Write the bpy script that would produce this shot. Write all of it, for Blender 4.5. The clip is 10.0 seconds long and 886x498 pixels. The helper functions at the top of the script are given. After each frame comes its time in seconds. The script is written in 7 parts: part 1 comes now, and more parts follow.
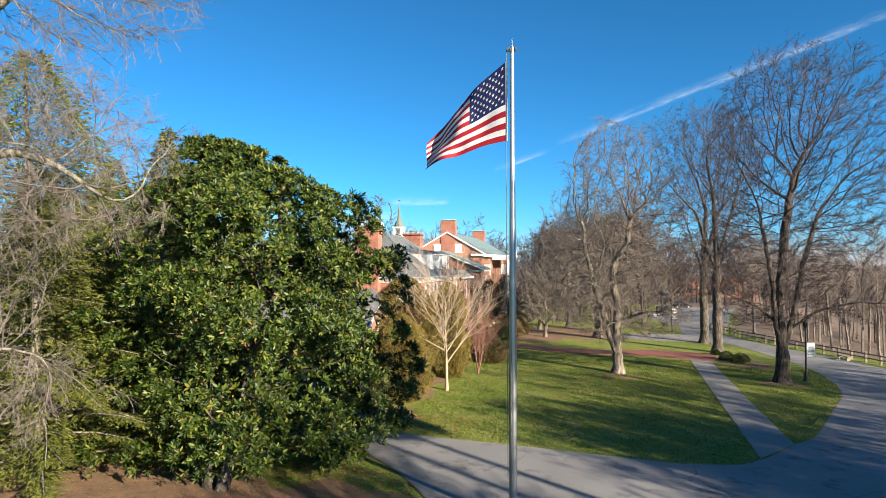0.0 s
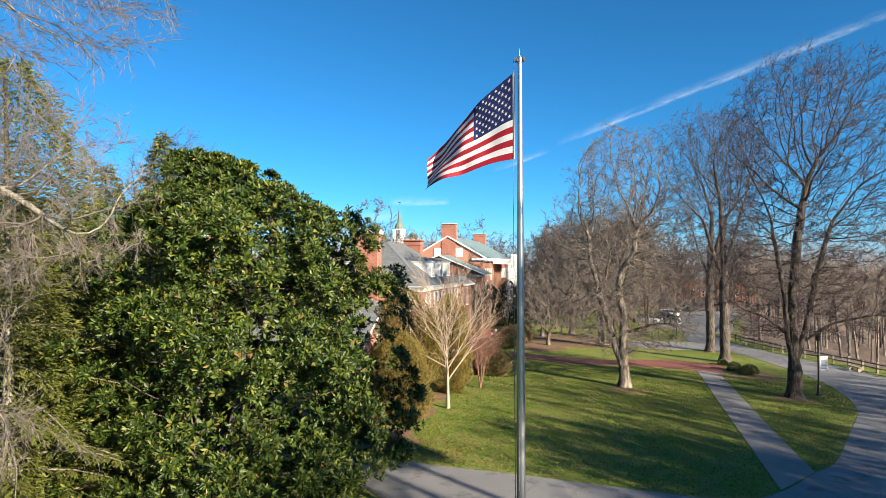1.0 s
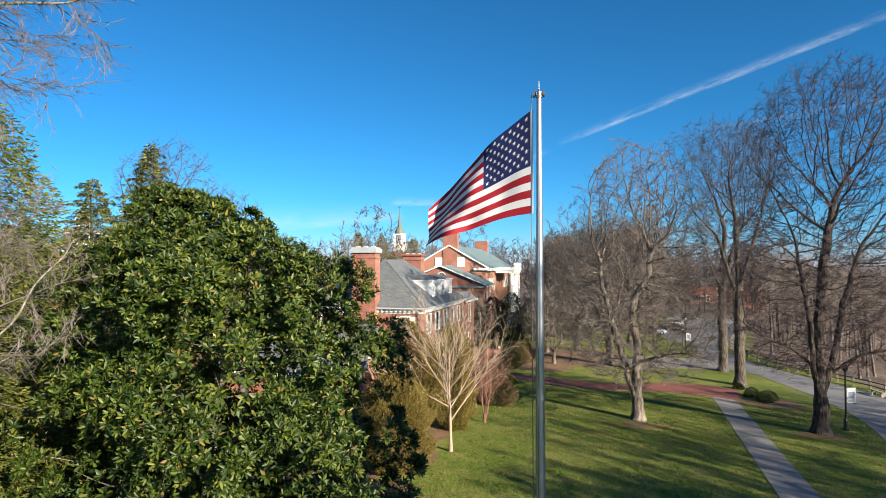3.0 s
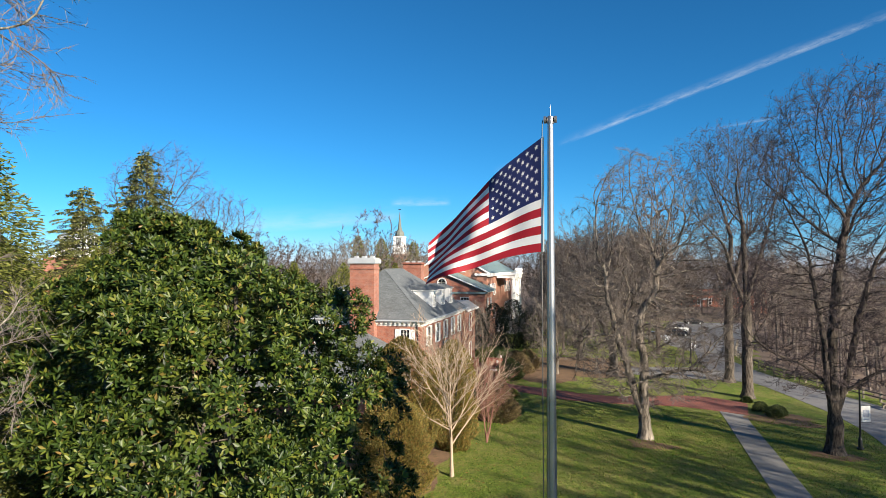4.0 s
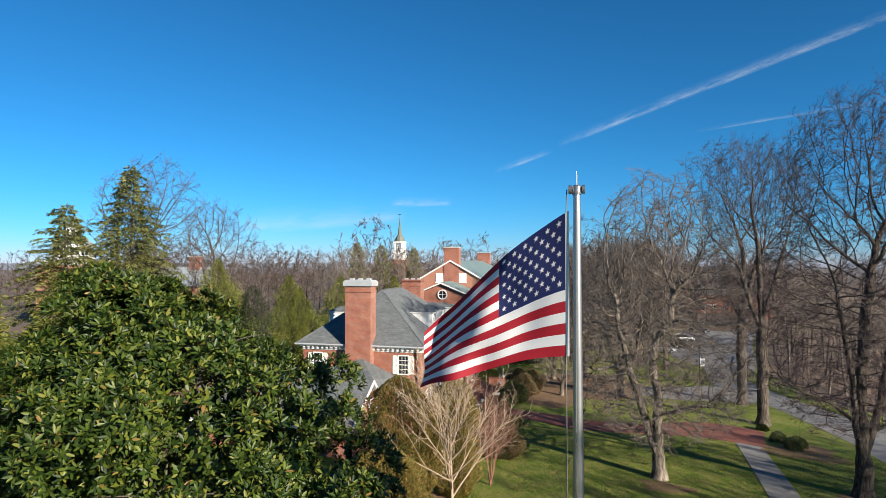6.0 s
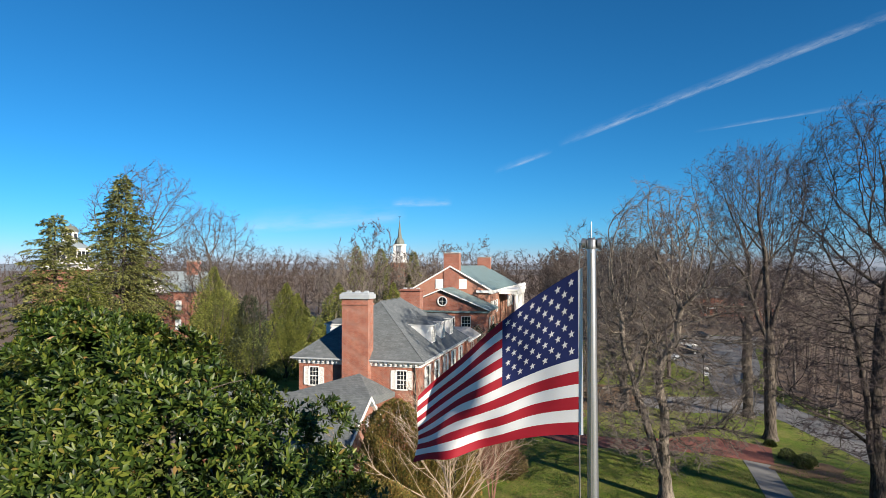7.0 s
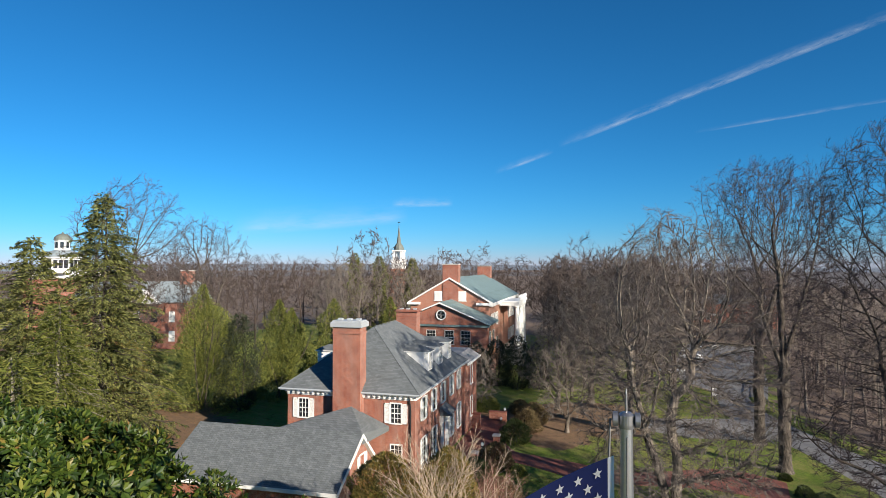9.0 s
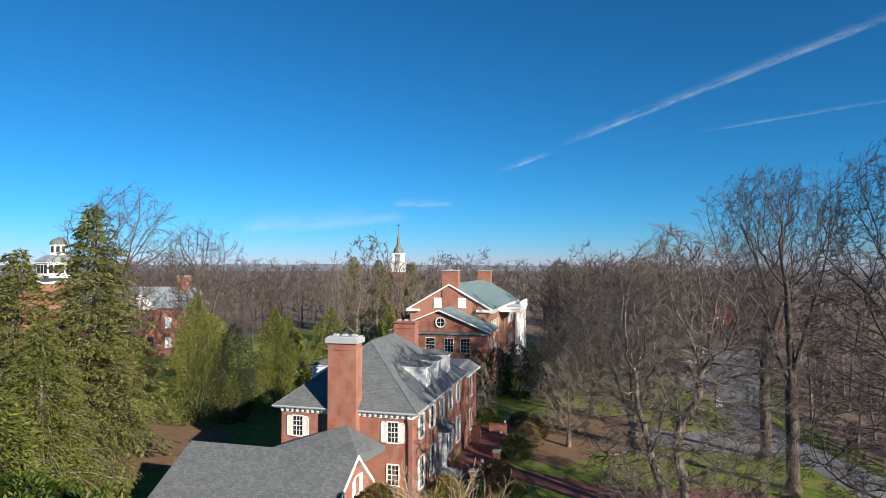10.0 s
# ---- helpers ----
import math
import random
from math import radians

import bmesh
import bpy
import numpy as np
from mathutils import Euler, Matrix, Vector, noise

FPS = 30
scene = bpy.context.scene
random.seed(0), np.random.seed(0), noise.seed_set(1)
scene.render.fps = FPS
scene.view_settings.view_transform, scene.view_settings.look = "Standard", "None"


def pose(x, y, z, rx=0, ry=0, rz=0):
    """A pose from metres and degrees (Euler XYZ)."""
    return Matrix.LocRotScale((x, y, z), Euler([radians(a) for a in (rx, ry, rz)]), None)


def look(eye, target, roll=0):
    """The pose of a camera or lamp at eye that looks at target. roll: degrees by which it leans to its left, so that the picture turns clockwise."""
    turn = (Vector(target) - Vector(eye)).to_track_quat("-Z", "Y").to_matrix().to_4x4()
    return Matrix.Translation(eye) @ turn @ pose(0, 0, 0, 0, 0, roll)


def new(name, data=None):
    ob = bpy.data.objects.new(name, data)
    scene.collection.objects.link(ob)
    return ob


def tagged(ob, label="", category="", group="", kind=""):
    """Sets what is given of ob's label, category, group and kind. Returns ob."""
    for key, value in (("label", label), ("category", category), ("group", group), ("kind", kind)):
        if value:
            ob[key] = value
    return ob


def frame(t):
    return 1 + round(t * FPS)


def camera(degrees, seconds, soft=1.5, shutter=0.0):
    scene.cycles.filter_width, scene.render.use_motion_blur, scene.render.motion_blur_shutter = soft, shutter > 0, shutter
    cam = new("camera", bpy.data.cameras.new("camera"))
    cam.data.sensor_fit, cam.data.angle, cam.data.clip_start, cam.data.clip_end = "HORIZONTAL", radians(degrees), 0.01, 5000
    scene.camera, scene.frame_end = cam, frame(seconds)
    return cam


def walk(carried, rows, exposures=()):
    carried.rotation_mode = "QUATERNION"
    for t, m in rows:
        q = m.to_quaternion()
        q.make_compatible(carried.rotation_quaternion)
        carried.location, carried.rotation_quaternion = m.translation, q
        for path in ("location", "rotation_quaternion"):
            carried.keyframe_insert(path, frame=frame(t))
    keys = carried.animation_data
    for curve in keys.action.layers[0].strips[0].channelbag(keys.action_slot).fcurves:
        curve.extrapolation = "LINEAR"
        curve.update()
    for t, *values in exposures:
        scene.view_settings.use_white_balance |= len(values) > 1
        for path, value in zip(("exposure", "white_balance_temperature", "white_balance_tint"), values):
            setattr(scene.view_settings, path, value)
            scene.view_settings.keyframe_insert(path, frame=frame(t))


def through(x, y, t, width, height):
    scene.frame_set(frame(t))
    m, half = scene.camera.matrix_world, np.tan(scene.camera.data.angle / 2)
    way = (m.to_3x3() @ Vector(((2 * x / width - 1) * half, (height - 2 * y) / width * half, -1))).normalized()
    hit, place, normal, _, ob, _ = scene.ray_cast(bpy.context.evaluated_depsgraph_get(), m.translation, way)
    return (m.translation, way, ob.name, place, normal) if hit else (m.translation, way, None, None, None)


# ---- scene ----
# ---------------------------------------------------------------- camera
cam = camera(73.0, 10.0, soft=0.7)
PATH = [
    (0.0, 0.000, 0.000, 8.728, 14.187, 1.476),
    (1.0, -0.394, 1.360, 9.545, 14.221, 1.480),
    (2.5, -0.976, 3.377, 10.883, 14.273, 1.484),
    (4.0, -1.516, 5.352, 12.311, 14.324, 1.489),
    (5.5, -1.996, 7.281, 13.702, 14.376, 1.494),
    (7.0, -2.388, 9.205, 15.171, 14.427, 1.499),
    (8.5, -2.668, 11.172, 16.656, 14.479, 1.503),
    (10.0, -2.944, 13.176, 18.214, 14.531, 1.508),
]
walk(cam, [(t, pose(x, y, z, 90 + p, 0, yaw)) for t, x, y, z, yaw, p in PATH],
     [(0.0, 1.50, 7250, 10), (2.5, 1.30, 7050, 10), (4.5, 1.11, 6900, 10), (5.5, 1.02, 6850, 10), (7.5, 0.89, 6700, 10), (10.0, 0.83, 6600, 10)])

# ---------------------------------------------------------------- light
SUN_AZ, SUN_EL = 123.5, 20.5          # degrees clockwise from +y, and above the horizon
world = bpy.data.worlds.new("sky")
scene.world = world
world.use_nodes = True
wn, wl = world.node_tree.nodes, world.node_tree.links
sky = wn.new("ShaderNodeTexSky")
sky.sky_type = "NISHITA"
sky.sun_disc = False
sky.sun_elevation, sky.sun_rotation = radians(SUN_EL), radians(SUN_AZ)
sky.altitude, sky.air_density, sky.dust_density, sky.ozone_density = 0, 0.9, 0.1, 6.0
deep = wn.new("ShaderNodeGamma")
deep.inputs[1].default_value = 1.08
split, join = wn.new("ShaderNodeSeparateColor"), wn.new("ShaderNodeCombineColor")
wl.new(sky.outputs[0], deep.inputs[0])
wl.new(deep.outputs[0], split.inputs[0])


def sky_math(op, p, q):
    m = wn.new("ShaderNodeMath")
    m.operation = op
    for k, v in enumerate((p, q)):
        if isinstance(v, float):
            m.inputs[k].default_value = v
        else:
            wl.new(v, m.inputs[k])
    return m.outputs[0]


green = sky_math("MULTIPLY", split.outputs[1], 0.86)
clear = sky_math("POWER", sky_math("DIVIDE", split.outputs[0], split.outputs[1]), 2.75)
wl.new(sky_math("MULTIPLY", sky_math("MULTIPLY", clear, 1.2), green), join.inputs[0])
wl.new(green, join.inputs[1])
blue = sky_math("POWER", sky_math("DIVIDE", split.outputs[2], split.outputs[1]), 0.83)
wl.new(sky_math("MULTIPLY", sky_math("MULTIPLY", blue, 1.38), green), join.inputs[2])
wl.new(join.outputs[0], wn["Background"].inputs[0])
wn["Background"].inputs[1].default_value = 0.057

lamp = bpy.data.lights.new("sun", "SUN")
lamp.energy, lamp.angle, lamp.color = 5.0, radians(0.53), (1.0, 0.92, 0.80)
az, el = radians(SUN_AZ), radians(SUN_EL)
SUN_DIR = Vector((math.sin(az) * math.cos(el), math.cos(az) * math.cos(el), math.sin(el)))
new("sun", lamp).matrix_world = look(SUN_DIR * 300, (0, 0, 0))


# ---------------------------------------------------------------- materials
def _mat(name):
    m = bpy.data.materials.new(name)
    m.use_nodes = True
    return m, m.node_tree.nodes, m.node_tree.links, m.node_tree.nodes["Principled BSDF"]


def _noise(n, l, vec, scale, detail=4, rough=0.6):
    t = n.new("ShaderNodeTexNoise")
    t.inputs["Scale"].default_value, t.inputs["Detail"].default_value, t.inputs["Roughness"].default_value = scale, detail, rough
    l.new(vec, t.inputs["Vector"])
    return t.outputs[0]


def _ramp(n, l, fac, stops):
    r = n.new("ShaderNodeValToRGB")
    e = r.color_ramp.elements
    while len(e) < len(stops):
        e.new(0.5)
    for q, (p, c) in zip(e, stops):
        q.position, q.color = p, (*c, 1)
    l.new(fac, r.inputs[0])
    return r.outputs[0]


def _mix(n, l, fac, a, b, mode="MIX"):
    m = n.new("ShaderNodeMix")
    m.data_type, m.blend_type = "RGBA", mode
    for sock, v in ((m.inputs[0], fac), (m.inputs[6], a), (m.inputs[7], b)):
        if isinstance(v, (int, float)):
            sock.default_value = v
        elif isinstance(v, tuple):
            sock.default_value = (*v, 1)
        else:
            l.new(v, sock)
    return m.outputs[2]


def _bump(n, l, p, height, strength, dist=0.02):
    b = n.new("ShaderNodeBump")
    b.inputs["Strength"].default_value, b.inputs["Distance"].default_value = strength, dist
    l.new(height, b.inputs["Height"])
    l.new(b.outputs[0], p.inputs["Normal"])


def surface(name, a, b, fine=20.0, coarse=1.0, rough=0.8, metal=0.0, bump=0.3, dist=0.02, wear=None, island=0.0, spec=0.5):
    """Two tones mixed by coarse and fine noise, an optional third for stains, and relief."""
    m, n, l, p = _mat(name)
    vec = n.new("ShaderNodeTexCoord").outputs["Object"]
    f1, f2 = _noise(n, l, vec, fine, 5), _noise(n, l, vec, coarse, 4)
    tone = _mix(n, l, _ramp(n, l, f2, [(0.3, (0, 0, 0)), (0.7, (1, 1, 1))]), a, b)
    tone = _mix(n, l, 0.55, tone, _mix(n, l, _ramp(n, l, f1, [(0.3, (0, 0, 0)), (0.7, (1, 1, 1))]), a, b))
    if wear:
        tone = _mix(n, l, _ramp(n, l, _noise(n, l, vec, coarse * 2.7, 6), [(0.55, (0, 0, 0)), (0.72, (1, 1, 1))]), tone, wear)
    if island:
        g = n.new("ShaderNodeNewGeometry").outputs["Random Per Island"]
        tone = _mix(n, l, island, tone, _ramp(n, l, g, [(0, (0.35, 0.35, 0.35)), (1, (1, 1, 1))]), "MULTIPLY")
    l.new(tone, p.inputs["Base Color"])
    p.inputs["Roughness"].default_value, p.inputs["Metallic"].default_value = rough, metal
    p.inputs["Specular IOR Level"].default_value = spec
    if bump:
        _bump(n, l, p, f1, bump, dist)
    return m


def bark(name, dark, pale, ridge=7.0, bump=1.0):
    """Furrowed bark: ridges drawn out along the stem, with paler worn plates and darker cracks."""
    m, n, l, p = _mat(name)
    vec = n.new("ShaderNodeTexCoord").outputs["Object"]
    mp = n.new("ShaderNodeMapping")
    mp.inputs["Scale"].default_value = (1, 1, 0.22)
    l.new(vec, mp.inputs[0])
    furrow, grain, broad = _noise(n, l, mp.outputs[0], ridge, 5, 0.65), _noise(n, l, mp.outputs[0], ridge * 5, 4), _noise(n, l, vec, 0.9, 4)
    tone = _mix(n, l, _ramp(n, l, furrow, [(0.36, (0, 0, 0)), (0.60, (1, 1, 1))]), dark, pale)
    tone = _mix(n, l, 0.5, tone, _ramp(n, l, grain, [(0.3, (0.5, 0.5, 0.5)), (0.7, (1.2, 1.2, 1.2))]), "MULTIPLY")
    tone = _mix(n, l, 0.6, tone, _ramp(n, l, broad, [(0.35, (0.6, 0.58, 0.55)), (0.65, (1.2, 1.2, 1.2))]), "MULTIPLY")
    l.new(tone, p.inputs["Base Color"])
    p.inputs["Roughness"].default_value, p.inputs["Specular IOR Level"].default_value = 0.95, 0.2
    _bump(n, l, p, furrow, bump, 0.12)
    return m


def courses(name, tones, joint, w, h, gap, rough=0.85, bump=0.5, stain=(0.8, 0.8, 0.8), vertical=True, stretch=1.0, speck=0.0):
    """Bricks or shingles: rows along the wall, height by z (or by y on flat ground)."""
    m, n, l, p = _mat(name)
    tc = n.new("ShaderNodeTexCoord").outputs["Object"]
    sep = n.new("ShaderNodeSeparateXYZ")
    l.new(tc, sep.inputs[0])
    if vertical:
        add = n.new("ShaderNodeMath")
        add.operation = "ADD"
        l.new(sep.outputs[0], add.inputs[0]), l.new(sep.outputs[1], add.inputs[1])
        mul = n.new("ShaderNodeMath")
        mul.operation = "MULTIPLY"
        mul.inputs[1].default_value = stretch
        l.new(sep.outputs[2], mul.inputs[0])
        u, v = add.outputs[0], mul.outputs[0]
    else:
        u, v = sep.outputs[0], sep.outputs[1]
    com = n.new("ShaderNodeCombineXYZ")
    l.new(u, com.inputs[0]), l.new(v, com.inputs[1])
    b = n.new("ShaderNodeTexBrick")
    l.new(com.outputs[0], b.inputs["Vector"])
    b.inputs["Scale"].default_value = 1.0
    b.inputs["Brick Width"].default_value, b.inputs["Row Height"].default_value, b.inputs["Mortar Size"].default_value = w, h, gap
    b.inputs["Mortar Smooth"].default_value = 0.2
    for k, c in zip(("Color1", "Color2", "Mortar"), (tones[0], tones[1], joint)):
        b.inputs[k].default_value = (*c, 1)
    f = _noise(n, l, tc, 1.1, 5)
    tone = _mix(n, l, _ramp(n, l, f, [(0.35, (0, 0, 0)), (0.7, (0.75, 0.75, 0.75))]), b.outputs[0], stain, "MULTIPLY")
    tone = _mix(n, l, 0.35, tone, _ramp(n, l, _noise(n, l, tc, 14, 4), [(0.3, (0.45, 0.45, 0.45)), (0.7, (1, 1, 1))]), "MULTIPLY")
    if speck:
        dots = _ramp(n, l, _noise(n, l, tc, 9.0, 6, 0.8), [(0.56, (0, 0, 0)), (0.68, (speck, speck, speck))])
        tone = _mix(n, l, dots, tone, (0.52, 0.44, 0.40))
    l.new(tone, p.inputs["Base Color"])
    p.inputs["Roughness"].default_value = rough
    inv = n.new("ShaderNodeMath")
    inv.operation = "SUBTRACT"
    inv.inputs[0].default_value = 1.0
    l.new(b.outputs[1], inv.inputs[1])
    _bump(n, l, p, inv.outputs[0], bump, 0.012)
    return m


def leafy(name, stops, rough=0.5, through=0.25, spec=0.5, coarse=0.5):
    """Leaves: each one its own tone, a little light passing through."""
    m, n, l, p = _mat(name)
    g = n.new("ShaderNodeNewGeometry").outputs["Random Per Island"]
    tone = _ramp(n, l, g, stops)
    vec = n.new("ShaderNodeTexCoord").outputs["Object"]
    tone = _mix(n, l, 0.6, tone, _ramp(n, l, _noise(n, l, vec, coarse, 3), [(0.3, (0.55, 0.55, 0.5)), (0.7, (1.15, 1.1, 1.0))]), "MULTIPLY")
    l.new(tone, p.inputs["Base Color"])
    p.inputs["Roughness"].default_value, p.inputs["Specular IOR Level"].default_value = rough, spec
    tr = n.new("ShaderNodeBsdfTranslucent")
    l.new(tone, tr.inputs[0])
    mx = n.new("ShaderNodeMixShader")
    mx.inputs[0].default_value = through
    l.new(p.outputs[0], mx.inputs[1]), l.new(tr.outputs[0], mx.inputs[2])
    l.new(mx.outputs[0], n["Material Output"].inputs[0])
    return m


def glassy(name, tint=(0.02, 0.025, 0.03)):
    m, n, l, p = _mat(name)
    p.inputs["Base Color"].default_value = (*tint, 1)
    p.inputs["Roughness"].default_value, p.inputs["Specular IOR Level"].default_value = 0.06, 0.8
    return m


def plain(name, c, rough=0.6, metal=0.0):
    return surface(name, c, tuple(v * 0.82 for v in c), 30, 2, rough, metal, 0.08, 0.005)


def ground_material():
    """Winter lawn: green and straw-coloured blades, bare and leaf-strewn patches."""
    m, n, l, p = _mat("winter_grass")
    vec = n.new("ShaderNodeTexCoord").outputs["Object"]
    big, mid, fine = _noise(n, l, vec, 0.09, 5), _noise(n, l, vec, 0.7, 5, 0.7), _noise(n, l, vec, 9, 6, 0.75)
    green = _mix(n, l, _ramp(n, l, fine, [(0.3, (0, 0, 0)), (0.7, (1, 1, 1))]), (0.060, 0.098, 0.014), (0.20, 0.275, 0.040))
    clump = _noise(n, l, vec, 2.6, 5, 0.75)
    green = _mix(n, l, 0.7, green, _ramp(n, l, clump, [(0.32, (0.45, 0.5, 0.5)), (0.66, (1.25, 1.2, 1.1))]), "MULTIPLY")
    straw = _mix(n, l, _ramp(n, l, fine, [(0.3, (0, 0, 0)), (0.7, (1, 1, 1))]), (0.12, 0.115, 0.03), (0.36, 0.30, 0.11))
    tone = _mix(n, l, _ramp(n, l, mid, [(0.40, (0, 0, 0)), (0.68, (0.8, 0.8, 0.8))]), green, straw)
    tone = _mix(n, l, _ramp(n, l, big, [(0.52, (0, 0, 0)), (0.7, (0.55, 0.55, 0.55))]), tone, straw)
    speck = _ramp(n, l, _noise(n, l, vec, 26, 3), [(0.68, (0, 0, 0)), (0.74, (1, 1, 1))])
    tone = _mix(n, l, speck, tone, (0.2, 0.11, 0.05))
    l.new(tone, p.inputs["Base Color"])
    p.inputs["Roughness"].default_value, p.inputs["Specular IOR Level"].default_value = 0.9, 0.2
    _bump(n, l, p, fine, 0.9, 0.06)
    return m


GRASS = ground_material()
ASPHALT = surface("worn_asphalt", (0.15, 0.146, 0.145), (0.24, 0.234, 0.228), 45, 0.35, 0.9, 0, 0.5, 0.01, (0.07, 0.07, 0.072))
CONCRETE = surface("path_concrete", (0.17, 0.165, 0.155), (0.25, 0.24, 0.225), 30, 0.6, 0.9, 0, 0.3, 0.01, (0.16, 0.155, 0.145))
PAVER = courses("brick_paving", ((0.22, 0.068, 0.05), (0.31, 0.1, 0.07)), (0.12, 0.07, 0.055), 0.21, 0.1, 0.008, vertical=False)
WOOD_FLOOR = surface("woodland_floor", (0.10, 0.07, 0.05), (0.19, 0.13, 0.09), 6, 0.4, 0.95, 0, 0.9, 0.05)
LITTER = surface("leaf_litter", (0.075, 0.045, 0.026), (0.27, 0.155, 0.080), 13, 1.3, 0.95, 0, 1.0, 0.05, (0.075, 0.072, 0.022))
BARK = bark("grey_bark", (0.045, 0.037, 0.031), (0.165, 0.138, 0.114), 8)
BARK_PALE = bark("pale_bark", (0.055, 0.045, 0.037), (0.235, 0.197, 0.158), 7)
BARK_DARK = bark("dark_bark", (0.030, 0.025, 0.022), (0.118, 0.098, 0.083), 8)
TWIG = surface("brown_twigs", (0.058, 0.042, 0.036), (0.120, 0.090, 0.076), 3, 0.3, 0.9, 0, 0, island=0.45)
TWIG_FAR = surface("dull_brown_twigs", (0.047, 0.031, 0.025), (0.098, 0.067, 0.053), 3, 0.05, 0.9, 0, 0, island=0.4)
TWIG_DARK = surface("dark_twigs", (0.036, 0.026, 0.027), (0.074, 0.053, 0.053), 3, 0.3, 0.9, 0, 0)
TWIG_WOOD = surface("grey_brown_twigs", (0.13, 0.105, 0.088), (0.25, 0.205, 0.17), 3, 0.3, 0.9, 0, 0)
TWIG_PALE = surface("pale_twigs", (0.118, 0.096, 0.080), (0.205, 0.171, 0.142), 3, 0.4, 0.9, 0, 0)
TWIG_PURPLE = surface("grey_tan_fine_twigs", (0.088, 0.072, 0.066), (0.185, 0.155, 0.138), 3, 0.4, 0.9, 0, 0)
BARK_LICHEN = bark("lichened_bark", (0.09, 0.078, 0.062), (0.32, 0.29, 0.235), 9, 0.7)
TWIG_LAWN = surface("grey_tan_twigs", (0.088, 0.071, 0.062), (0.170, 0.139, 0.120), 3, 0.4, 0.9, 0, 0, island=0.3)
BARK_GNARL = bark("gnarled_pale_bark", (0.05, 0.041, 0.034), (0.30, 0.256, 0.210), 6)
TWIG_YOUNG = surface("young_tan_twigs", (0.28, 0.205, 0.145), (0.46, 0.35, 0.255), 3, 0.5, 0.8, 0, 0)
TWIG_RED = surface("red_twigs", (0.19, 0.085, 0.065), (0.30, 0.14, 0.105), 3, 0.5, 0.8, 0, 0)
MAGNOLIA = leafy("magnolia_leaf", [(0, (0.009, 0.021, 0.004)), (0.5, (0.033, 0.062, 0.010)), (0.86, (0.090, 0.122, 0.018)), (0.97, (0.155, 0.160, 0.03)), (1, (0.19, 0.105, 0.04))], 0.45, 0.06, 0.28)
HEMLOCK = leafy("hemlock_needles", [(0, (0.052, 0.070, 0.016)), (0.5, (0.114, 0.134, 0.028)), (0.95, (0.21, 0.22, 0.052)), (1, (0.23, 0.18, 0.08))], 0.75, 0.22, 0.2, 1.1)
SPRUCE = leafy("spruce_needles", [(0, (0.050, 0.062, 0.018)), (0.6, (0.148, 0.162, 0.042)), (1, (0.27, 0.26, 0.075))], 0.7, 0.14)
CEDAR = leafy("cedar_foliage", [(0, (0.036, 0.054, 0.010)), (0.6, (0.150, 0.168, 0.026)), (1, (0.27, 0.27, 0.058))], 0.7, 0.18)
ARBOR = leafy("bronzed_arborvitae", [(0, (0.09, 0.092, 0.02)), (0.5, (0.20, 0.165, 0.035)), (0.85, (0.29, 0.20, 0.05)), (1, (0.30, 0.15, 0.055))], 0.7, 0.2)
BOXWOOD = leafy("boxwood_leaf", [(0, (0.03, 0.05, 0.014)), (1, (0.10, 0.125, 0.034))], 0.5, 0.2)
HOLLY = leafy("holly_leaf", [(0, (0.012, 0.020, 0.008)), (1, (0.045, 0.055, 0.020))], 0.5, 0.1)
BRONZE = leafy("bronze_shrub_leaf", [(0, (0.10, 0.075, 0.035)), (1, (0.27, 0.20, 0.095))], 0.7, 0.25)
BRICK = courses("red_brick", ((0.29, 0.082, 0.047), (0.45, 0.150, 0.086)), (0.40, 0.31, 0.26), 0.21, 0.075, 0.010, stain=(0.6, 0.5, 0.48), speck=0.42)
BRICK_OLD = courses("orange_brick", ((0.40, 0.16, 0.10), (0.47, 0.20, 0.125)), (0.42, 0.31, 0.24), 0.21, 0.075, 0.009, stain=(0.85, 0.8, 0.78))
SLATE = courses("grey_shingles", ((0.13, 0.143, 0.15), (0.19, 0.205, 0.212)), (0.08, 0.088, 0.092), 0.26, 0.13, 0.008, 0.85, 0.4, (0.72, 0.74, 0.72), stretch=1.5)
COPPER = courses("green_copper_roof", ((0.19, 0.275, 0.275), (0.24, 0.335, 0.335)), (0.11, 0.16, 0.16), 0.6, 4.0, 0.02, 0.6, 0.4, (0.45, 0.45, 0.42))
WHITE = surface("white_paint", (0.72, 0.71, 0.68), (0.82, 0.81, 0.78), 18, 1.2, 0.55, 0, 0.1, 0.005)
GLASS = glassy("window_glass")
LEAD = surface("lead_flashing", (0.42, 0.44, 0.45), (0.55, 0.57, 0.58), 12, 1, 0.5, 0.3, 0.1)
GALV = surface("brushed_aluminium", (0.36, 0.37, 0.39), (0.50, 0.51, 0.53), 40, 0.8, 0.38, 0.9, 0.05, 0.003)
STEEL = surface("dark_steel", (0.22, 0.22, 0.23), (0.32, 0.32, 0.33), 20, 1, 0.4, 0.8, 0.05, 0.003)
IRON = plain("black_iron", (0.02, 0.021, 0.022), 0.45, 0.2)
POST_WOOD = surface("weathered_timber", (0.20, 0.165, 0.125), (0.34, 0.295, 0.235), 15, 1.5, 0.9, 0, 0.5)
RAIL_WOOD = surface("dark_timber", (0.10, 0.085, 0.07), (0.17, 0.145, 0.12), 15, 1.5, 0.9, 0, 0.5)
STONE = surface("pale_stone", (0.40, 0.37, 0.33), (0.52, 0.49, 0.44), 14, 1.4, 0.9, 0, 0.3)
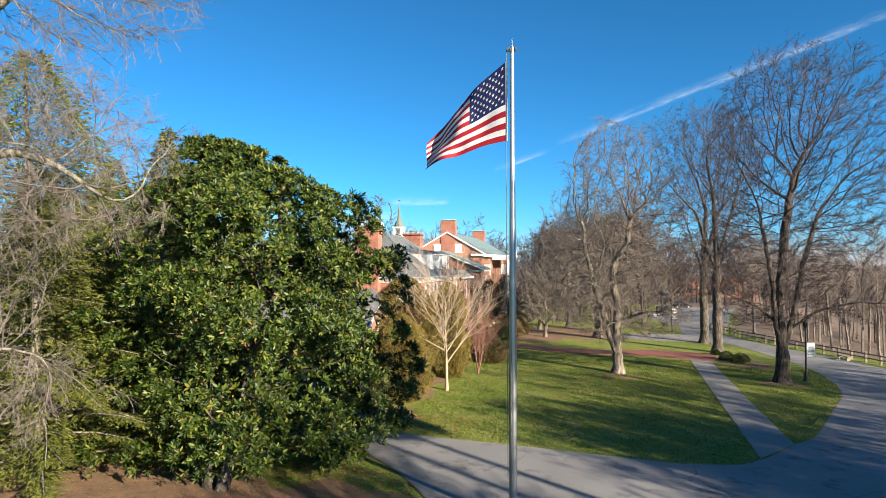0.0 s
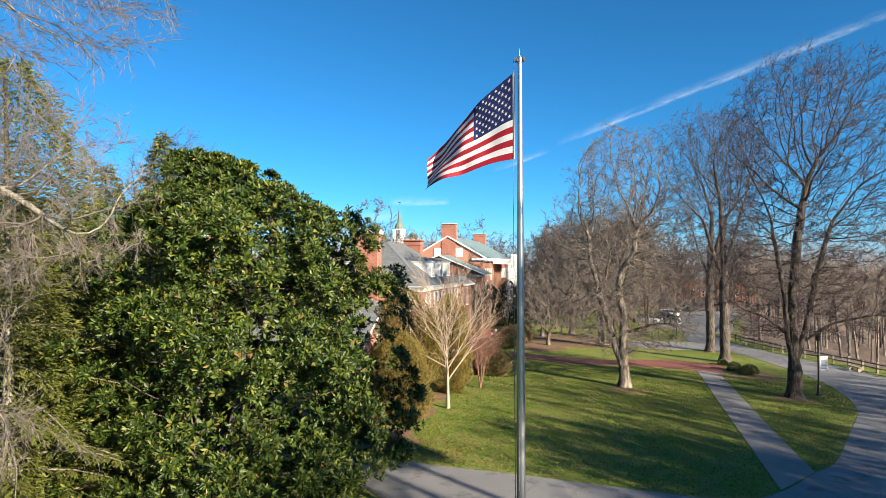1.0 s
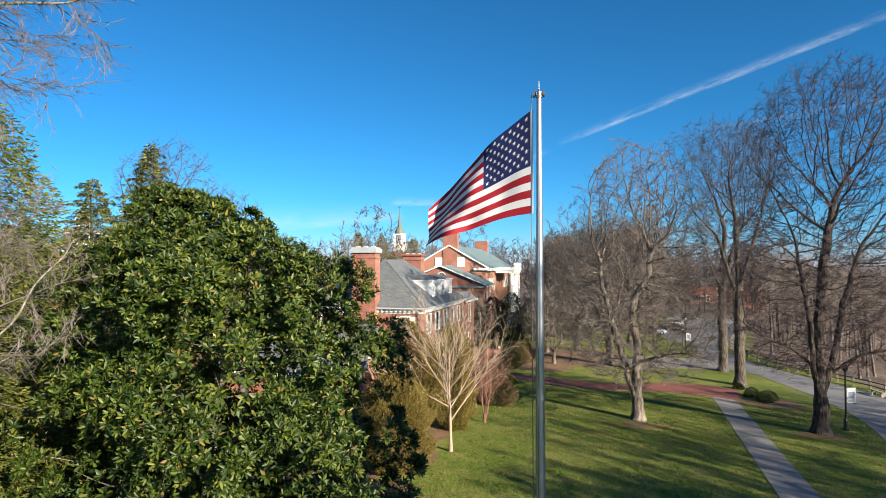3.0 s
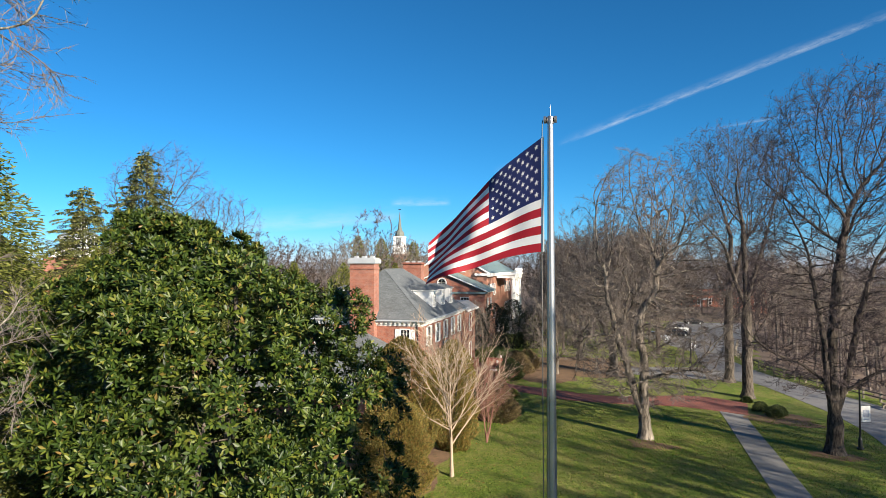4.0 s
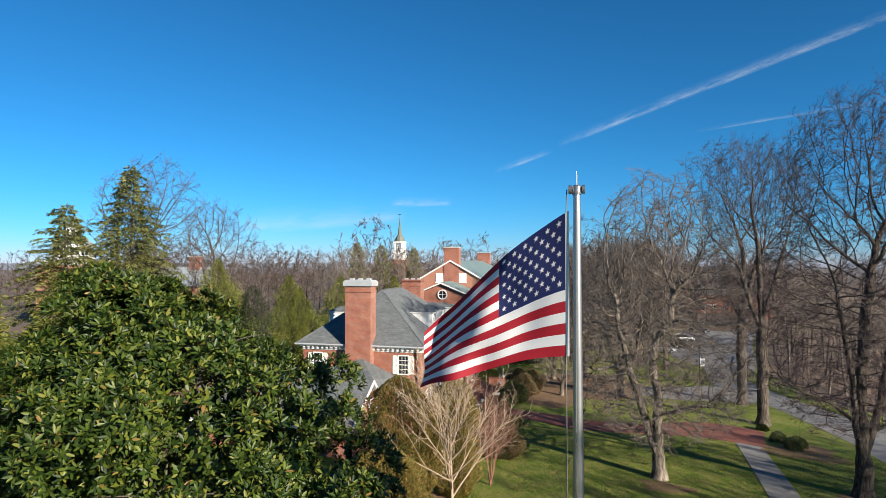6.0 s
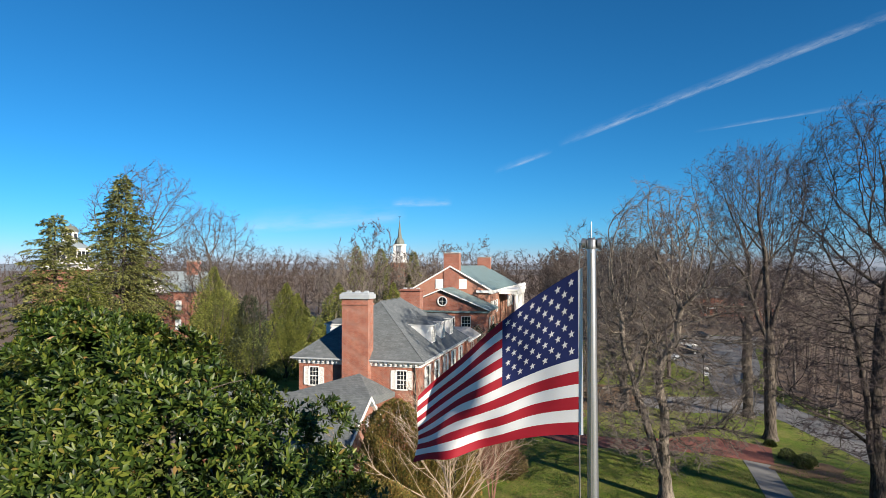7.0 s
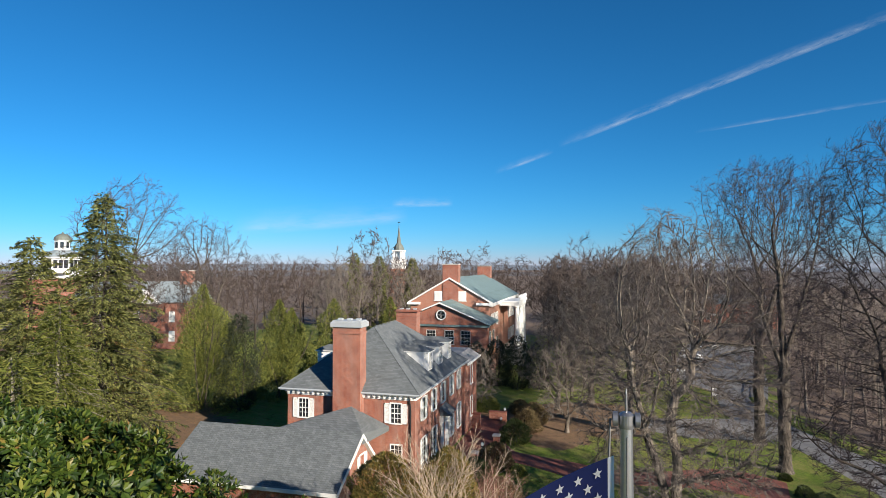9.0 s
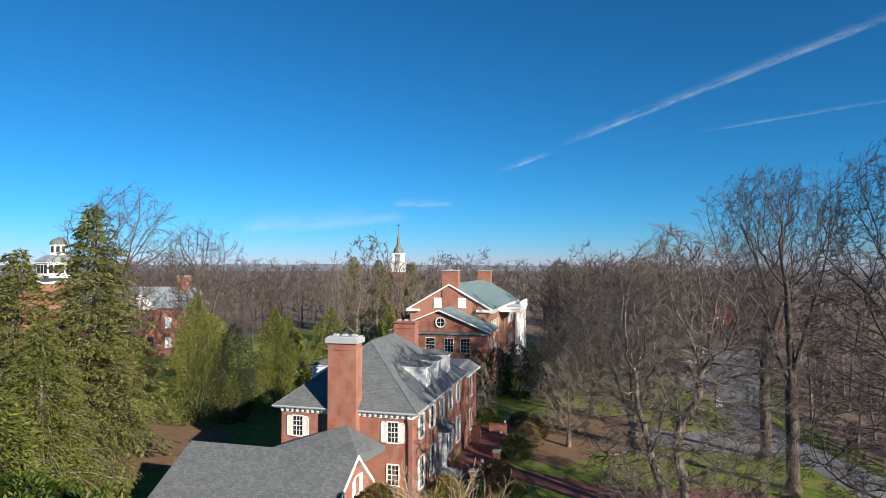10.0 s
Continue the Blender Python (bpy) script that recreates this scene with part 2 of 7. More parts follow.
STONE_GREY = surface("grey_roof_felt", (0.22, 0.22, 0.22), (0.32, 0.315, 0.31), 14, 0.8, 0.9, 0, 0.2)
TAR = surface("tar", (0.03, 0.03, 0.031), (0.05, 0.05, 0.05), 30, 2, 0.7, 0, 0.1)
RUBBER = plain("tyre_rubber", (0.02, 0.02, 0.02), 0.8)
BANNER = plain("white_banner", (0.75, 0.75, 0.73), 0.7)
BANNER_BLUE = plain("grey_print", (0.30, 0.33, 0.40), 0.7)


# ---------------------------------------------------------------- mesh tools
def to_mesh(name, verts, faces, smooth=False):
    """verts (n, 3); faces: list of (m, k) index arrays."""
    me = bpy.data.meshes.new(name)
    verts = np.asarray(verts, np.float32)
    faces = [np.asarray(f, np.int32) for f in faces if len(f)]
    me.vertices.add(len(verts))
    me.vertices.foreach_set("co", verts.ravel())
    flat = np.concatenate([f.ravel() for f in faces])
    sizes = np.concatenate([np.full(len(f), f.shape[1], np.int32) for f in faces])
    starts = np.concatenate([[0], np.cumsum(sizes)[:-1]]).astype(np.int32)
    me.loops.add(len(flat))
    me.loops.foreach_set("vertex_index", flat)
    me.polygons.add(len(sizes))
    me.polygons.foreach_set("loop_start", starts)
    me.polygons.foreach_set("use_smooth", np.full(len(sizes), smooth, bool))
    me.update(calc_edges=True)
    return me


class Geo:
    """Collects vertices and faces of one mesh."""

    def __init__(self):
        self.v, self.q, self.t, self.n = [], [], [], 0

    def add(self, v, quads=None, tris=None):
        v = np.asarray(v, float).reshape(-1, 3)
        if quads is not None and len(quads):
            self.q.append(np.asarray(quads) + self.n)
        if tris is not None and len(tris):
            self.t.append(np.asarray(tris) + self.n)
        self.v.append(v)
        self.n += len(v)
        return self

    def merge(self, other, place=(0, 0, 0), turn=0.0, size=1.0):
        c, s = math.cos(turn), math.sin(turn)
        v = np.concatenate(other.v) * size
        v = np.c_[c * v[:, 0] - s * v[:, 1], s * v[:, 0] + c * v[:, 1], v[:, 2]] + np.array(place)
        self.q += [f + self.n for f in other.q]
        self.t += [f + self.n for f in other.t]
        self.v.append(v)
        self.n += len(v)

    def mesh(self, name, smooth=False):
        fs = ([np.concatenate(self.q)] if self.q else []) + ([np.concatenate(self.t)] if self.t else [])
        return to_mesh(name, np.concatenate(self.v), fs, smooth)


def link(name, me, material, parent=None, label=""):
    if material is not None and not me.materials:
        me.materials.append(material)
    ob = new(name, me)
    if parent is not None:
        ob.parent = parent
    if label:
        tagged(ob, label)
    return ob


def part(name, bm, material, parent, label=""):
    """One bmesh or Geo as one mesh object under a thing or part; coordinates are the thing's own."""
    if isinstance(bm, Geo):
        me = bm.mesh(name)
    else:
        bm.normal_update()
        me = bpy.data.meshes.new(name)
        bm.to_mesh(me)
        bm.free()
    return link(name, me, material, parent, label)


def thing(name, label, category, at=(0, 0, 0), turn=0.0, group="", kind=""):
    e = new(name)
    e.empty_display_size = 0.3
    e.matrix_basis = pose(*at, 0, 0, turn)
    return tagged(e, label, category, group, kind)


def box(bm, x0, x1, y0, y1, z0, z1, bevel=0.0):
    vs = [bm.verts.new(p) for p in ((x0, y0, z0), (x1, y0, z0), (x1, y1, z0), (x0, y1, z0), (x0, y0, z1), (x1, y0, z1), (x1, y1, z1), (x0, y1, z1))]
    fs = [bm.faces.new([vs[i] for i in f]) for f in ((3, 2, 1, 0), (4, 5, 6, 7), (0, 1, 5, 4), (1, 2, 6, 5), (2, 3, 7, 6), (3, 0, 4, 7))]
    if bevel:
        bmesh.ops.bevel(bm, geom=list({e for f in fs for e in f.edges}), offset=bevel, segments=2, affect="EDGES")
    return bm


def boxes(*specs, bevel=0.0):
    bm = bmesh.new()
    for s in specs:
        box(bm, *s, bevel=bevel)
    return bm


def prism(points, faces):
    bm = bmesh.new()
    vs = [bm.verts.new(p) for p in points]
    for f in faces:
        bm.faces.new([vs[i] for i in f])
    bmesh.ops.recalc_face_normals(bm, faces=bm.faces[:])
    return bm


def lathe(profile, sides=20):
    """(radius, z) pairs turned about the z axis."""
    g = Geo()
    a = np.arange(sides) * 2 * np.pi / sides
    rows = np.array([[(r * np.cos(k), r * np.sin(k), z) for k in a] for r, z in profile]).reshape(-1, 3)
    q = [(i * sides + j, i * sides + (j + 1) % sides, (i + 1) * sides + (j + 1) % sides, (i + 1) * sides + j) for i in range(len(profile) - 1) for j in range(sides)]
    g.add(rows, q)
    c = len(rows)
    g.add([(0, 0, profile[0][1]), (0, 0, profile[-1][1])])
    g.t.append(np.array([(c, (j + 1) % sides, j) for j in range(sides)]))
    o = (len(profile) - 1) * sides
    g.t.append(np.array([(c + 1, o + j, o + (j + 1) % sides) for j in range(sides)]))
    return g


def unit(v):
    return v / (np.linalg.norm(v, axis=-1, keepdims=True) + 1e-9)


def tubes(geo, P, R, sides, point=False):
    """Tapered tubes along polylines P (b, k, 3) with radii R (b, k); point: the last ring is one vertex."""
    B, K, _ = P.shape
    T = unit(np.gradient(P, axis=1))
    ref = np.where(np.abs(T.mean(1)[:, 2:3]) > 0.8, [[1.0, 0.0, 0.0]], [[0.0, 0.0, 1.0]])[:, None, :]
    U = unit(np.cross(T, np.broadcast_to(ref, T.shape)))
    V = np.cross(T, U)
    a = np.arange(sides) * 2 * np.pi / sides
    ring = P[:, :, None] + R[:, :, None, None] * (np.cos(a)[:, None] * U[:, :, None] + np.sin(a)[:, None] * V[:, :, None])
    i, j = np.arange(sides), (np.arange(sides) + 1) % sides
    if point:
        body = ring[:, :-1].reshape(B, -1, 3)
        v = np.concatenate([body, P[:, -1:]], 1)
        per = v.shape[1]
        q = np.concatenate([np.stack([r * sides + i, r * sides + j, (r + 1) * sides + j, (r + 1) * sides + i], -1) for r in range(K - 2)]) if K > 2 else np.zeros((0, 4), int)
        t = np.stack([(K - 2) * sides + i, (K - 2) * sides + j, np.full(sides, per - 1)], -1)
        off = (np.arange(B) * per)[:, None, None]
        geo.add(v, (q[None] + off).reshape(-1, 4), (t[None] + off).reshape(-1, 3))
    else:
        per = K * sides
        q = np.concatenate([np.stack([r * sides + i, r * sides + j, (r + 1) * sides + j, (r + 1) * sides + i], -1) for r in range(K - 1)])
        geo.add(ring, (q[None] + (np.arange(B) * per)[:, None, None]).reshape(-1, 4))


def slivers(geo, P, R):
    """The finest twigs: one narrow tapering face each, P (b, 2, 3)."""
    d = unit(P[:, 1] - P[:, 0])
    s = unit(np.cross(d, np.roll(d, 1, axis=1) + [0.3, 0.1, 0.2])) * R[:, :1] * 1.25
    n = len(P)
    v = np.stack([P[:, 0] + s, P[:, 0] - s, P[:, 1]], 1)
    geo.add(v, None, (np.array([[0, 1, 2]])[None] + (np.arange(n) * 3)[:, None, None]).reshape(-1, 3))


def blades(geo, base, along, normal, length, width, fold=0.25, six=False):
    """Leaves: base (n, 3), direction and rough normal; four- or six-cornered, folded along the midrib."""
    n = len(base)
    along = unit(along)
    side = unit(np.cross(along, normal))
    up = np.cross(side, along)
    L, W = np.broadcast_to(length, (n,))[:, None], np.broadcast_to(width, (n,))[:, None]
    tip = base + along * L
    if six:
        m1, m2 = base + along * L * 0.3 + up * W * fold, base + along * L * 0.72 + up * W * fold
        v = np.stack([base, m1 + side * W * 0.46, m2 + side * W * 0.4, tip, m2 - side * W * 0.4, m1 - side * W * 0.46], 1)
        q = np.array([[0, 1, 2, 3], [0, 3, 4, 5]])
        geo.add(v, (q[None] + (np.arange(n) * 6)[:, None, None]).reshape(-1, 4))
    else:
        mid = base + along * L * 0.5 + up * W * fold
        v = np.stack([base, mid + side * W * 0.5, tip, mid - side * W * 0.5], 1)
        t = np.array([[0, 1, 2], [0, 2, 3]])
        geo.add(v, None, (t[None] + (np.arange(n) * 4)[:, None, None]).reshape(-1, 3))


# ---------------------------------------------------------------- trees
def run(rng, P0, D, L, K, wander, lift, droop=0.0):
    """Polylines from P0 along D of length L: (b, k, 3). lift bends them up, droop down towards the tip."""
    B = len(P0)
    d, pts = unit(D), [P0]
    for k in range(K - 1):
        d = unit(d + rng.normal(0, wander, (B, 3)) + np.array([0, 0, 1.0]) * lift - np.array([0, 0, 1.0]) * droop * (k + 1) / K)
        pts.append(pts[-1] + d * (L / (K - 1))[:, None])
    return np.stack(pts, 1)


def spawn(rng, P, R, L, n, t0, t1, angle, ratio, slim=0.5):
    """n children for each polyline: start, direction, length, radius."""
    B, K, _ = P.shape
    t = (np.arange(n)[None] + rng.uniform(0.1, 0.9, (B, n))) / n * (t1 - t0) + t0
    x = t * (K - 1)
    k = np.clip(x.astype(int), 0, K - 2)
    f = (x - k)[..., None]
    b = np.arange(B)[:, None]
    A, C = P[b, k], P[b, k + 1]
    start, tan = A * (1 - f) + C * f, unit(C - A)
    rad = R[b, k] * (1 - f[..., 0]) + R[b, k + 1] * f[..., 0]
    az = rng.uniform(0, 2 * np.pi, (B, 1)) + np.arange(n)[None] * 2.4 + rng.normal(0, 0.4, (B, n))
    ref = np.where(np.abs(tan[..., 2:3]) > 0.9, [[[1.0, 0, 0]]], [[[0, 0, 1.0]]])
    u = unit(np.cross(tan, ref))
    v = np.cross(tan, u)
    ang = np.radians(rng.normal(angle, angle * 0.22, (B, n)))[..., None]
    d = tan * np.cos(ang) + (u * np.cos(az)[..., None] + v * np.sin(az)[..., None]) * np.sin(ang)
    ln = L[:, None] * ratio * (1.0 - 0.45 * (t - t0) / (t1 - t0 + 1e-6)) * rng.uniform(0.7, 1.25, (B, n))
    return start.reshape(-1, 3), d.reshape(-1, 3), ln.ravel(), np.minimum(rad * slim, 0.9).ravel()


def taper(r0, K, end=0.35):
    return r0[:, None] * np.linspace(1, end, K)[None]


def bare_tree(seed, stems, counts, angles, ratios, lift=(0.03, 0.05, 0.05, 0.04, 0.02), wander=(0.06, 0.12, 0.14, 0.16, 0.18), start=0.3, droop=0.0, twig=0.012, flare=1.5):
    """stems: (x, y, z, dx, dy, dz, length, radius). Returns wood (trunk, limbs) and twigs."""
    rng = np.random.default_rng(seed)
    wood, fine = Geo(), Geo()
    S = np.array(stems, float)
    P = run(rng, S[:, :3], S[:, 3:6], S[:, 6], 9, wander[0], lift[0])
    R = taper(S[:, 7], 9, 0.07)
    R[:, 0] *= flare
    L = S[:, 6]
    tubes(wood, P, R, 10)
    last = len(counts) - 1
    for i, (n, a, q) in enumerate(zip(counts, angles, ratios)):
        s, d, L, r = spawn(rng, P, R, L, n, start if i == 0 else 0.22, 1.0, a, q, 0.6)
        r = np.maximum(r, twig * (6.0, 4.5, 3.0, 1.8, 1.0)[min(i + 5 - len(counts), 4)])
        K = (7, 6, 5, 2, 2, 2)[min(i, 5)] if i < last else 2
        P = run(rng, s, d, L, K, wander[min(i + 1, 4)], lift[min(i + 1, 4)], droop * (i >= 1))
        R = taper(r, K, 0.16)
        if i < last:
            (tubes(wood if i < 2 else fine, P, R, (7, 5, 3)[i]) if i < 3 else slivers(fine, P, R))
        else:
            slivers(fine, P, R)
    return wood, fine


def conifer(seed, height, radius, trunk_r, whorls, per, tufts, size, droop=0.25, bottom=0.08, power=0.8, spread=0.5, core=0, rise=0.1, full=0.66, lumps=30, lump=0.5, grain=1.6):
    """Whorled branches with hanging sprays of short needled shoots."""
    rng = np.random.default_rng(seed)
    wood, leaf = Geo(), Geo()
    if core:
        leaf.merge(bushy(seed + 500, height * 0.93, radius * full, core, size * grain, lambda q: max(1.0 - q, 0.02) ** power, lumps, lump, -0.2, 0.55, 0.26), (0, 0, height * bottom))
    P = run(rng, np.zeros((1, 3)), np.array([[0, 0, 1.0]]), np.array([height]), 10, 0.012, 0.05)
    tubes(wood, P, taper(np.array([trunk_r]), 10, 0.08), 9)
    h = np.repeat(np.linspace(bottom, 0.985, whorls), per) + rng.normal(0, 0.4 / whorls, whorls * per)
    h = np.clip(h, bottom * 0.8, 0.99)
    az = rng.uniform(0, 2 * np.pi, len(h))
    ln = radius * (1 - h) ** power * rng.uniform(0.65, 1.15, len(h)) + 0.25
    d = np.c_[np.cos(az), np.sin(az), rise + 0.9 * np.clip(h - 0.6, 0, 1) + rng.normal(0, 0.1, len(h))]
    x = h * 9
    k = np.clip(x.astype(int), 0, 8)
    st = P[0, k] * (1 - (x - k))[:, None] + P[0, k + 1] * (x - k)[:, None]
    B = run(rng, st, d, ln, 6, 0.07, 0.0, droop)
    tubes(wood, B, taper(np.maximum(trunk_r * 0.28 * (1 - h), 0.012), 6, 0.25), 4)
    # flat sprays: side shoots along each branch, short needled twigs along each shoot
    n = np.maximum((tufts / 9.0 * ln / ln.mean()).astype(int), 3)
    b = np.repeat(np.arange(len(h)), n)
    t = rng.uniform(0.1, 1, len(b)) ** 0.85
    x = t * 5
    k = np.clip(x.astype(int), 0, 4)
    f = (x - k)[:, None]
    c = B[b, k] * (1 - f) + B[b, k + 1] * f
    tan = unit(B[b, k + 1] - B[b, k])
    side = unit(np.cross(tan, [0, 0, 1.0])) * np.where(rng.uniform(0, 1, (len(b), 1)) < 0.5, -1, 1)
    sl = spread * (ln[b] * (1.1 - t) * 0.62 + 0.22) * rng.uniform(0.6, 1.2, len(b))
    sd = tan * rng.uniform(0.5, 1.1, (len(b), 1)) + side + rng.normal(0, 0.16, c.shape)
    S = run(rng, c, sd, sl, 5, 0.06, 0.0, droop * 0.9)
    m = 9
    q = np.repeat(np.arange(len(b)), m)
    x = rng.uniform(0.05, 1, len(q)) * 4
    k = np.clip(x.astype(int), 0, 3)
    f = (x - k)[:, None]
    c = S[q, k] * (1 - f) + S[q, k + 1] * f
    tan = unit(S[q, k + 1] - S[q, k])
    side = unit(np.cross(tan, [0, 0, 1.0])) * np.where(rng.uniform(0, 1, (len(q), 1)) < 0.5, -1, 1)
    a = unit(tan + side * rng.uniform(0.1, 1.0, (len(q), 1)) + rng.normal(0, 0.14, c.shape) - np.array([0, 0, 1.0]) * droop * rng.uniform(0, 1.3, (len(q), 1)))
    nm = np.array([0, 0, 1.0]) + rng.normal(0, 0.3, c.shape)
    s = size * rng.uniform(0.6, 1.3, len(q))
    blades(leaf, c, a, nm, s, s * 0.27, 0.2)
    return wood, leaf


def bushy(seed, height, radius, count, size, shape, lumps=40, lump=0.35, upward=0.8, inner=0.55, wide=0.34):
    """A dense evergreen: tufts on a lumpy shell. shape(h) gives the radius share at height share h."""
    rng = np.random.default_rng(seed)
    leaf = Geo()
    h = rng.uniform(0.0, 1.0, count * 3)
    keep = rng.uniform(0, 1, len(h)) < np.array([shape(v) for v in h]) + 0.1
    h = h[keep][:count]
    n = len(h)
    az = rng.uniform(0, 2 * np.pi, n)
    lu, la, lr = rng.uniform(0, 1, lumps), rng.uniform(0, 2 * np.pi, lumps), rng.uniform(0.5, 1.2, lumps)
    push = np.zeros(n)
    for u, a, r in zip(lu, la, lr):
        dd = ((h - u) * height / radius) ** 2 + (np.abs((az - a + np.pi) % (2 * np.pi) - np.pi)) ** 2
        push = np.maximum(push, r * np.exp(-dd / 0.09))
    rad = np.array([shape(v) for v in h]) * radius * (1 - lump + lump * push)
    rad *= 1 - (1 - inner) * rng.uniform(0, 1, n) ** 3
    out = np.c_[np.cos(az), np.sin(az), np.zeros(n)]
    c = out * rad[:, None] + np.c_[np.zeros(n), np.zeros(n), h * height]
    d = unit(out + np.array([0, 0, upward]) + rng.normal(0, 0.45, c.shape))
    s = size * rng.uniform(0.6, 1.35, n)
    blades(leaf, c, d, np.cross(d, rng.normal(0, 1, c.shape)), s, s * wide, 0.15)
    return leaf


def grow(seed, stems, zs, rs, shift=(0.0, 0.0), count=900, step=0.5, reach=5.0, kill=0.9, jitter=0.14, lift=0.03, outer=0.5, flee=0.12):
    """A branching skeleton that grows into a crown with radii rs at heights zs. stems: polylines. Returns nodes and parents."""
    rng = np.random.default_rng(seed)
    P, par, dirs = [], [], []
    for line in stems:
        line = np.array(line, float)
        seg = np.linalg.norm(np.diff(line, axis=0), axis=1)
        at = np.concatenate([[0], np.cumsum(seg)])
        m = max(int(at[-1] / step), 2)
        pts = np.stack([np.interp(np.linspace(0, at[-1], m + 1), at, line[:, k]) for k in range(3)], 1)
        pts[1:-1] += rng.normal(0, 0.05, (m - 1, 3)) * [1, 1, 0]
        first = -1 if not P else int(np.argmin(np.linalg.norm(np.array(P) - pts[0], axis=1)))
        for k, q in enumerate(pts):
            if k == 0 and first >= 0:
                continue
            par.append(first if (k == 1 and first >= 0) else len(P) - 1)
            P.append(q)
            dirs.append(unit(pts[min(k + 1, m)] - pts[max(k - 1, 0)]))
    P, par, dirs = np.array(P), np.array(par), np.array(dirs)
    par[0] = -1
    w = np.interp(np.linspace(zs[0], zs[-1], 200), zs, rs) ** 2
    z = np.interp(rng.uniform(0, 1, count), np.cumsum(w) / w.sum(), np.linspace(zs[0], zs[-1], 200))
    r = np.interp(z, zs, rs) * rng.uniform(0, 1, count) ** outer
    az = rng.uniform(0, 2 * np.pi, count)
    lobes = 1 + 0.16 * np.sin(3 * az + seed) + 0.1 * np.sin(5 * az + 2 * seed + z * 0.6)
    A = np.c_[r * lobes * np.cos(az) + shift[0] * z / zs[-1], r * lobes * np.sin(az) + shift[1] * z / zs[-1], z]
    D2 = ((A[:, None] - P[None]) ** 2).sum(-1)
    near, dist = D2.argmin(1), np.sqrt(D2.min(1))
    kids = np.zeros(60000, int)
    for _ in range(160):
        live = dist < reach
        if not live.any() or len(P) > 9000:
            break
        idx = near[live]
        v = unit(A[live] - P[idx])
        tot = np.zeros((len(P), 3))
        np.add.at(tot, idx, v)
        u = np.unique(idx)
        u = u[kids[u] < 3]
        if not len(u):
            break
        away = unit((P[u] - [shift[0] * 0.5, shift[1] * 0.5, 0]) * [1, 1, 0])
        d = unit(unit(tot[u]) + 0.7 * dirs[u] + flee * away + rng.normal(0, jitter, (len(u), 3)) + [0, 0, lift])
        N = P[u] + d * step
        kids[u] += 1
        base = len(P)
        P, par, dirs = np.concatenate([P, N]), np.concatenate([par, u]), np.concatenate([dirs, d])
        dn = np.sqrt(((A[:, None] - N[None]) ** 2).sum(-1))
        j = dn.argmin(1)
        m = dn[np.arange(len(A)), j]
        near, dist = np.where(m < dist, base + j, near), np.minimum(dist, m)
        keep = dist > kill
        A, near, dist = A[keep], near[keep], dist[keep]
        if not len(A):
            break
    return P, par


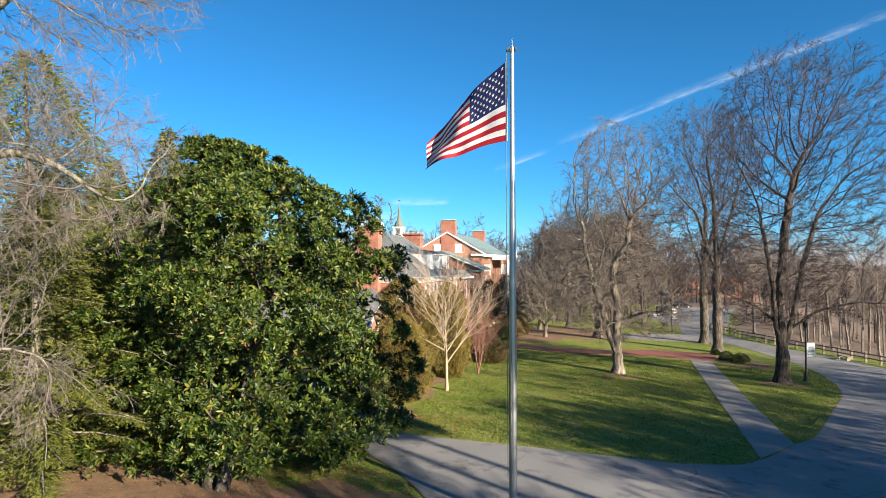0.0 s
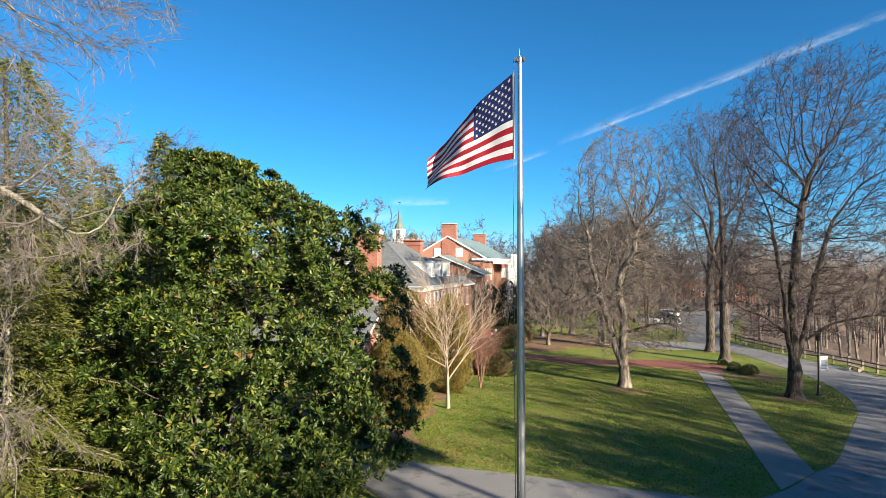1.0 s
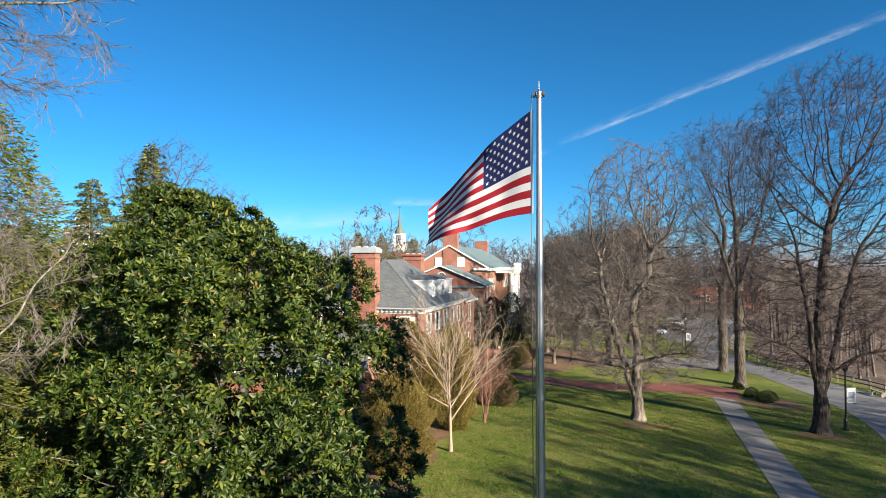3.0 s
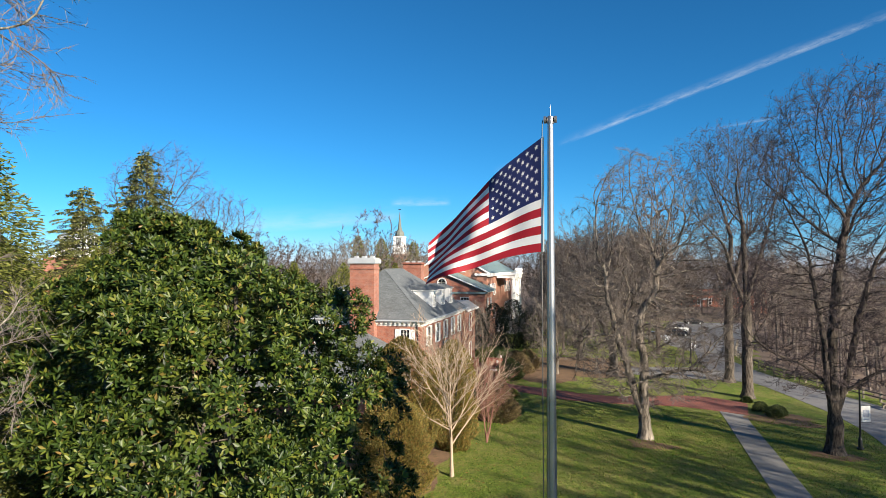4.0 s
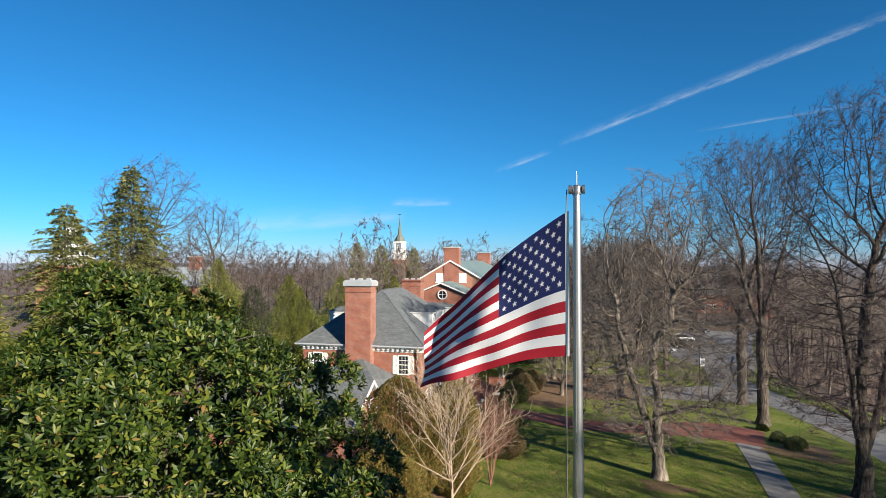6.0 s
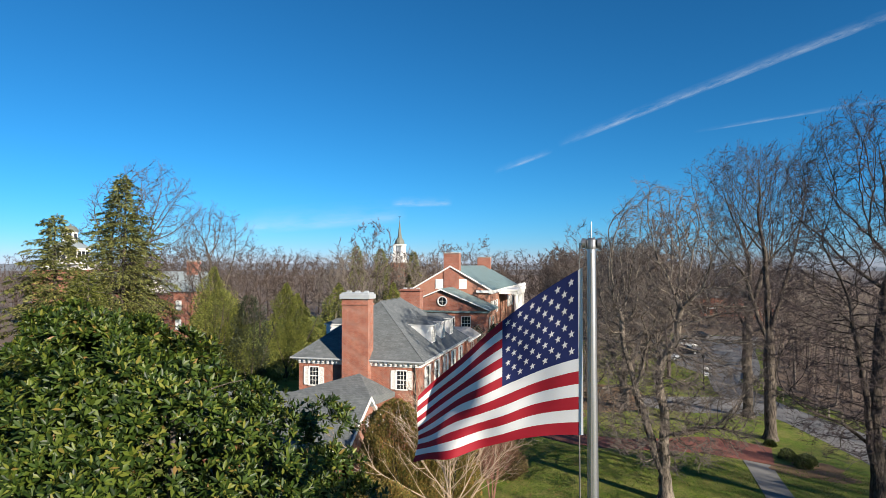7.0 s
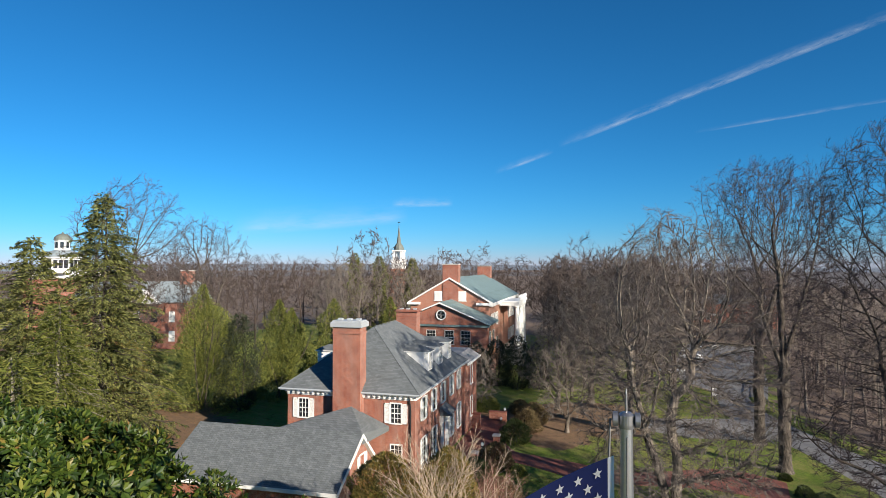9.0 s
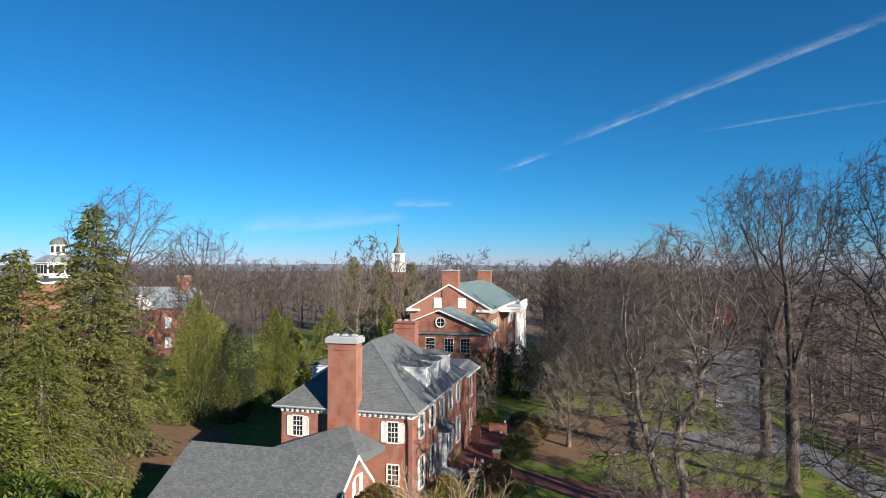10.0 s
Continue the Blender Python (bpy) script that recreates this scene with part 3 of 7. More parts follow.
def grown_tree(seed, stems, zs, rs, base_r, tip=0.012, twigs=(2, 0.9, 5, 0.36), thin=0.005, sides=9, bend=0.1, flare=1.45, **kw):
    """Wood and fine twigs of a bare tree on a grown skeleton."""
    rng = np.random.default_rng(seed + 7)
    P, par = grow(seed, stems, zs, rs, **kw)
    n = len(P)
    power = min(max(math.log(n - len(set(par.tolist()))) / math.log(base_r / tip), 1.5), 3.0)
    acc = np.zeros(n)
    best, main = np.zeros(n), np.full(n, -1)
    rad = np.zeros(n)
    for i in range(n - 1, -1, -1):
        rad[i] = max(acc[i], tip ** power) ** (1 / power)
        if par[i] >= 0:
            acc[par[i]] += rad[i] ** power
            if rad[i] > best[par[i]]:
                best[par[i]], main[par[i]] = rad[i], i
    rad *= np.interp(rad, [tip, base_r * 0.6], [1.0, base_r / rad[0]])
    rad *= 1 + 1.4 * (flare - 1) * np.clip(1 - P[:, 2] / 1.1, 0, 1) ** 2
    ok = (par >= 0) & (main >= 0)
    P[ok] = 0.5 * P[ok] + 0.25 * (P[par[ok]] + P[main[ok]])
    wood, fine = Geo(), Geo()
    starts = [0] + [i for i in range(n) if par[i] >= 0 and main[par[i]] != i]
    groups = {}
    for s in starts:
        ch = [] if par[s] < 0 else [par[s]]
        k = s
        while k >= 0:
            ch.append(k)
            k = main[k]
        if len(ch) < 2:
            continue
        r = rad[ch].copy()
        if par[s] >= 0:
            r[0] = min(r[0], r[1] * 1.25)
        big_ = r.max()
        sd = sides if big_ > 0.14 else 6 if big_ > 0.06 else 4 if big_ > 0.025 else 3
        groups.setdefault((len(ch), sd, big_ > 0.026), []).append((P[ch], r))
    for (_, sd, thick), items in groups.items():
        tubes(wood if thick else fine, np.stack([p for p, _ in items]), np.stack([r for _, r in items]), sd)
    # shoots on the thin wood, and finer ones on those
    sel = np.where((rad < tip * 2.4) & (par >= 0))[0]
    k = np.repeat(sel, twigs[0])
    d0 = unit(P[k] - P[par[k]])
    f = rng.uniform(0, 1, (len(k), 1))
    st = P[k] * f + P[par[k]] * (1 - f)
    d = unit(d0 + rng.normal(0, 0.55, d0.shape) + [0, 0, bend])
    L = twigs[1] * rng.uniform(0.5, 1.2, len(k))
    S = run(rng, st, d, L, 3, 0.16, bend * 0.6)
    for c in (0, 1):
        slivers(fine, S[:, c:c + 2], np.full((len(k), 2), thin * (1.7, 1.2)[c]))
    if twigs[2]:
        q = np.repeat(np.arange(len(k)), twigs[2])
        f = rng.uniform(0.15, 1, (len(q), 1)) * 2
        c = np.minimum(f.astype(int), 1)
        g_ = f - c
        st = S[q, c[:, 0]] * (1 - g_) + S[q, c[:, 0] + 1] * g_
        d = unit(unit(S[q, 2] - S[q, 0]) + rng.normal(0, 0.5, st.shape) + [0, 0, bend])
        L = twigs[3] * rng.uniform(0.4, 1.2, len(q))
        slivers(fine, np.stack([st, st + d * L[:, None]], 1), np.full((len(q), 2), thin))
    return wood, fine


# ---------------------------------------------------------------- ground
FENCE_Y = [-60, 20, 45, 62, 72, 79, 84, 90, 97, 105, 140, 400]
FENCE_X = [90, 70, 40, 27.5, 25, 22.4, 21.0, 19.3, 18.5, 18.9, 27, 60]


def gz(x, y):
    """Height of the ground."""
    x, y = np.asarray(x, float), np.asarray(y, float)
    z = 1.097 - 0.02396 * np.clip(x, -75, 26) - 0.02105 * np.clip(y, -30, 150)
    d = np.clip((x - np.interp(y, FENCE_Y, FENCE_X) - 1.5) / 50, 0, 1)
    return z - 9 * d * d * (3 - 2 * d)


def on(x, y, up=0.0):
    return (x, y, float(gz(x, y)) + up)


def axis(lo, hi, step, far):
    inner = np.arange(lo, hi + step / 2, step)
    out = step * 1.28 ** np.arange(1, 60)
    out = np.cumsum(out)
    return np.concatenate([(lo - out[out < far])[::-1], inner, hi + out[out < far]])


gx, gy = axis(-72, 52, 1.2, 3600), axis(-36, 160, 1.2, 3600)
X, Y = np.meshgrid(gx, gy)
rg = np.random.default_rng(5)
Z = gz(X, Y) + rg.normal(0, 0.003, X.shape)
nx, ny = len(gx), len(gy)
i = (np.arange(ny - 1)[:, None] * nx + np.arange(nx - 1)[None]).ravel()
me = to_mesh("ground", np.stack([X, Y, Z], -1).reshape(-1, 3), [np.stack([i, i + 1, i + nx + 1, i + nx], -1)], True)
me.materials.append(GRASS), me.materials.append(WOOD_FLOOR)
cx, cy = X.ravel()[i] + 0.6, Y.ravel()[i] + 0.6
wooded = (cx > np.interp(cy, FENCE_Y, FENCE_X) + 2.5 + np.sin(cy * 0.9)) & (cy > 40) | (cy > 170) | (cx < -95)
me.polygons.foreach_set("material_index", wooded.astype(np.int32))
tagged(link("ground", me, None), "gently sloping winter lawn of green and straw-coloured grass", "ground", kind="structure")


def resample(pts, n):
    p = np.array(pts, float)
    s = np.r_[0, np.cumsum(np.linalg.norm(np.diff(p, axis=0), axis=1))]
    u = np.linspace(0, s[-1], n)
    out = np.stack([np.interp(u, s, p[:, k]) for k in range(2)], 1)
    for _ in range(2):
        out[1:-1] = (out[:-2] + 2 * out[1:-1] + out[2:]) / 4
    return out


def strip(name, left, right, up, material, label, category, n=60, across=10, rough=0.0):
    """A paved band between two edges, laid over the ground with a low edge."""
    a, b = resample(left, n), resample(right, n)
    r = np.random.default_rng(len(name))
    if rough:
        a += r.normal(0, rough, a.shape)
        b += r.normal(0, rough, b.shape)
    f = np.linspace(0, 1, across + 1)[None, :, None]
    p = a[:, None] * (1 - f) + b[:, None] * f
    z = gz(p[..., 0], p[..., 1]) + up
    p = np.concatenate([p, z[..., None]], -1)
    lo0, lo1 = p[:, :1].copy(), p[:, -1:].copy()
    lo0[..., 2] -= 0.15
    lo1[..., 2] -= 0.15
    p = np.concatenate([lo0, p, lo1], 1)
    w = across + 3
    k = (np.arange(n - 1)[:, None] * w + np.arange(w - 1)[None]).ravel()
    me = to_mesh(name, p.reshape(-1, 3), [np.stack([k, k + w, k + w + 1, k + 1], -1)])
    return tagged(link(name, me, material), label, category, kind="structure")


strip("road", [(5.6, 27.2), (7.2, 28.6), (9.0, 31.7), (10.4, 33.0), (13.3, 39.6), (16.6, 47), (17.9, 52), (18.6, 58), (18.4, 65), (16.1, 77.8), (13.4, 84), (12.0, 92), (13.8, 109), (14, 125)],
      [(18, 4), (29, 20), (29.6, 30), (29.7, 40), (28.5, 52), (26.0, 62.7), (24.4, 70), (21.3, 78), (19.3, 84.5), (17.8, 91), (17.1, 98), (17.6, 105), (22, 121), (26, 132)], 0.018, ASPHALT, "grey worn asphalt road curving along the wooded slope", "road", 90, 14)
strip("driveway", [(-26, 27.6), (-14, 26.2), (-10.6, 26.6), (-9.2, 27.2), (-7.4, 27.0), (-3.8, 27.0), (0, 26.8), (3.3, 26.6), (6.2, 27.4), (9.5, 30.5)],
      [(-26, 25.2), (-14, 24.4), (-9.9, 24.4), (-7.5, 22.3), (-5.9, 20.3), (-4, 17), (0, 12), (6, 6), (14, 2), (20, 2)], 0.024, ASPHALT, "cracked grey asphalt driveway in front of the lawn", "driveway", 80, 14)
strip("side_road", [(14.5, 79.5), (12.2, 80.0), (6.6, 78.4), (2, 80), (-4, 84)], [(14.5, 89), (12.2, 89.5), (7.8, 87.6), (3, 86), (-3, 88.5)], 0.03, ASPHALT, "grey asphalt turning beside a small green", "road", 30, 8)
strip("parking_lot", [(13, 108), (10, 117), (12, 140), (18, 172)], [(20, 104), (24, 120), (29, 145), (36, 172)], 0.036, ASPHALT, "grey asphalt parking lot with parked cars", "parking lot", 30, 10)
strip("concrete_path", [(8.8, 61.9), (8.6, 58), (8.0, 48), (7.4, 37.3), (6.9, 28.6)], [(10.7, 61.0), (10.4, 58), (9.95, 49), (9.5, 41.3), (9.1, 31.7)], 0.03, CONCRETE, "pale concrete garden path across the lawn", "path", 60, 4)
strip("brick_path", [(-15.8, 80), (-12.8, 79), (-11.6, 70), (-10.4, 67.2), (-7.2, 66.5), (-5, 66.0), (-2.9, 65.1), (0.1, 65), (3, 66.2), (6.6, 68.3), (9.5, 68.2), (12.0, 66.4)],
      [(-15.8, 58), (-13.2, 59.5), (-11.8, 62.5), (-10.2, 64.4), (-6.9, 62.9), (-5.4, 61.9), (-2.8, 61.5), (0, 61.7), (3, 62.4), (6, 62.7), (8.7, 62.0), (10.9, 61.2)], 0.036, PAVER, "red brick garden path with fallen leaves", "path", 60, 8)

strip("brick_path", [(-46.4, 63.5), (-44, 64.9), (-41, 66.6)], [(-45.4, 61.5), (-43, 62.7), (-40, 64.4)], 0.036, PAVER, "short red brick path in leaf litter", "path", 12, 4)


def crack(seed, x, y, turn, length, wide):
    """A tarred crack: a thin dark wandering line laid on the paving."""
    r = np.random.default_rng(seed)
    n = 26
    s = np.linspace(0, length, n)
    off = np.cumsum(r.normal(0, 0.05, n)) + 0.12 * np.sin(s * 1.3 + seed)
    c, sn = math.cos(radians(turn)), math.sin(radians(turn))
    px, py = x + c * s - sn * off, y + sn * s + c * off
    w = wide * r.uniform(0.3, 0.85, n) * np.sin(np.linspace(0.12, 3.0, n)) ** 0.4
    lx, ly, rx_, ry_ = px - sn * w, py + c * w, px + sn * w, py - c * w
    v = np.concatenate([np.c_[lx, ly, gz(lx, ly) + 0.03], np.c_[rx_, ry_, gz(rx_, ry_) + 0.03]])
    k = np.arange(n - 1)
    me = to_mesh("tar_crack", v, [np.stack([k + n, k + n + 1, k + 1, k], -1)])
    return tagged(link("tar_crack", me, TAR), "thin dark tarred crack in the asphalt drive", "crack", kind="stuff")


for k, (x, y, t, L, w) in enumerate(((-8.6, 25.4, 8, 3.0, 0.022), (-4.5, 22.5, 62, 4.0, 0.02), (3.0, 24.0, 70, 2.6, 0.035), (0.5, 25.2, -12, 5.5, 0.018), (8.5, 24.5, 30, 4.0, 0.018), (-2.0, 18.5, 35, 3.2, 0.02), (12, 30, 55, 6.0, 0.018), (16.5, 36, 65, 7.0, 0.018))):
    crack(k + 1, x, y, t, L, w)


def patch(name, x, y, rx, ry, turn, seed, label, up=0.012, material=LITTER):
    """An irregular bed of fallen leaves over the ground."""
    r = np.random.default_rng(seed)
    a = np.linspace(0, 2 * np.pi, 72, endpoint=False)
    edge = 1 + sum(r.normal(0, 0.16 / k ** 0.5) * np.sin(k * a + r.uniform(0, 6)) for k in (2, 3, 5, 8, 13, 21))
    rings = np.linspace(0, 1, 9)[1:]
    px = rings[:, None] * rx * edge * np.cos(a)
    py = rings[:, None] * ry * edge * np.sin(a)
    c, s = math.cos(radians(turn)), math.sin(radians(turn))
    wx, wy = x + c * px - s * py, y + s * px + c * py
    z = gz(wx, wy) + up + 0.03 * (1 - rings[:, None] ** 3)
    z[-1] -= 0.03
    v = np.concatenate([np.stack([wx, wy, z], -1).reshape(-1, 3), [[x, y, float(gz(x, y)) + up + 0.03]]])
    n = 72
    q = [(k * n + j, (k + 1) * n + j, (k + 1) * n + (j + 1) % n, k * n + (j + 1) % n) for k in range(7) for j in range(n)]
    t = [(8 * n, j, (j + 1) % n) for j in range(n)]
    me = to_mesh(name, v, [np.array(q), np.array(t)], True)
    return tagged(link(name, me, material), label, "leaf bed", kind="stuff")


patch("leaf_bed", -15.2, 16.8, 5.6, 3.4, 10, 1, "red-brown fallen leaves under the magnolia")
patch("leaf_bed", -8.6, 17.0, 3.6, 3.4, 30, 12, "thin grass and brown leaves beside the magnolia")
patch("leaf_bed", -10.9, 30.4, 1.9, 2.2, 20, 2, "red-brown fallen leaves beside the driveway")
patch("leaf_bed", -14.6, 38, 4.0, 8.0, 5, 3, "red-brown fallen leaves under the tall evergreens")
patch("leaf_bed", 2.0, 48.8, 1.7, 1.1, -20, 4, "bare brown earth round the foot of a tree")
patch("leaf_bed", 13.8, 50.3, 1.6, 1.2, 0, 5, "bare brown earth round the foot of a tree")
patch("leaf_bed", 13.2, 60.6, 2.9, 2.6, 20, 6, "brown bark mulch round low shrubs")
patch("leaf_bed", -3.5, 84, 8, 9, 0, 7, "red-brown leaf litter under bare trees")
patch("leaf_bed", -10, 78, 6, 8, 0, 8, "red-brown leaf litter under bare trees")
patch("leaf_bed", -7.4, 73.0, 2.9, 3.4, 0, 10, "dull brown leaves over thin grass beside the courtyard", 0.02)
patch("leaf_bed", -45, 62, 7, 11, 10, 9, "red-brown leaf litter beside the house")

# ---------------------------------------------------------------- sky streaks
def streak_material(name, strength, scale, glow=0.5, taper_in=0.18):
    m, n, l, p = _mat(name)
    tc = n.new("ShaderNodeTexCoord")
    sep = n.new("ShaderNodeSeparateXYZ")
    l.new(tc.outputs["Generated"], sep.inputs[0])
    edge = _ramp(n, l, sep.outputs[1], [(0.0, (0, 0, 0)), (0.26, (1, 1, 1)), (0.42, (0.55, 0.55, 0.55)), (0.68, (0.2, 0.2, 0.2)), (1.0, (0, 0, 0))])
    ends = _ramp(n, l, sep.outputs[0], [(0.0, (0, 0, 0)), (taper_in, (0.9, 0.9, 0.9)), (1 - taper_in * 0.83, (0.8, 0.8, 0.8)), (1.0, (0, 0, 0))])
    mp = n.new("ShaderNodeMapping")
    mp.inputs["Scale"].default_value = scale
    l.new(tc.outputs["Generated"], mp.inputs[0])
    puff = _ramp(n, l, _noise(n, l, mp.outputs[0], 1.0, 7, 0.65), [(0.32, (0, 0, 0)), (0.72, (1, 1, 1))])
    k = _mix(n, l, 1.0, _mix(n, l, 1.0, edge, ends, "MULTIPLY"), puff, "MULTIPLY")
    mul = n.new("ShaderNodeMath")
    mul.operation = "MULTIPLY"
    mul.inputs[1].default_value = strength
    l.new(k, mul.inputs[0])
    em, tr, mx = n.new("ShaderNodeEmission"), n.new("ShaderNodeBsdfTransparent"), n.new("ShaderNodeMixShader")
    em.inputs[0].default_value, em.inputs[1].default_value = (0.80, 0.91, 1.0, 1), glow
    l.new(mul.outputs[0], mx.inputs[0])
    l.new(tr.outputs[0], mx.inputs[1]), l.new(em.outputs[0], mx.inputs[2])
    l.new(mx.outputs[0], n["Material Output"].inputs[0])
    return m


def cloud(name, a0, e0, a1, e1, wide, material, label, far=4200.0):
    """A thin high cloud between two directions (degrees right of +y, degrees up), wide in degrees."""
    def at(a, e):
        a, e = radians(a), radians(e)
        return Vector((math.sin(a) * math.cos(e), math.cos(a) * math.cos(e), math.sin(e))) * far
    p, q = at(a0, e0), at(a1, e1)
    run_, mid = q - p, (p + q) / 2
    u = run_.normalized()
    w = u.cross(mid.normalized()).normalized()
    h = far * radians(wide) / 2
    L = run_.length / 2
    bm = bmesh.new()
    nn = 24
    rows = []
    for k in range(nn + 1):
        s = -L + 2 * L * k / nn
        rows.append([bm.verts.new((s, -h, 0)), bm.verts.new((s, h, 0))])
    for k in range(nn):
        bm.faces.new((rows[k][0], rows[k + 1][0], rows[k + 1][1], rows[k][1]))
    me = bpy.data.meshes.new(name)
    bm.to_mesh(me)
    bm.free()
    ob = link(name, me, material)
    ob.matrix_basis = Matrix.Translation(mid) @ Matrix((u, w, u.cross(w))).transposed().to_4x4()
    ob.visible_shadow = False
    return tagged(ob, label, "cloud", kind="backdrop")


F = 784 / math.tan(radians(36.5))


def sky_at(px, py):
    """Direction of a point of the sky from its place across and down a level view."""
    a = math.degrees(math.atan((px - 784) / F)) - 14.35
    e = math.degrees(math.atan((441 - py) / math.hypot(F, px - 784))) + 1.5
    return a, e


WISP = streak_material("contrail", 0.55, (16, 2.6, 1))
THIN = streak_material("thin_contrail", 0.42, (10, 1.5, 1), taper_in=0.4)
PUFF = streak_material("small_wisp", 0.5, (4, 1.6, 1), taper_in=0.5)
HAZE = streak_material("cirrus", 0.5, (3.5, 2.5, 1))
cloud("contrail", *sky_at(985, 252), *sky_at(1640, 4), 0.95, WISP, "long white contrail across the blue sky")
cloud("contrail", *sky_at(1225, 232), *sky_at(1640, 168), 0.4, THIN, "short thin white contrail")
cloud("cirrus_wisp", *sky_at(872, 300), *sky_at(978, 262), 0.75, PUFF, "small white wisp of cloud")
cloud("cirrus_wisp", *sky_at(410, 392), *sky_at(720, 368), 2.6, HAZE, "faint white cirrus low over the trees")
cloud("cirrus_wisp", *sky_at(690, 354), *sky_at(800, 352), 1.1, HAZE, "faint white cirrus low over the trees")

# ---------------------------------------------------------------- flagpole and flag
POLE = on(-2.47, 18.63)
PZ = 15.45 - POLE[2]
pole = thing("flagpole", "tall tapered aluminium flagpole with rope halyard", "flagpole", POLE)
part("shaft", lathe([(0.17, 0), (0.17, 0.06), (0.125, 0.1), (0.122, PZ * 0.3), (0.113, PZ * 0.42), (0.1, PZ * 0.6), (0.08, PZ * 0.8), (0.064, PZ)], 28), GALV, pole)
part("truck", lathe([(0.08, PZ - 0.04), (0.085, PZ), (0.085, PZ + 0.1), (0.045, PZ + 0.13)], 20), STEEL, pole)
for s in (-1, 1):
    sheave = lathe([(0.055, -0.03), (0.078, -0.025), (0.078, 0.025), (0.055, 0.03)], 18)
    ob = part("pulley", sheave, STEEL, pole)
    ob.matrix_basis = pose(s * 0.115, 0, PZ + 0.05, 90, 0, 90)
part("spike", lathe([(0.013, PZ + 0.12), (0.011, PZ + 0.33), (0.004, PZ + 0.38)], 8), STEEL, pole)
ROPE = plain("grey_rope", (0.16, 0.155, 0.15), 0.9)
g = Geo()
ropes = np.array([[(-0.17, 0.0, PZ + 0.05), (-0.19, 0, PZ - 0.6), (-0.2, 0, PZ - 1.5), (-0.19, 0, PZ - 5), (-0.16, 0, 1.3)], [(0.0, -0.16, PZ - 0.1), (-0.02, -0.17, PZ * 0.75), (-0.03, -0.18, PZ * 0.5), (-0.03, -0.17, PZ * 0.25), (-0.02, -0.15, 1.3)]])
tubes(g, ropes, np.full((2, 5), 0.011), 5)
part("halyard", g, ROPE, pole)

HOIST, FLY = 2.5, 3.75
FTOP = PZ - 0.36 - HOIST


def cloth(u, v):
    """A point of the flag: u along the fly, v up the hoist, in the pole's own space; hangs to the left in a light wind."""
    reach = 3.0 * (u - 0.06 * u * u)
    fall = 0.10 * u + 0.68 * max(u, 0.0) ** 1.45
    tall = HOIST * v * (1 - 0.52 * u - 0.04 * u * u)
    ripple = (0.10 + 0.5 * u) * u
    w = math.sin(7.2 * u + 3.4 * v - 0.6) * ripple * 0.55 + math.sin(15 * u - 6.0 * v) * 0.09 * u + math.sin(24 * u + 9.0 * v) * 0.035 * u + 0.9 * u * v * 0.8
    lift = 0.05 * math.sin(9 * u + 5 * v) * u
    x = -0.2 - reach * 0.97 - 0.12 * w
    y = -0.05 + w + 0.25 * u
    return Vector((x, y, FTOP + tall - fall + lift - 0.12 * v * u))


def cloth_patch(u0, u1, v0, v1, nu, nv, off=0.0):
    bm = bmesh.new()
    def p(u, v):
        a, b = cloth(u + 1e-3, v) - cloth(u, v), cloth(u, v + 1e-3) - cloth(u, v)
        return cloth(u, v) + a.cross(b).normalized() * off
    rows = [[bm.verts.new(p(u0 + (u1 - u0) * k / nu, v0 + (v1 - v0) * j / nv)) for j in range(nv + 1)] for k in range(nu + 1)]
    for k in range(nu):
        for j in range(nv):
            f = bm.faces.new((rows[k][j], rows[k + 1][j], rows[k + 1][j + 1], rows[k][j + 1]))
            f.smooth = True
    return bm


def cloth_material(name, c):
    m = surface(name, c, tuple(v * 0.86 for v in c), 90, 3, 0.75, 0, 0.15, 0.003)
    n, l = m.node_tree.nodes, m.node_tree.links
    tr, mx = n.new("ShaderNodeBsdfTranslucent"), n.new("ShaderNodeMixShader")
    tr.inputs[0].default_value = (*c, 1)
    mx.inputs[0].default_value = 0.35
    l.new(n["Principled BSDF"].outputs[0], mx.inputs[1]), l.new(tr.outputs[0], mx.inputs[2])
    l.new(mx.outputs[0], n["Material Output"].inputs[0])
    return m


FLAG_RED, FLAG_WHITE, FLAG_BLUE = cloth_material("red_cloth", (0.36, 0.006, 0.02)), cloth_material("white_cloth", (0.76, 0.76, 0.76)), cloth_material("navy_cloth", (0.008, 0.017, 0.10))
flag = thing("flag", "striped red, white and blue flag drooping from its pole", "flag", POLE)
for k in range(13):
    v0, v1 = k / 13, (k + 1) / 13
    part("stripe", cloth_patch(0.0 if k < 6 else 0.42, 1.0, v0, v1, 60 if k < 6 else 36, 3), FLAG_RED if k % 2 == 0 else FLAG_WHITE, flag, "red stripe" if k % 2 == 0 else "white stripe")
part("canton", cloth_patch(0.0, 0.42, 6 / 13, 1.0, 30, 18), FLAG_BLUE, flag, "navy blue canton")
part("header_band", cloth_patch(-0.022, 0.0, 0.0, 1.0, 1, 26), FLAG_WHITE, flag, "white canvas heading")


def star(u, v):
    bm = bmesh.new()
    for side in (-0.006, 0.006):
        def p(r, a):
            uu, vv = u + r * math.sin(a) / FLY, v + r * math.cos(a) / HOIST
            t1, t2 = cloth(uu + 1e-3, vv) - cloth(uu, vv), cloth(uu, vv + 1e-3) - cloth(uu, vv)
            return bm.verts.new(cloth(uu, vv) + t1.cross(t2).normalized() * side)
        ring = [p(0.066 if j % 2 == 0 else 0.027, j * math.pi / 5) for j in range(10)]
        c = p(0.0, 0.0)
        for j in range(10):
            bm.faces.new((c, ring[j], ring[(j + 1) % 10]))
    return bm


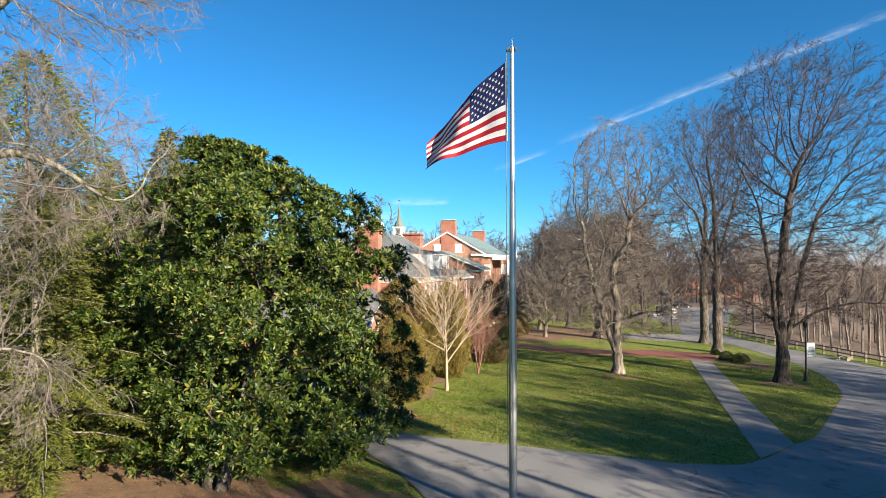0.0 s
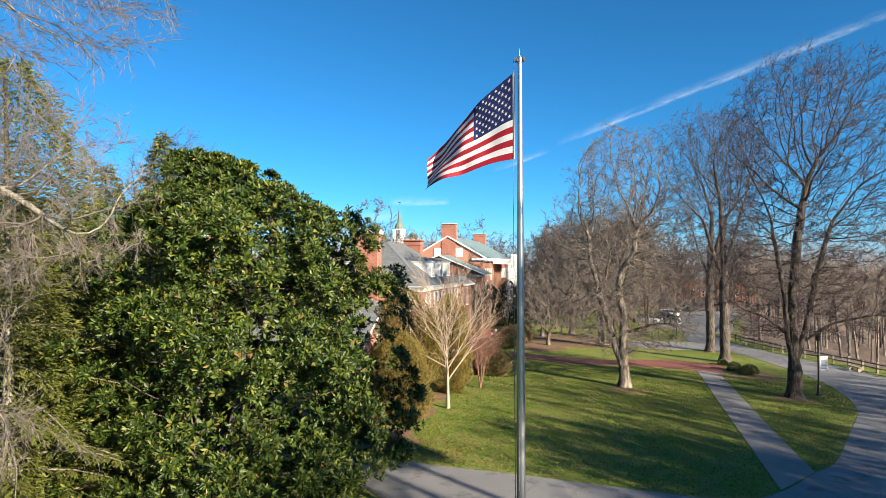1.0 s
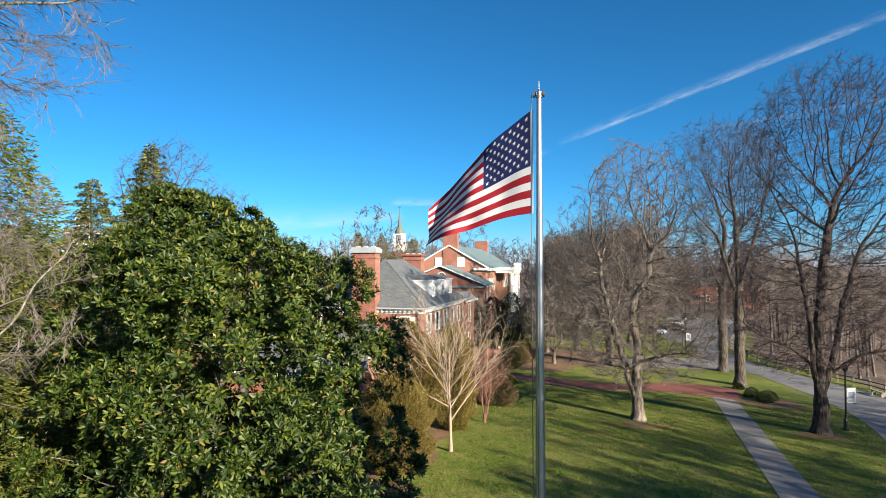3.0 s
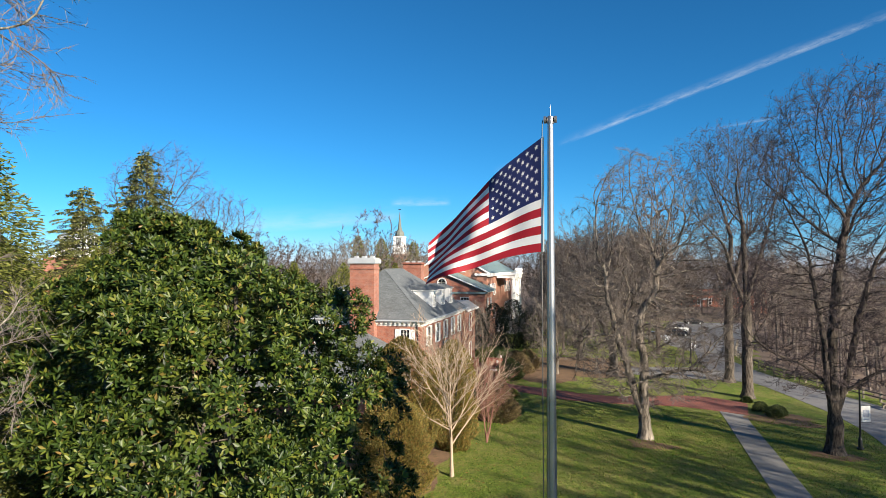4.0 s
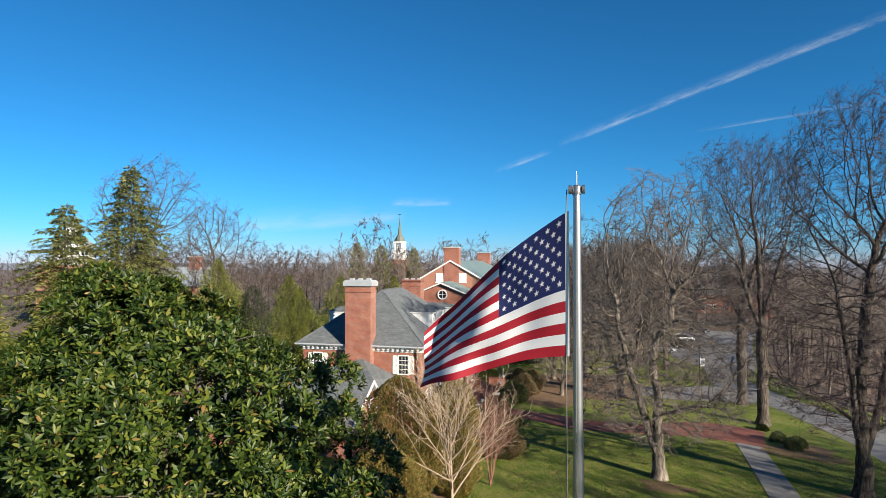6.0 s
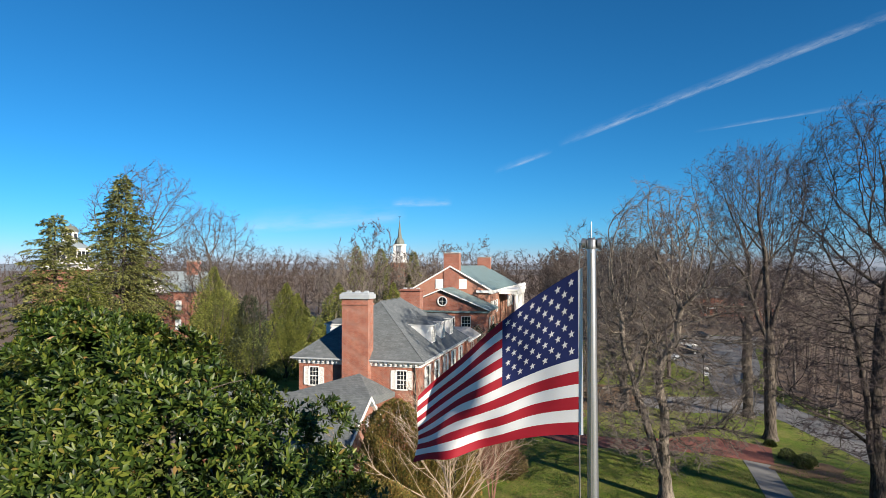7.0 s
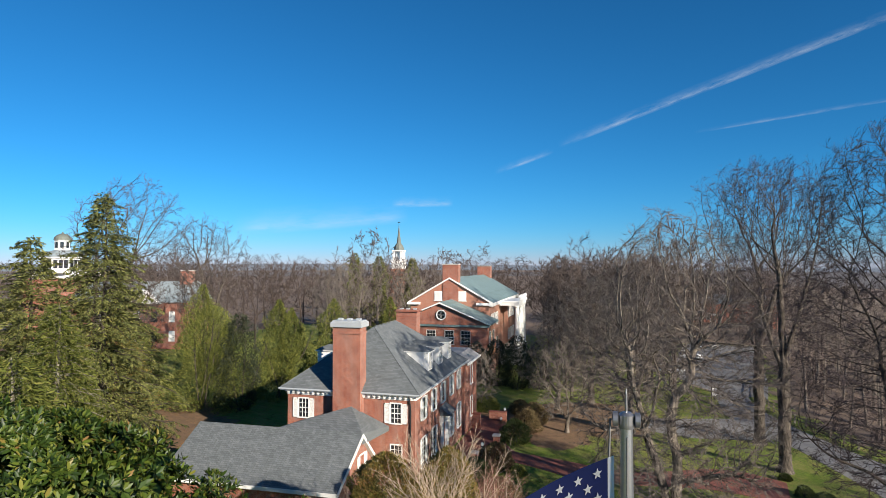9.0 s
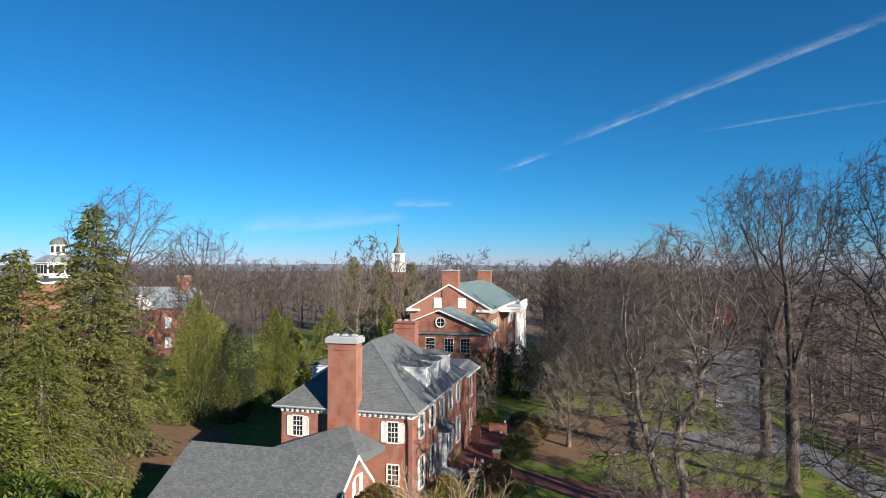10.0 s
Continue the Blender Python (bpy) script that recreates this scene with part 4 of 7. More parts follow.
for row in range(9):
    for col in range(6 if row % 2 == 0 else 5):
        part("star", star(0.42 * (col * 2 + (1 if row % 2 == 0 else 2)) / 12, 1 - (7 / 13) * (row + 1) / 10), FLAG_WHITE, flag)


# ---------------------------------------------------------------- houses
def wall(bm, ax, at, thick, u0, u1, z0, z1, holes):
    """A wall along x (ax 'x', outer face at y = at) or along y, with openings (u0, u1, z0, z1)."""
    us = sorted({u0, u1, *[h[0] for h in holes], *[h[1] for h in holes]})
    zs = sorted({z0, z1, *[h[2] for h in holes], *[h[3] for h in holes]})
    lo, hi = min(at, at + thick), max(at, at + thick)
    for a, b in zip(us, us[1:]):
        run_ = []
        for c, d in zip(zs, zs[1:]):
            um, zm = (a + b) / 2, (c + d) / 2
            if any(h[0] < um < h[1] and h[2] < zm < h[3] for h in holes):
                continue
            if run_ and abs(run_[-1][1] - c) < 1e-6:
                run_[-1][1] = d
            else:
                run_.append([c, d])
        for c, d in run_:
            if ax == "x":
                box(bm, a, b, lo, hi, c, d)
            else:
                box(bm, lo, hi, a, b, c, d)
    bmesh.ops.remove_doubles(bm, verts=bm.verts[:], dist=1e-5)
    return bm


def sash_window(parent, w, h, panes=(3, 4), shutters=0.0, surround=0.07, hood=False, name="window", label=""):
    """A sash window in its own space: x across, z up from the sill, outside towards -y. Parts under the house."""
    frame_ = boxes((-w / 2 - surround, -w / 2, -0.06, 0.1, 0, h), (w / 2, w / 2 + surround, -0.06, 0.1, 0, h), (-w / 2 - surround, w / 2 + surround, -0.06, 0.1, h, h + surround * 1.3))
    win = part(name, frame_, WHITE, parent, label)
    part("sill", boxes((-w / 2 - surround - 0.04, w / 2 + surround + 0.04, -0.12, 0.1, -0.07, 0)), WHITE, win)
    part("glass", boxes((-w / 2, w / 2, 0.06, 0.07, 0, h)), GLASS, win)
    bm = bmesh.new()
    nx_, nz_ = panes
    for k in range(1, nx_):
        x = -w / 2 + w * k / nx_
        box(bm, x - 0.014, x + 0.014, 0.03, 0.058, 0, h)
    for k in range(1, nz_):
        z, t = h * k / nz_, 0.03 if k * 2 == nz_ else 0.014
        box(bm, -w / 2, w / 2, 0.025, 0.056, z - t, z + t)
    part("sash_grid", bm, WHITE, win)
    if shutters:
        for s in (-1, 1):
            a, b = sorted((s * (w / 2 + surround + 0.015), s * (w / 2 + surround + shutters)))
            bm = boxes((a, a + 0.06, -0.07, -0.02, -0.02, h + 0.04), (b - 0.06, b, -0.07, -0.02, -0.02, h + 0.04), (a, b, -0.07, -0.02, -0.02, 0.08), (a, b, -0.07, -0.02, h - 0.06, h + 0.04), (a, b, -0.07, -0.02, h * 0.5 - 0.04, h * 0.5 + 0.04))
            for k in range(22):
                z = 0.08 + (h - 0.14) * k / 22
                box(bm, a + 0.05, b - 0.05, -0.06, -0.03, z, z + (h - 0.14) / 22 * 0.75)
            part("shutter", bm, WHITE, win, "white louvred shutter")
    if hood:
        part("lintel", boxes((-w / 2 - 0.2, w / 2 + 0.2, -0.03, 0.1, h + surround * 1.3, h + 0.3)), STONE, win)
    return win


def cornice(parent, x0, x1, y0, y1, z, deep=0.45, sides="senw"):
    """White boxed eaves with dentils, one run a side."""
    runs = {"s": ("x", y0, -1), "n": ("x", y1, 1), "e": ("y", x1, 1), "w": ("y", x0, -1)}
    for k in sides:
        ax, at, out = runs[k]
        a, b = (x0, x1) if ax == "x" else (y0, y1)
        lo, hi = sorted((at, at + out * deep))
        ext = deep if ax == "x" else 0
        spec = [(a - ext, b + ext, lo, hi, z - 0.16, z), (a, b, *sorted((at, at + out * 0.1)), z - 0.5, z - 0.16)]
        n = int((b - a) / 0.42)
        for j in range(n):
            u = a + (b - a) * (j + 0.5) / n
            spec.append((u - 0.09, u + 0.09, *sorted((at + out * 0.1, at + out * 0.32)), z - 0.34, z - 0.16))
        if ax == "y":
            spec = [(c, d, p, q, e, f) for p, q, c, d, e, f in spec]
        part("cornice", boxes(*spec), WHITE, parent, "white dentilled cornice")


def chimney(parent, x0, x1, y0, y1, z0, z1, cap=0.35, pots=3, capmat=None):
    bm = boxes((x0, x1, y0, y1, z0, z1 - cap))
    box(bm, x0 - 0.06, x1 + 0.06, y0 - 0.06, y1 + 0.06, z1 - cap - 0.5, z1 - cap - 0.38)
    ch = part("chimney", bm, BRICK, parent, "broad red brick chimney")
    part("chimney_cap", boxes((x0 - 0.16, x1 + 0.16, y0 - 0.16, y1 + 0.16, z1 - cap, z1 - 0.12), (x0 - 0.05, x1 + 0.05, y0 - 0.05, y1 + 0.05, z1 - 0.12, z1), bevel=0.02), capmat or LEAD, ch)
    for k in range(pots):
        f = (k + 0.5) / pots
        px = x0 + (x1 - x0) * f
        py = (y0 + y1) / 2
        part("flue", boxes((px - 0.17, px + 0.17, py - 0.17, py + 0.17, z1, z1 + 0.14)), LEAD, ch)
    return ch


def hip_roof(x0, x1, y0, y1, z0, xr, ya, yb, zr):
    return prism([(x0, y0, z0), (x1, y0, z0), (x1, y1, z0), (x0, y1, z0), (xr, ya, zr), (xr, yb, zr)], [(0, 1, 4), (1, 2, 5, 4), (2, 3, 5), (3, 0, 4, 5), (3, 2, 1, 0)])


def place_window(win, x, y, z, turn):
    win.matrix_basis = pose(x, y, z, 0, 0, turn)


HX0, HX1, HY0, HY1, HE = -26.65, -16.1, 55.05, 71.2, 7.35
house = thing("brick_house", "two-storey red brick house with grey hip roof, dormers and white shutters", "house")
south_up = [(-25.66, -24.86), (-18.0, -17.2)]
east_y = [57.3, 60.3, 63.4, 66.5, 69.5]
holes_s = [(a, b, 5.2, 6.65) for a, b in south_up] + [(-18.0, -17.15, 2.1, 3.55)]
part("wall", wall(bmesh.new(), "x", HY0, 0.35, HX0, HX1, -0.4, HE, holes_s), BRICK, house, "red brick wall")
holes_e = [(y - 0.45, y + 0.45, 5.1, 6.75) for y in east_y] + [(y - 0.5, y + 0.5, 1.35, 3.6) for y in east_y if abs(y - 63.4) > 0.1] + [(62.8, 64.0, 0.5, 3.1)]
part("wall", wall(bmesh.new(), "y", HX1, -0.35, HY0 + 0.35, HY1 - 0.35, -0.6, HE, holes_e), BRICK, house, "red brick wall")
part("wall", wall(bmesh.new(), "x", HY1, -0.35, HX0, HX1, -0.6, HE, []), BRICK, house)
holes_w = [(y - 0.45, y + 0.45, 5.1, 6.6) for y in east_y]
part("wall", wall(bmesh.new(), "y", HX0, 0.35, HY0 + 0.35, HY1 - 0.35, -0.4, HE, holes_w), BRICK, house)
part("floor_slab", boxes((HX0 + 0.36, HX1 - 0.36, HY0 + 0.36, HY1 - 0.36, 3.9, 4.1)), STONE, house)
cornice(house, HX0, HX1, HY0, HY1, HE + 0.12)
part("roof", hip_roof(HX0 - 0.5, HX1 + 0.5, HY0 - 0.5, HY1 + 0.5, HE + 0.13, -21.37, 60.2, 66.0, 11.85), SLATE, house, "grey shingled hip roof")
g = Geo()
ex0, ex1, ey0, ey1 = HX0 - 0.52, HX1 + 0.52, HY0 - 0.52, HY1 + 0.52
for a, b in (((ex0, ey0), (ex1, ey0)), ((ex1, ey0), (ex1, ey1)), ((ex0, ey0), (ex0, ey1))):
    tubes(g, np.array([[(*a, HE + 0.1), (*b, HE + 0.1)]]), np.full((1, 2), 0.075), 8)
part("gutter", g, LEAD, house)
g = Geo()
for q in ([(ex0, ey0, HE + 0.14), (-21.37, 60.2, 11.86)], [(ex1, ey0, HE + 0.14), (-21.37, 60.2, 11.86)], [(ex1, ey1, HE + 0.14), (-21.37, 66.0, 11.86)], [(-21.37, 60.2, 11.9), (-21.37, 66.0, 11.9)]):
    tubes(g, np.array([q]), np.full((1, 2), 0.025), 5)
part("ridge_cap", g, SLATE, house)
chimney(house, -22.45, -20.2, 54.3, 55.5, -0.2, 12.9, 0.5, 3)
chimney(house, -22.85, -20.7, 70.4, 71.7, 5.0, 12.55, 0.2, 3, BRICK)
for a, b in south_up:
    place_window(sash_window(house, b - a, 1.45, (3, 4), 0.44, name="window"), (a + b) / 2, HY0, 5.2, 0)
place_window(sash_window(house, 0.85, 1.45, (3, 4), 0.0, name="window"), -17.575, HY0, 2.1, 0)
for y in east_y:
    place_window(sash_window(house, 0.9, 1.65, (3, 4), 0.42, name="window"), HX1, y, 5.1, 90)
    if abs(y - 63.4) > 0.1:
        place_window(sash_window(house, 1.0, 2.25, (3, 6), 0.44, name="window"), HX1, y, 1.35, 90)
    place_window(sash_window(house, 0.9, 1.5, (3, 4), 0.42, name="window"), HX0, y, 5.1, -90)
front = part("front_door", boxes((-16.22, -16.15, 62.8, 64.0, 0.5, 3.1)), WHITE, house, "white panelled front door")
part("door_surround", boxes((-16.1, -15.85, 62.3, 62.78, 0.45, 3.5), (-16.1, -15.85, 64.02, 64.5, 0.45, 3.5), (-16.1, -15.75, 62.2, 64.6, 3.5, 4.05), bevel=0.02), WHITE, house, "white classical door surround")
part("hood", prism([(-16.1, 62.3, 4.8), (-16.1, 64.5, 4.8), (-15.2, 64.5, 4.25), (-15.2, 62.3, 4.25), (-16.1, 62.3, 4.1), (-16.1, 64.5, 4.1), (-15.2, 64.5, 4.1), (-15.2, 62.3, 4.1)], [(0, 1, 2, 3), (7, 6, 5, 4), (3, 2, 6, 7), (0, 3, 7, 4), (2, 1, 5, 6)]), SLATE, house, "grey shingled hood over the door")
part("step", boxes((-16.1, -14.9, 62.2, 64.6, -0.2, 0.45), (-14.9, -14.5, 62.2, 64.6, -0.2, 0.28)), STONE, house)
g = Geo()
tubes(g, np.array([[(-16.45, 54.98, 7.3), (-16.5, 54.95, 6.9), (-16.42, 54.97, 6.5), (-16.42, 54.97, 0.3)]]), np.full((1, 4), 0.055), 8)
part("downpipe", g, IRON, house)
rng = np.random.default_rng(77)
for y, z1, n in ((58.7, 6.5, 9), (61.6, 5.6, 8), (65.0, 6.6, 9)):
    vine = Geo()
    st = np.c_[np.full(n, -16.02), y + rng.normal(0, 0.15, n), np.full(n, 0.1)]
    tubes(vine, run(rng, st, np.c_[np.zeros(n), rng.normal(0, 0.18, n), np.ones(n)], rng.uniform(0.5, 1, n) * z1, 9, 0.05, 0.05) * [0, 1, 1] + [-16.0, 0, 0], taper(np.full(n, 0.03), 9, 0.3), 4)
    tagged(link("climbing_vine", vine.mesh("climbing_vine"), BARK_DARK), "bare brown climbing vine on the brick wall", "vine")


def dormer(side, y):
    """A white dormer with a small window, on the roof's east (1) or west (-1) slope."""
    xf = -21.37 + side * 4.77
    def X(d):
        return xf - side * d
    w, z0, z1 = 0.72, 7.95, 9.86
    d = part("dormer", prism([(X(0), y - w, z0 + 0.1), (X(0), y + w, z0 + 0.1), (X(0), y + w, z1), (X(0), y - w, z1), (X(2.2), y - w, z1), (X(2.2), y + w, z1)], [(0, 1, 2, 3), (0, 3, 4), (1, 5, 2), (3, 2, 5, 4)]), WHITE, house, "white boarded dormer")
    part("dormer_roof", prism([(X(-0.16), y - w - 0.14, z1), (X(-0.16), y + w + 0.14, z1), (X(2.9), y + w + 0.14, z1), (X(2.9), y - w - 0.14, z1), (X(0.7), y, z1 + 0.42), (X(3.2), y, z1 + 0.42)], [(0, 1, 4), (1, 2, 5, 4), (3, 0, 4, 5), (3, 2, 1, 0), (2, 3, 5)]), SLATE, d)
    part("dormer_eave", boxes((*sorted((X(-0.14), X(2.5))), y - w - 0.12, y + w + 0.12, z1 - 0.09, z1 - 0.004)), WHITE, d)
    win = part("dormer_window", boxes((*sorted((X(-0.012), X(0.03))), y - 0.42, y + 0.42, z0 + 0.35, z1 - 0.2)), GLASS, d)
    bars = bmesh.new()
    for k in range(5):
        yy = y - 0.42 + 0.84 * k / 4
        box(bars, *sorted((X(-0.04), X(-0.012))), yy - 0.02, yy + 0.02, z0 + 0.35, z1 - 0.2)
    for k in range(5):
        zz = z0 + 0.35 + (z1 - z0 - 0.55) * k / 4
        box(bars, *sorted((X(-0.037), X(-0.012))), y - 0.42, y + 0.42, zz - 0.02, zz + 0.02)
    part("dormer_grid", bars, WHITE, d)


for y in (61.1, 64.5, 67.8):
    dormer(1, y)
for y in (59.9, 66.9):
    dormer(-1, y)

# north wing of the house
part("wing_wall", boxes((-20.3, -15.9, 71.3, 77.5, -0.6, 7.1)), BRICK, house)
part("wing_roof", prism([(-20.5, 71.22, 7.15), (-15.6, 71.22, 7.15), (-15.6, 77.8, 7.15), (-20.5, 77.8, 7.15), (-19.8, 71.22, 8.0), (-16.6, 71.22, 8.0), (-16.6, 77.0, 8.0), (-19.8, 77.0, 8.0)], [(4, 5, 6, 7), (0, 1, 5, 4), (1, 2, 6, 5), (2, 3, 7, 6), (3, 0, 4, 7), (3, 2, 1, 0)]), STONE_GREY, house, "low grey wing roof")
part("eave_board", boxes((-15.6, -15.48, 71.28, 77.8, 6.97, 7.16)), WHITE, house)
for z in (1.2, 4.6):
    place_window(sash_window(house, 1.0, 2.0, (3, 4), 0.0, name="window"), -15.9, 74.6, z, 90)

# one-storey south wing, joined to the house
annex = thing("brick_annex", "one-storey red brick wing with a large grey shingled roof", "annex")
AX0, AX1, AR, AZ, AE, AS, AN = -31.9, -18.95, 51.2, 5.4, 2.77, 46.9, 54.1
part("wall", wall(bmesh.new(), "x", AS + 0.35, 0.3, AX0 + 0.4, AX1, 0, AE - 0.02, []), BRICK, annex)
part("gable_wall", prism([(AX1, AS + 0.35, 0), (AX1, AN - 0.35, 0), (AX1, AN - 0.35, AE), (AX1, AR, AZ - 0.16), (AX1, AS + 0.35, AE), (AX1 - 0.3, AS + 0.35, 0), (AX1 - 0.3, AN - 0.35, 0), (AX1 - 0.3, AN - 0.35, AE), (AX1 - 0.3, AR, AZ - 0.16), (AX1 - 0.3, AS + 0.35, AE)], [(0, 1, 2, 3, 4), (9, 8, 7, 6, 5), (0, 4, 9, 5), (1, 6, 7, 2), (4, 3, 8, 9), (3, 2, 7, 8)]), BRICK, annex, "brick gable with white raking boards")
part("wall", boxes((AX0 + 0.4, AX0 + 0.7, AS + 0.66, AN - 0.35, 0, AE - 0.02), (AX0 + 0.4, AX1 - 0.31, AN - 0.65, AN - 0.35, 0, AE - 0.02)), BRICK, annex)
part("roof", prism([(AX0, AS, AE), (AX1 + 0.25, AS, AE), (AX1 + 0.25, AN, AE), (AX0, AN, AE), (AX0 + 0.1, AR, AZ), (AX1 + 0.25, AR, AZ), (AX0, AS, AE - 0.14), (AX1 + 0.25, AS, AE - 0.14), (AX1 + 0.25, AN, AE - 0.14), (AX0, AN, AE - 0.14), (AX0 + 0.1, AR, AZ - 0.14), (AX1 + 0.25, AR, AZ - 0.14)],
     [(0, 1, 5, 4), (2, 3, 4, 5), (0, 6, 7, 1), (2, 8, 9, 3), (6, 10, 11, 7), (10, 9, 8, 11), (0, 4, 10, 6), (3, 9, 10, 4), (1, 7, 11, 5), (2, 5, 11, 8)]), SLATE, annex, "grey shingled gable roof")
part("link_roof", prism([(-25.2, AR, AZ - 0.01), (AX1 + 0.2, AR, AZ - 0.01), (-18.15, 55.02, 4.95), (-20.9, 54.28, 6.45), (-25.6, 55.02, 4.9), (AX1 + 0.2, AR, 4.6), (-25.2, AR, 4.6), (-18.15, 55.02, 4.6), (-25.6, 55.02, 4.6)], [(0, 1, 3), (1, 2, 3), (0, 3, 4), (1, 5, 7, 2), (0, 4, 8, 6)]), SLATE, annex, "grey shingled roof against the chimney")
for s in (-1, 1):
    ye = AS if s < 0 else AN
    part("raking_board", prism([(AX1 + 0.02, AR, AZ - 0.02), (AX1 + 0.3, AR, AZ - 0.02), (AX1 + 0.3, ye, AE - 0.02), (AX1 + 0.02, ye, AE - 0.02), (AX1 + 0.02, AR, AZ - 0.3), (AX1 + 0.3, AR, AZ - 0.3), (AX1 + 0.3, ye, AE - 0.3), (AX1 + 0.02, ye, AE - 0.3)], [(0, 1, 2, 3), (7, 6, 5, 4), (1, 5, 6, 2), (0, 3, 7, 4), (2, 6, 7, 3)]), WHITE, annex)
part("eave_board", boxes((AX0, AX1 + 0.25, AS - 0.06, AS - 0.003, AE - 0.24, AE + 0.0), (AX0, AX1, AS, AS + 0.35, AE - 0.24, AE - 0.15)), WHITE, annex)
place_window(sash_window(annex, 0.8, 1.2, (3, 4), 0.42, name="window"), AX1, AR + 0.4, 2.6, 90)


# large house beyond, with pediment wing, copper-green roofs and a white portico
big = thing("brick_mansion", "red brick mansion with green metal roof and white portico", "house")
BX0, BX1, BY0, BY1, BE, BR = -34.2, -20.4, 111.3, 144.6, 10.75, 14.85
attic = [(-30.0, -28.6, 11.05, 12.65), (-25.75, -24.4, 11.05, 12.65)]
mid_x = (BX0 + BX1) / 2
part("gable_wall", prism([(BX0, BY0, -2), (BX1, BY0, -2), (BX1, BY0, BE), (mid_x, BY0, BR - 0.1), (BX0, BY0, BE), (BX0, BY0 + 0.4, -2), (BX1, BY0 + 0.4, -2), (BX1, BY0 + 0.4, BE), (mid_x, BY0 + 0.4, BR - 0.1), (BX0, BY0 + 0.4, BE)], [(0, 1, 2, 3, 4), (9, 8, 7, 6, 5), (0, 4, 9, 5), (1, 6, 7, 2)]), BRICK_OLD, big, "orange-red brick gable")
rows_y = [113.6, 116.2, 118.8, 133.2, 136.4, 139.6]
part("wall", wall(bmesh.new(), "y", BX1, -0.4, BY0 + 0.4, BY1, -2, BE, [(y - 0.55, y + 0.55, z, z + 2.1) for y in rows_y for z in (2.2, 6.6)]), BRICK_OLD, big)
for y in rows_y:
    for z in (2.2, 6.6):
        place_window(sash_window(big, 1.1, 2.1, (3, 4), 0.5, name="window"), BX1, y, z, 90)
part("wall", boxes((BX0, BX0 + 0.4, BY0 + 0.4, BY1, -2, BE), (BX0 + 0.4, BX1 - 0.4, BY1 - 0.4, BY1, -2, BE)), BRICK_OLD, big)
for s in (-1, 1):
    xe = BX0 - 0.5 if s < 0 else BX1 + 0.6
    part("roof", prism([(xe, BY0 - 0.3, BE), (xe, BY1 + 0.3, BE), (mid_x, BY1 + 0.3, BR + 0.15), (mid_x, BY0 - 0.3, BR + 0.15), (xe, BY0 - 0.3, BE - 0.14), (xe, BY1 + 0.3, BE - 0.14), (mid_x, BY1 + 0.3, BR), (mid_x, BY0 - 0.3, BR)], [(0, 1, 2, 3), (7, 6, 5, 4), (0, 3, 7, 4), (1, 5, 6, 2), (0, 4, 5, 1)]), COPPER, big, "blue-green metal roof")
for s in (-1, 1):
    xe = BX0 - 0.5 if s < 0 else BX1 + 0.6
    part("raking_board", prism([(mid_x, BY0 - 0.36, BR + 0.16), (xe, BY0 - 0.36, BE + 0.02), (xe, BY0 - 0.36, BE - 0.24), (mid_x, BY0 - 0.36, BR - 0.1), (mid_x, BY0 - 0.02, BR + 0.16), (xe, BY0 - 0.02, BE + 0.02), (xe, BY0 - 0.02, BE - 0.24), (mid_x, BY0 - 0.02, BR - 0.1)], [(0, 1, 2, 3), (7, 6, 5, 4), (0, 4, 5, 1), (3, 2, 6, 7), (1, 5, 6, 2)]), WHITE, big)
part("cornice", boxes((BX1, BX1 + 0.62, BY0 - 0.3, BY1 + 0.3, BE - 0.6, BE - 0.01), (BX1 - 2.2, BX1 + 0.62, BY0 - 0.5, BY0 - 0.02, BE - 0.42, BE - 0.02), (BX0 - 0.6, BX0 + 1.7, BY0 - 0.5, BY0 - 0.02, BE - 0.42, BE - 0.02)), WHITE, big)
for a in attic:
    ash = part("attic_shutter", boxes((a[0], a[1], BY0 - 0.09, BY0 - 0.01, a[2], a[3]), (a[0] - 0.1, a[1] + 0.1, BY0 - 0.13, BY0 - 0.01, a[2] - 0.12, a[2]), bevel=0.01), WHITE, big, "white louvred attic panel")
    for k in range(9):
        z = a[2] + 0.08 + (a[3] - a[2] - 0.16) * k / 9
        part("slat", boxes((a[0] + 0.1, a[1] - 0.1, BY0 - 0.14, BY0 - 0.092, z, z + 0.1)), WHITE, ash)
chimney(big, -28.5, -25.75, BY0 - 0.15, BY0 + 1.4, 10.0, 17.3, 0.15, 1, STONE)
chimney(big, -28.75, -25.85, BY1 - 1.5, BY1 + 0.1, 10.0, 16.95, 0.15, 0, STONE)
WX0, WX1, WY = -34.6, -19.3, 103.4
wing_w = [(-29.05, -27.65), (-26.1, -24.7), (-23.5, -22.1)]
part("wing_wall", wall(bmesh.new(), "x", WY, 0.35, WX0, WX1, -2, 7.45, [(a, b, 4.7, 6.8) for a, b in wing_w]), BRICK, big)
for a, b in wing_w:
    place_window(sash_window(big, b - a, 2.1, (3, 4), 0.0, name="window"), (a + b) / 2, WY, 4.7, 0)
part("wing_wall", wall(bmesh.new(), "y", WX1, -0.35, WY + 0.35, BY0, -2, 7.45, [(y - 0.5, y + 0.5, 4.3, 6.6) for y in (105.5, 108.5)]), BRICK_OLD, big)
for y in (105.5, 108.5):
    place_window(sash_window(big, 1.0, 2.3, (3, 4), 0.0, name="window"), WX1, y, 4.3, 90)
wm = (WX0 + WX1) / 2
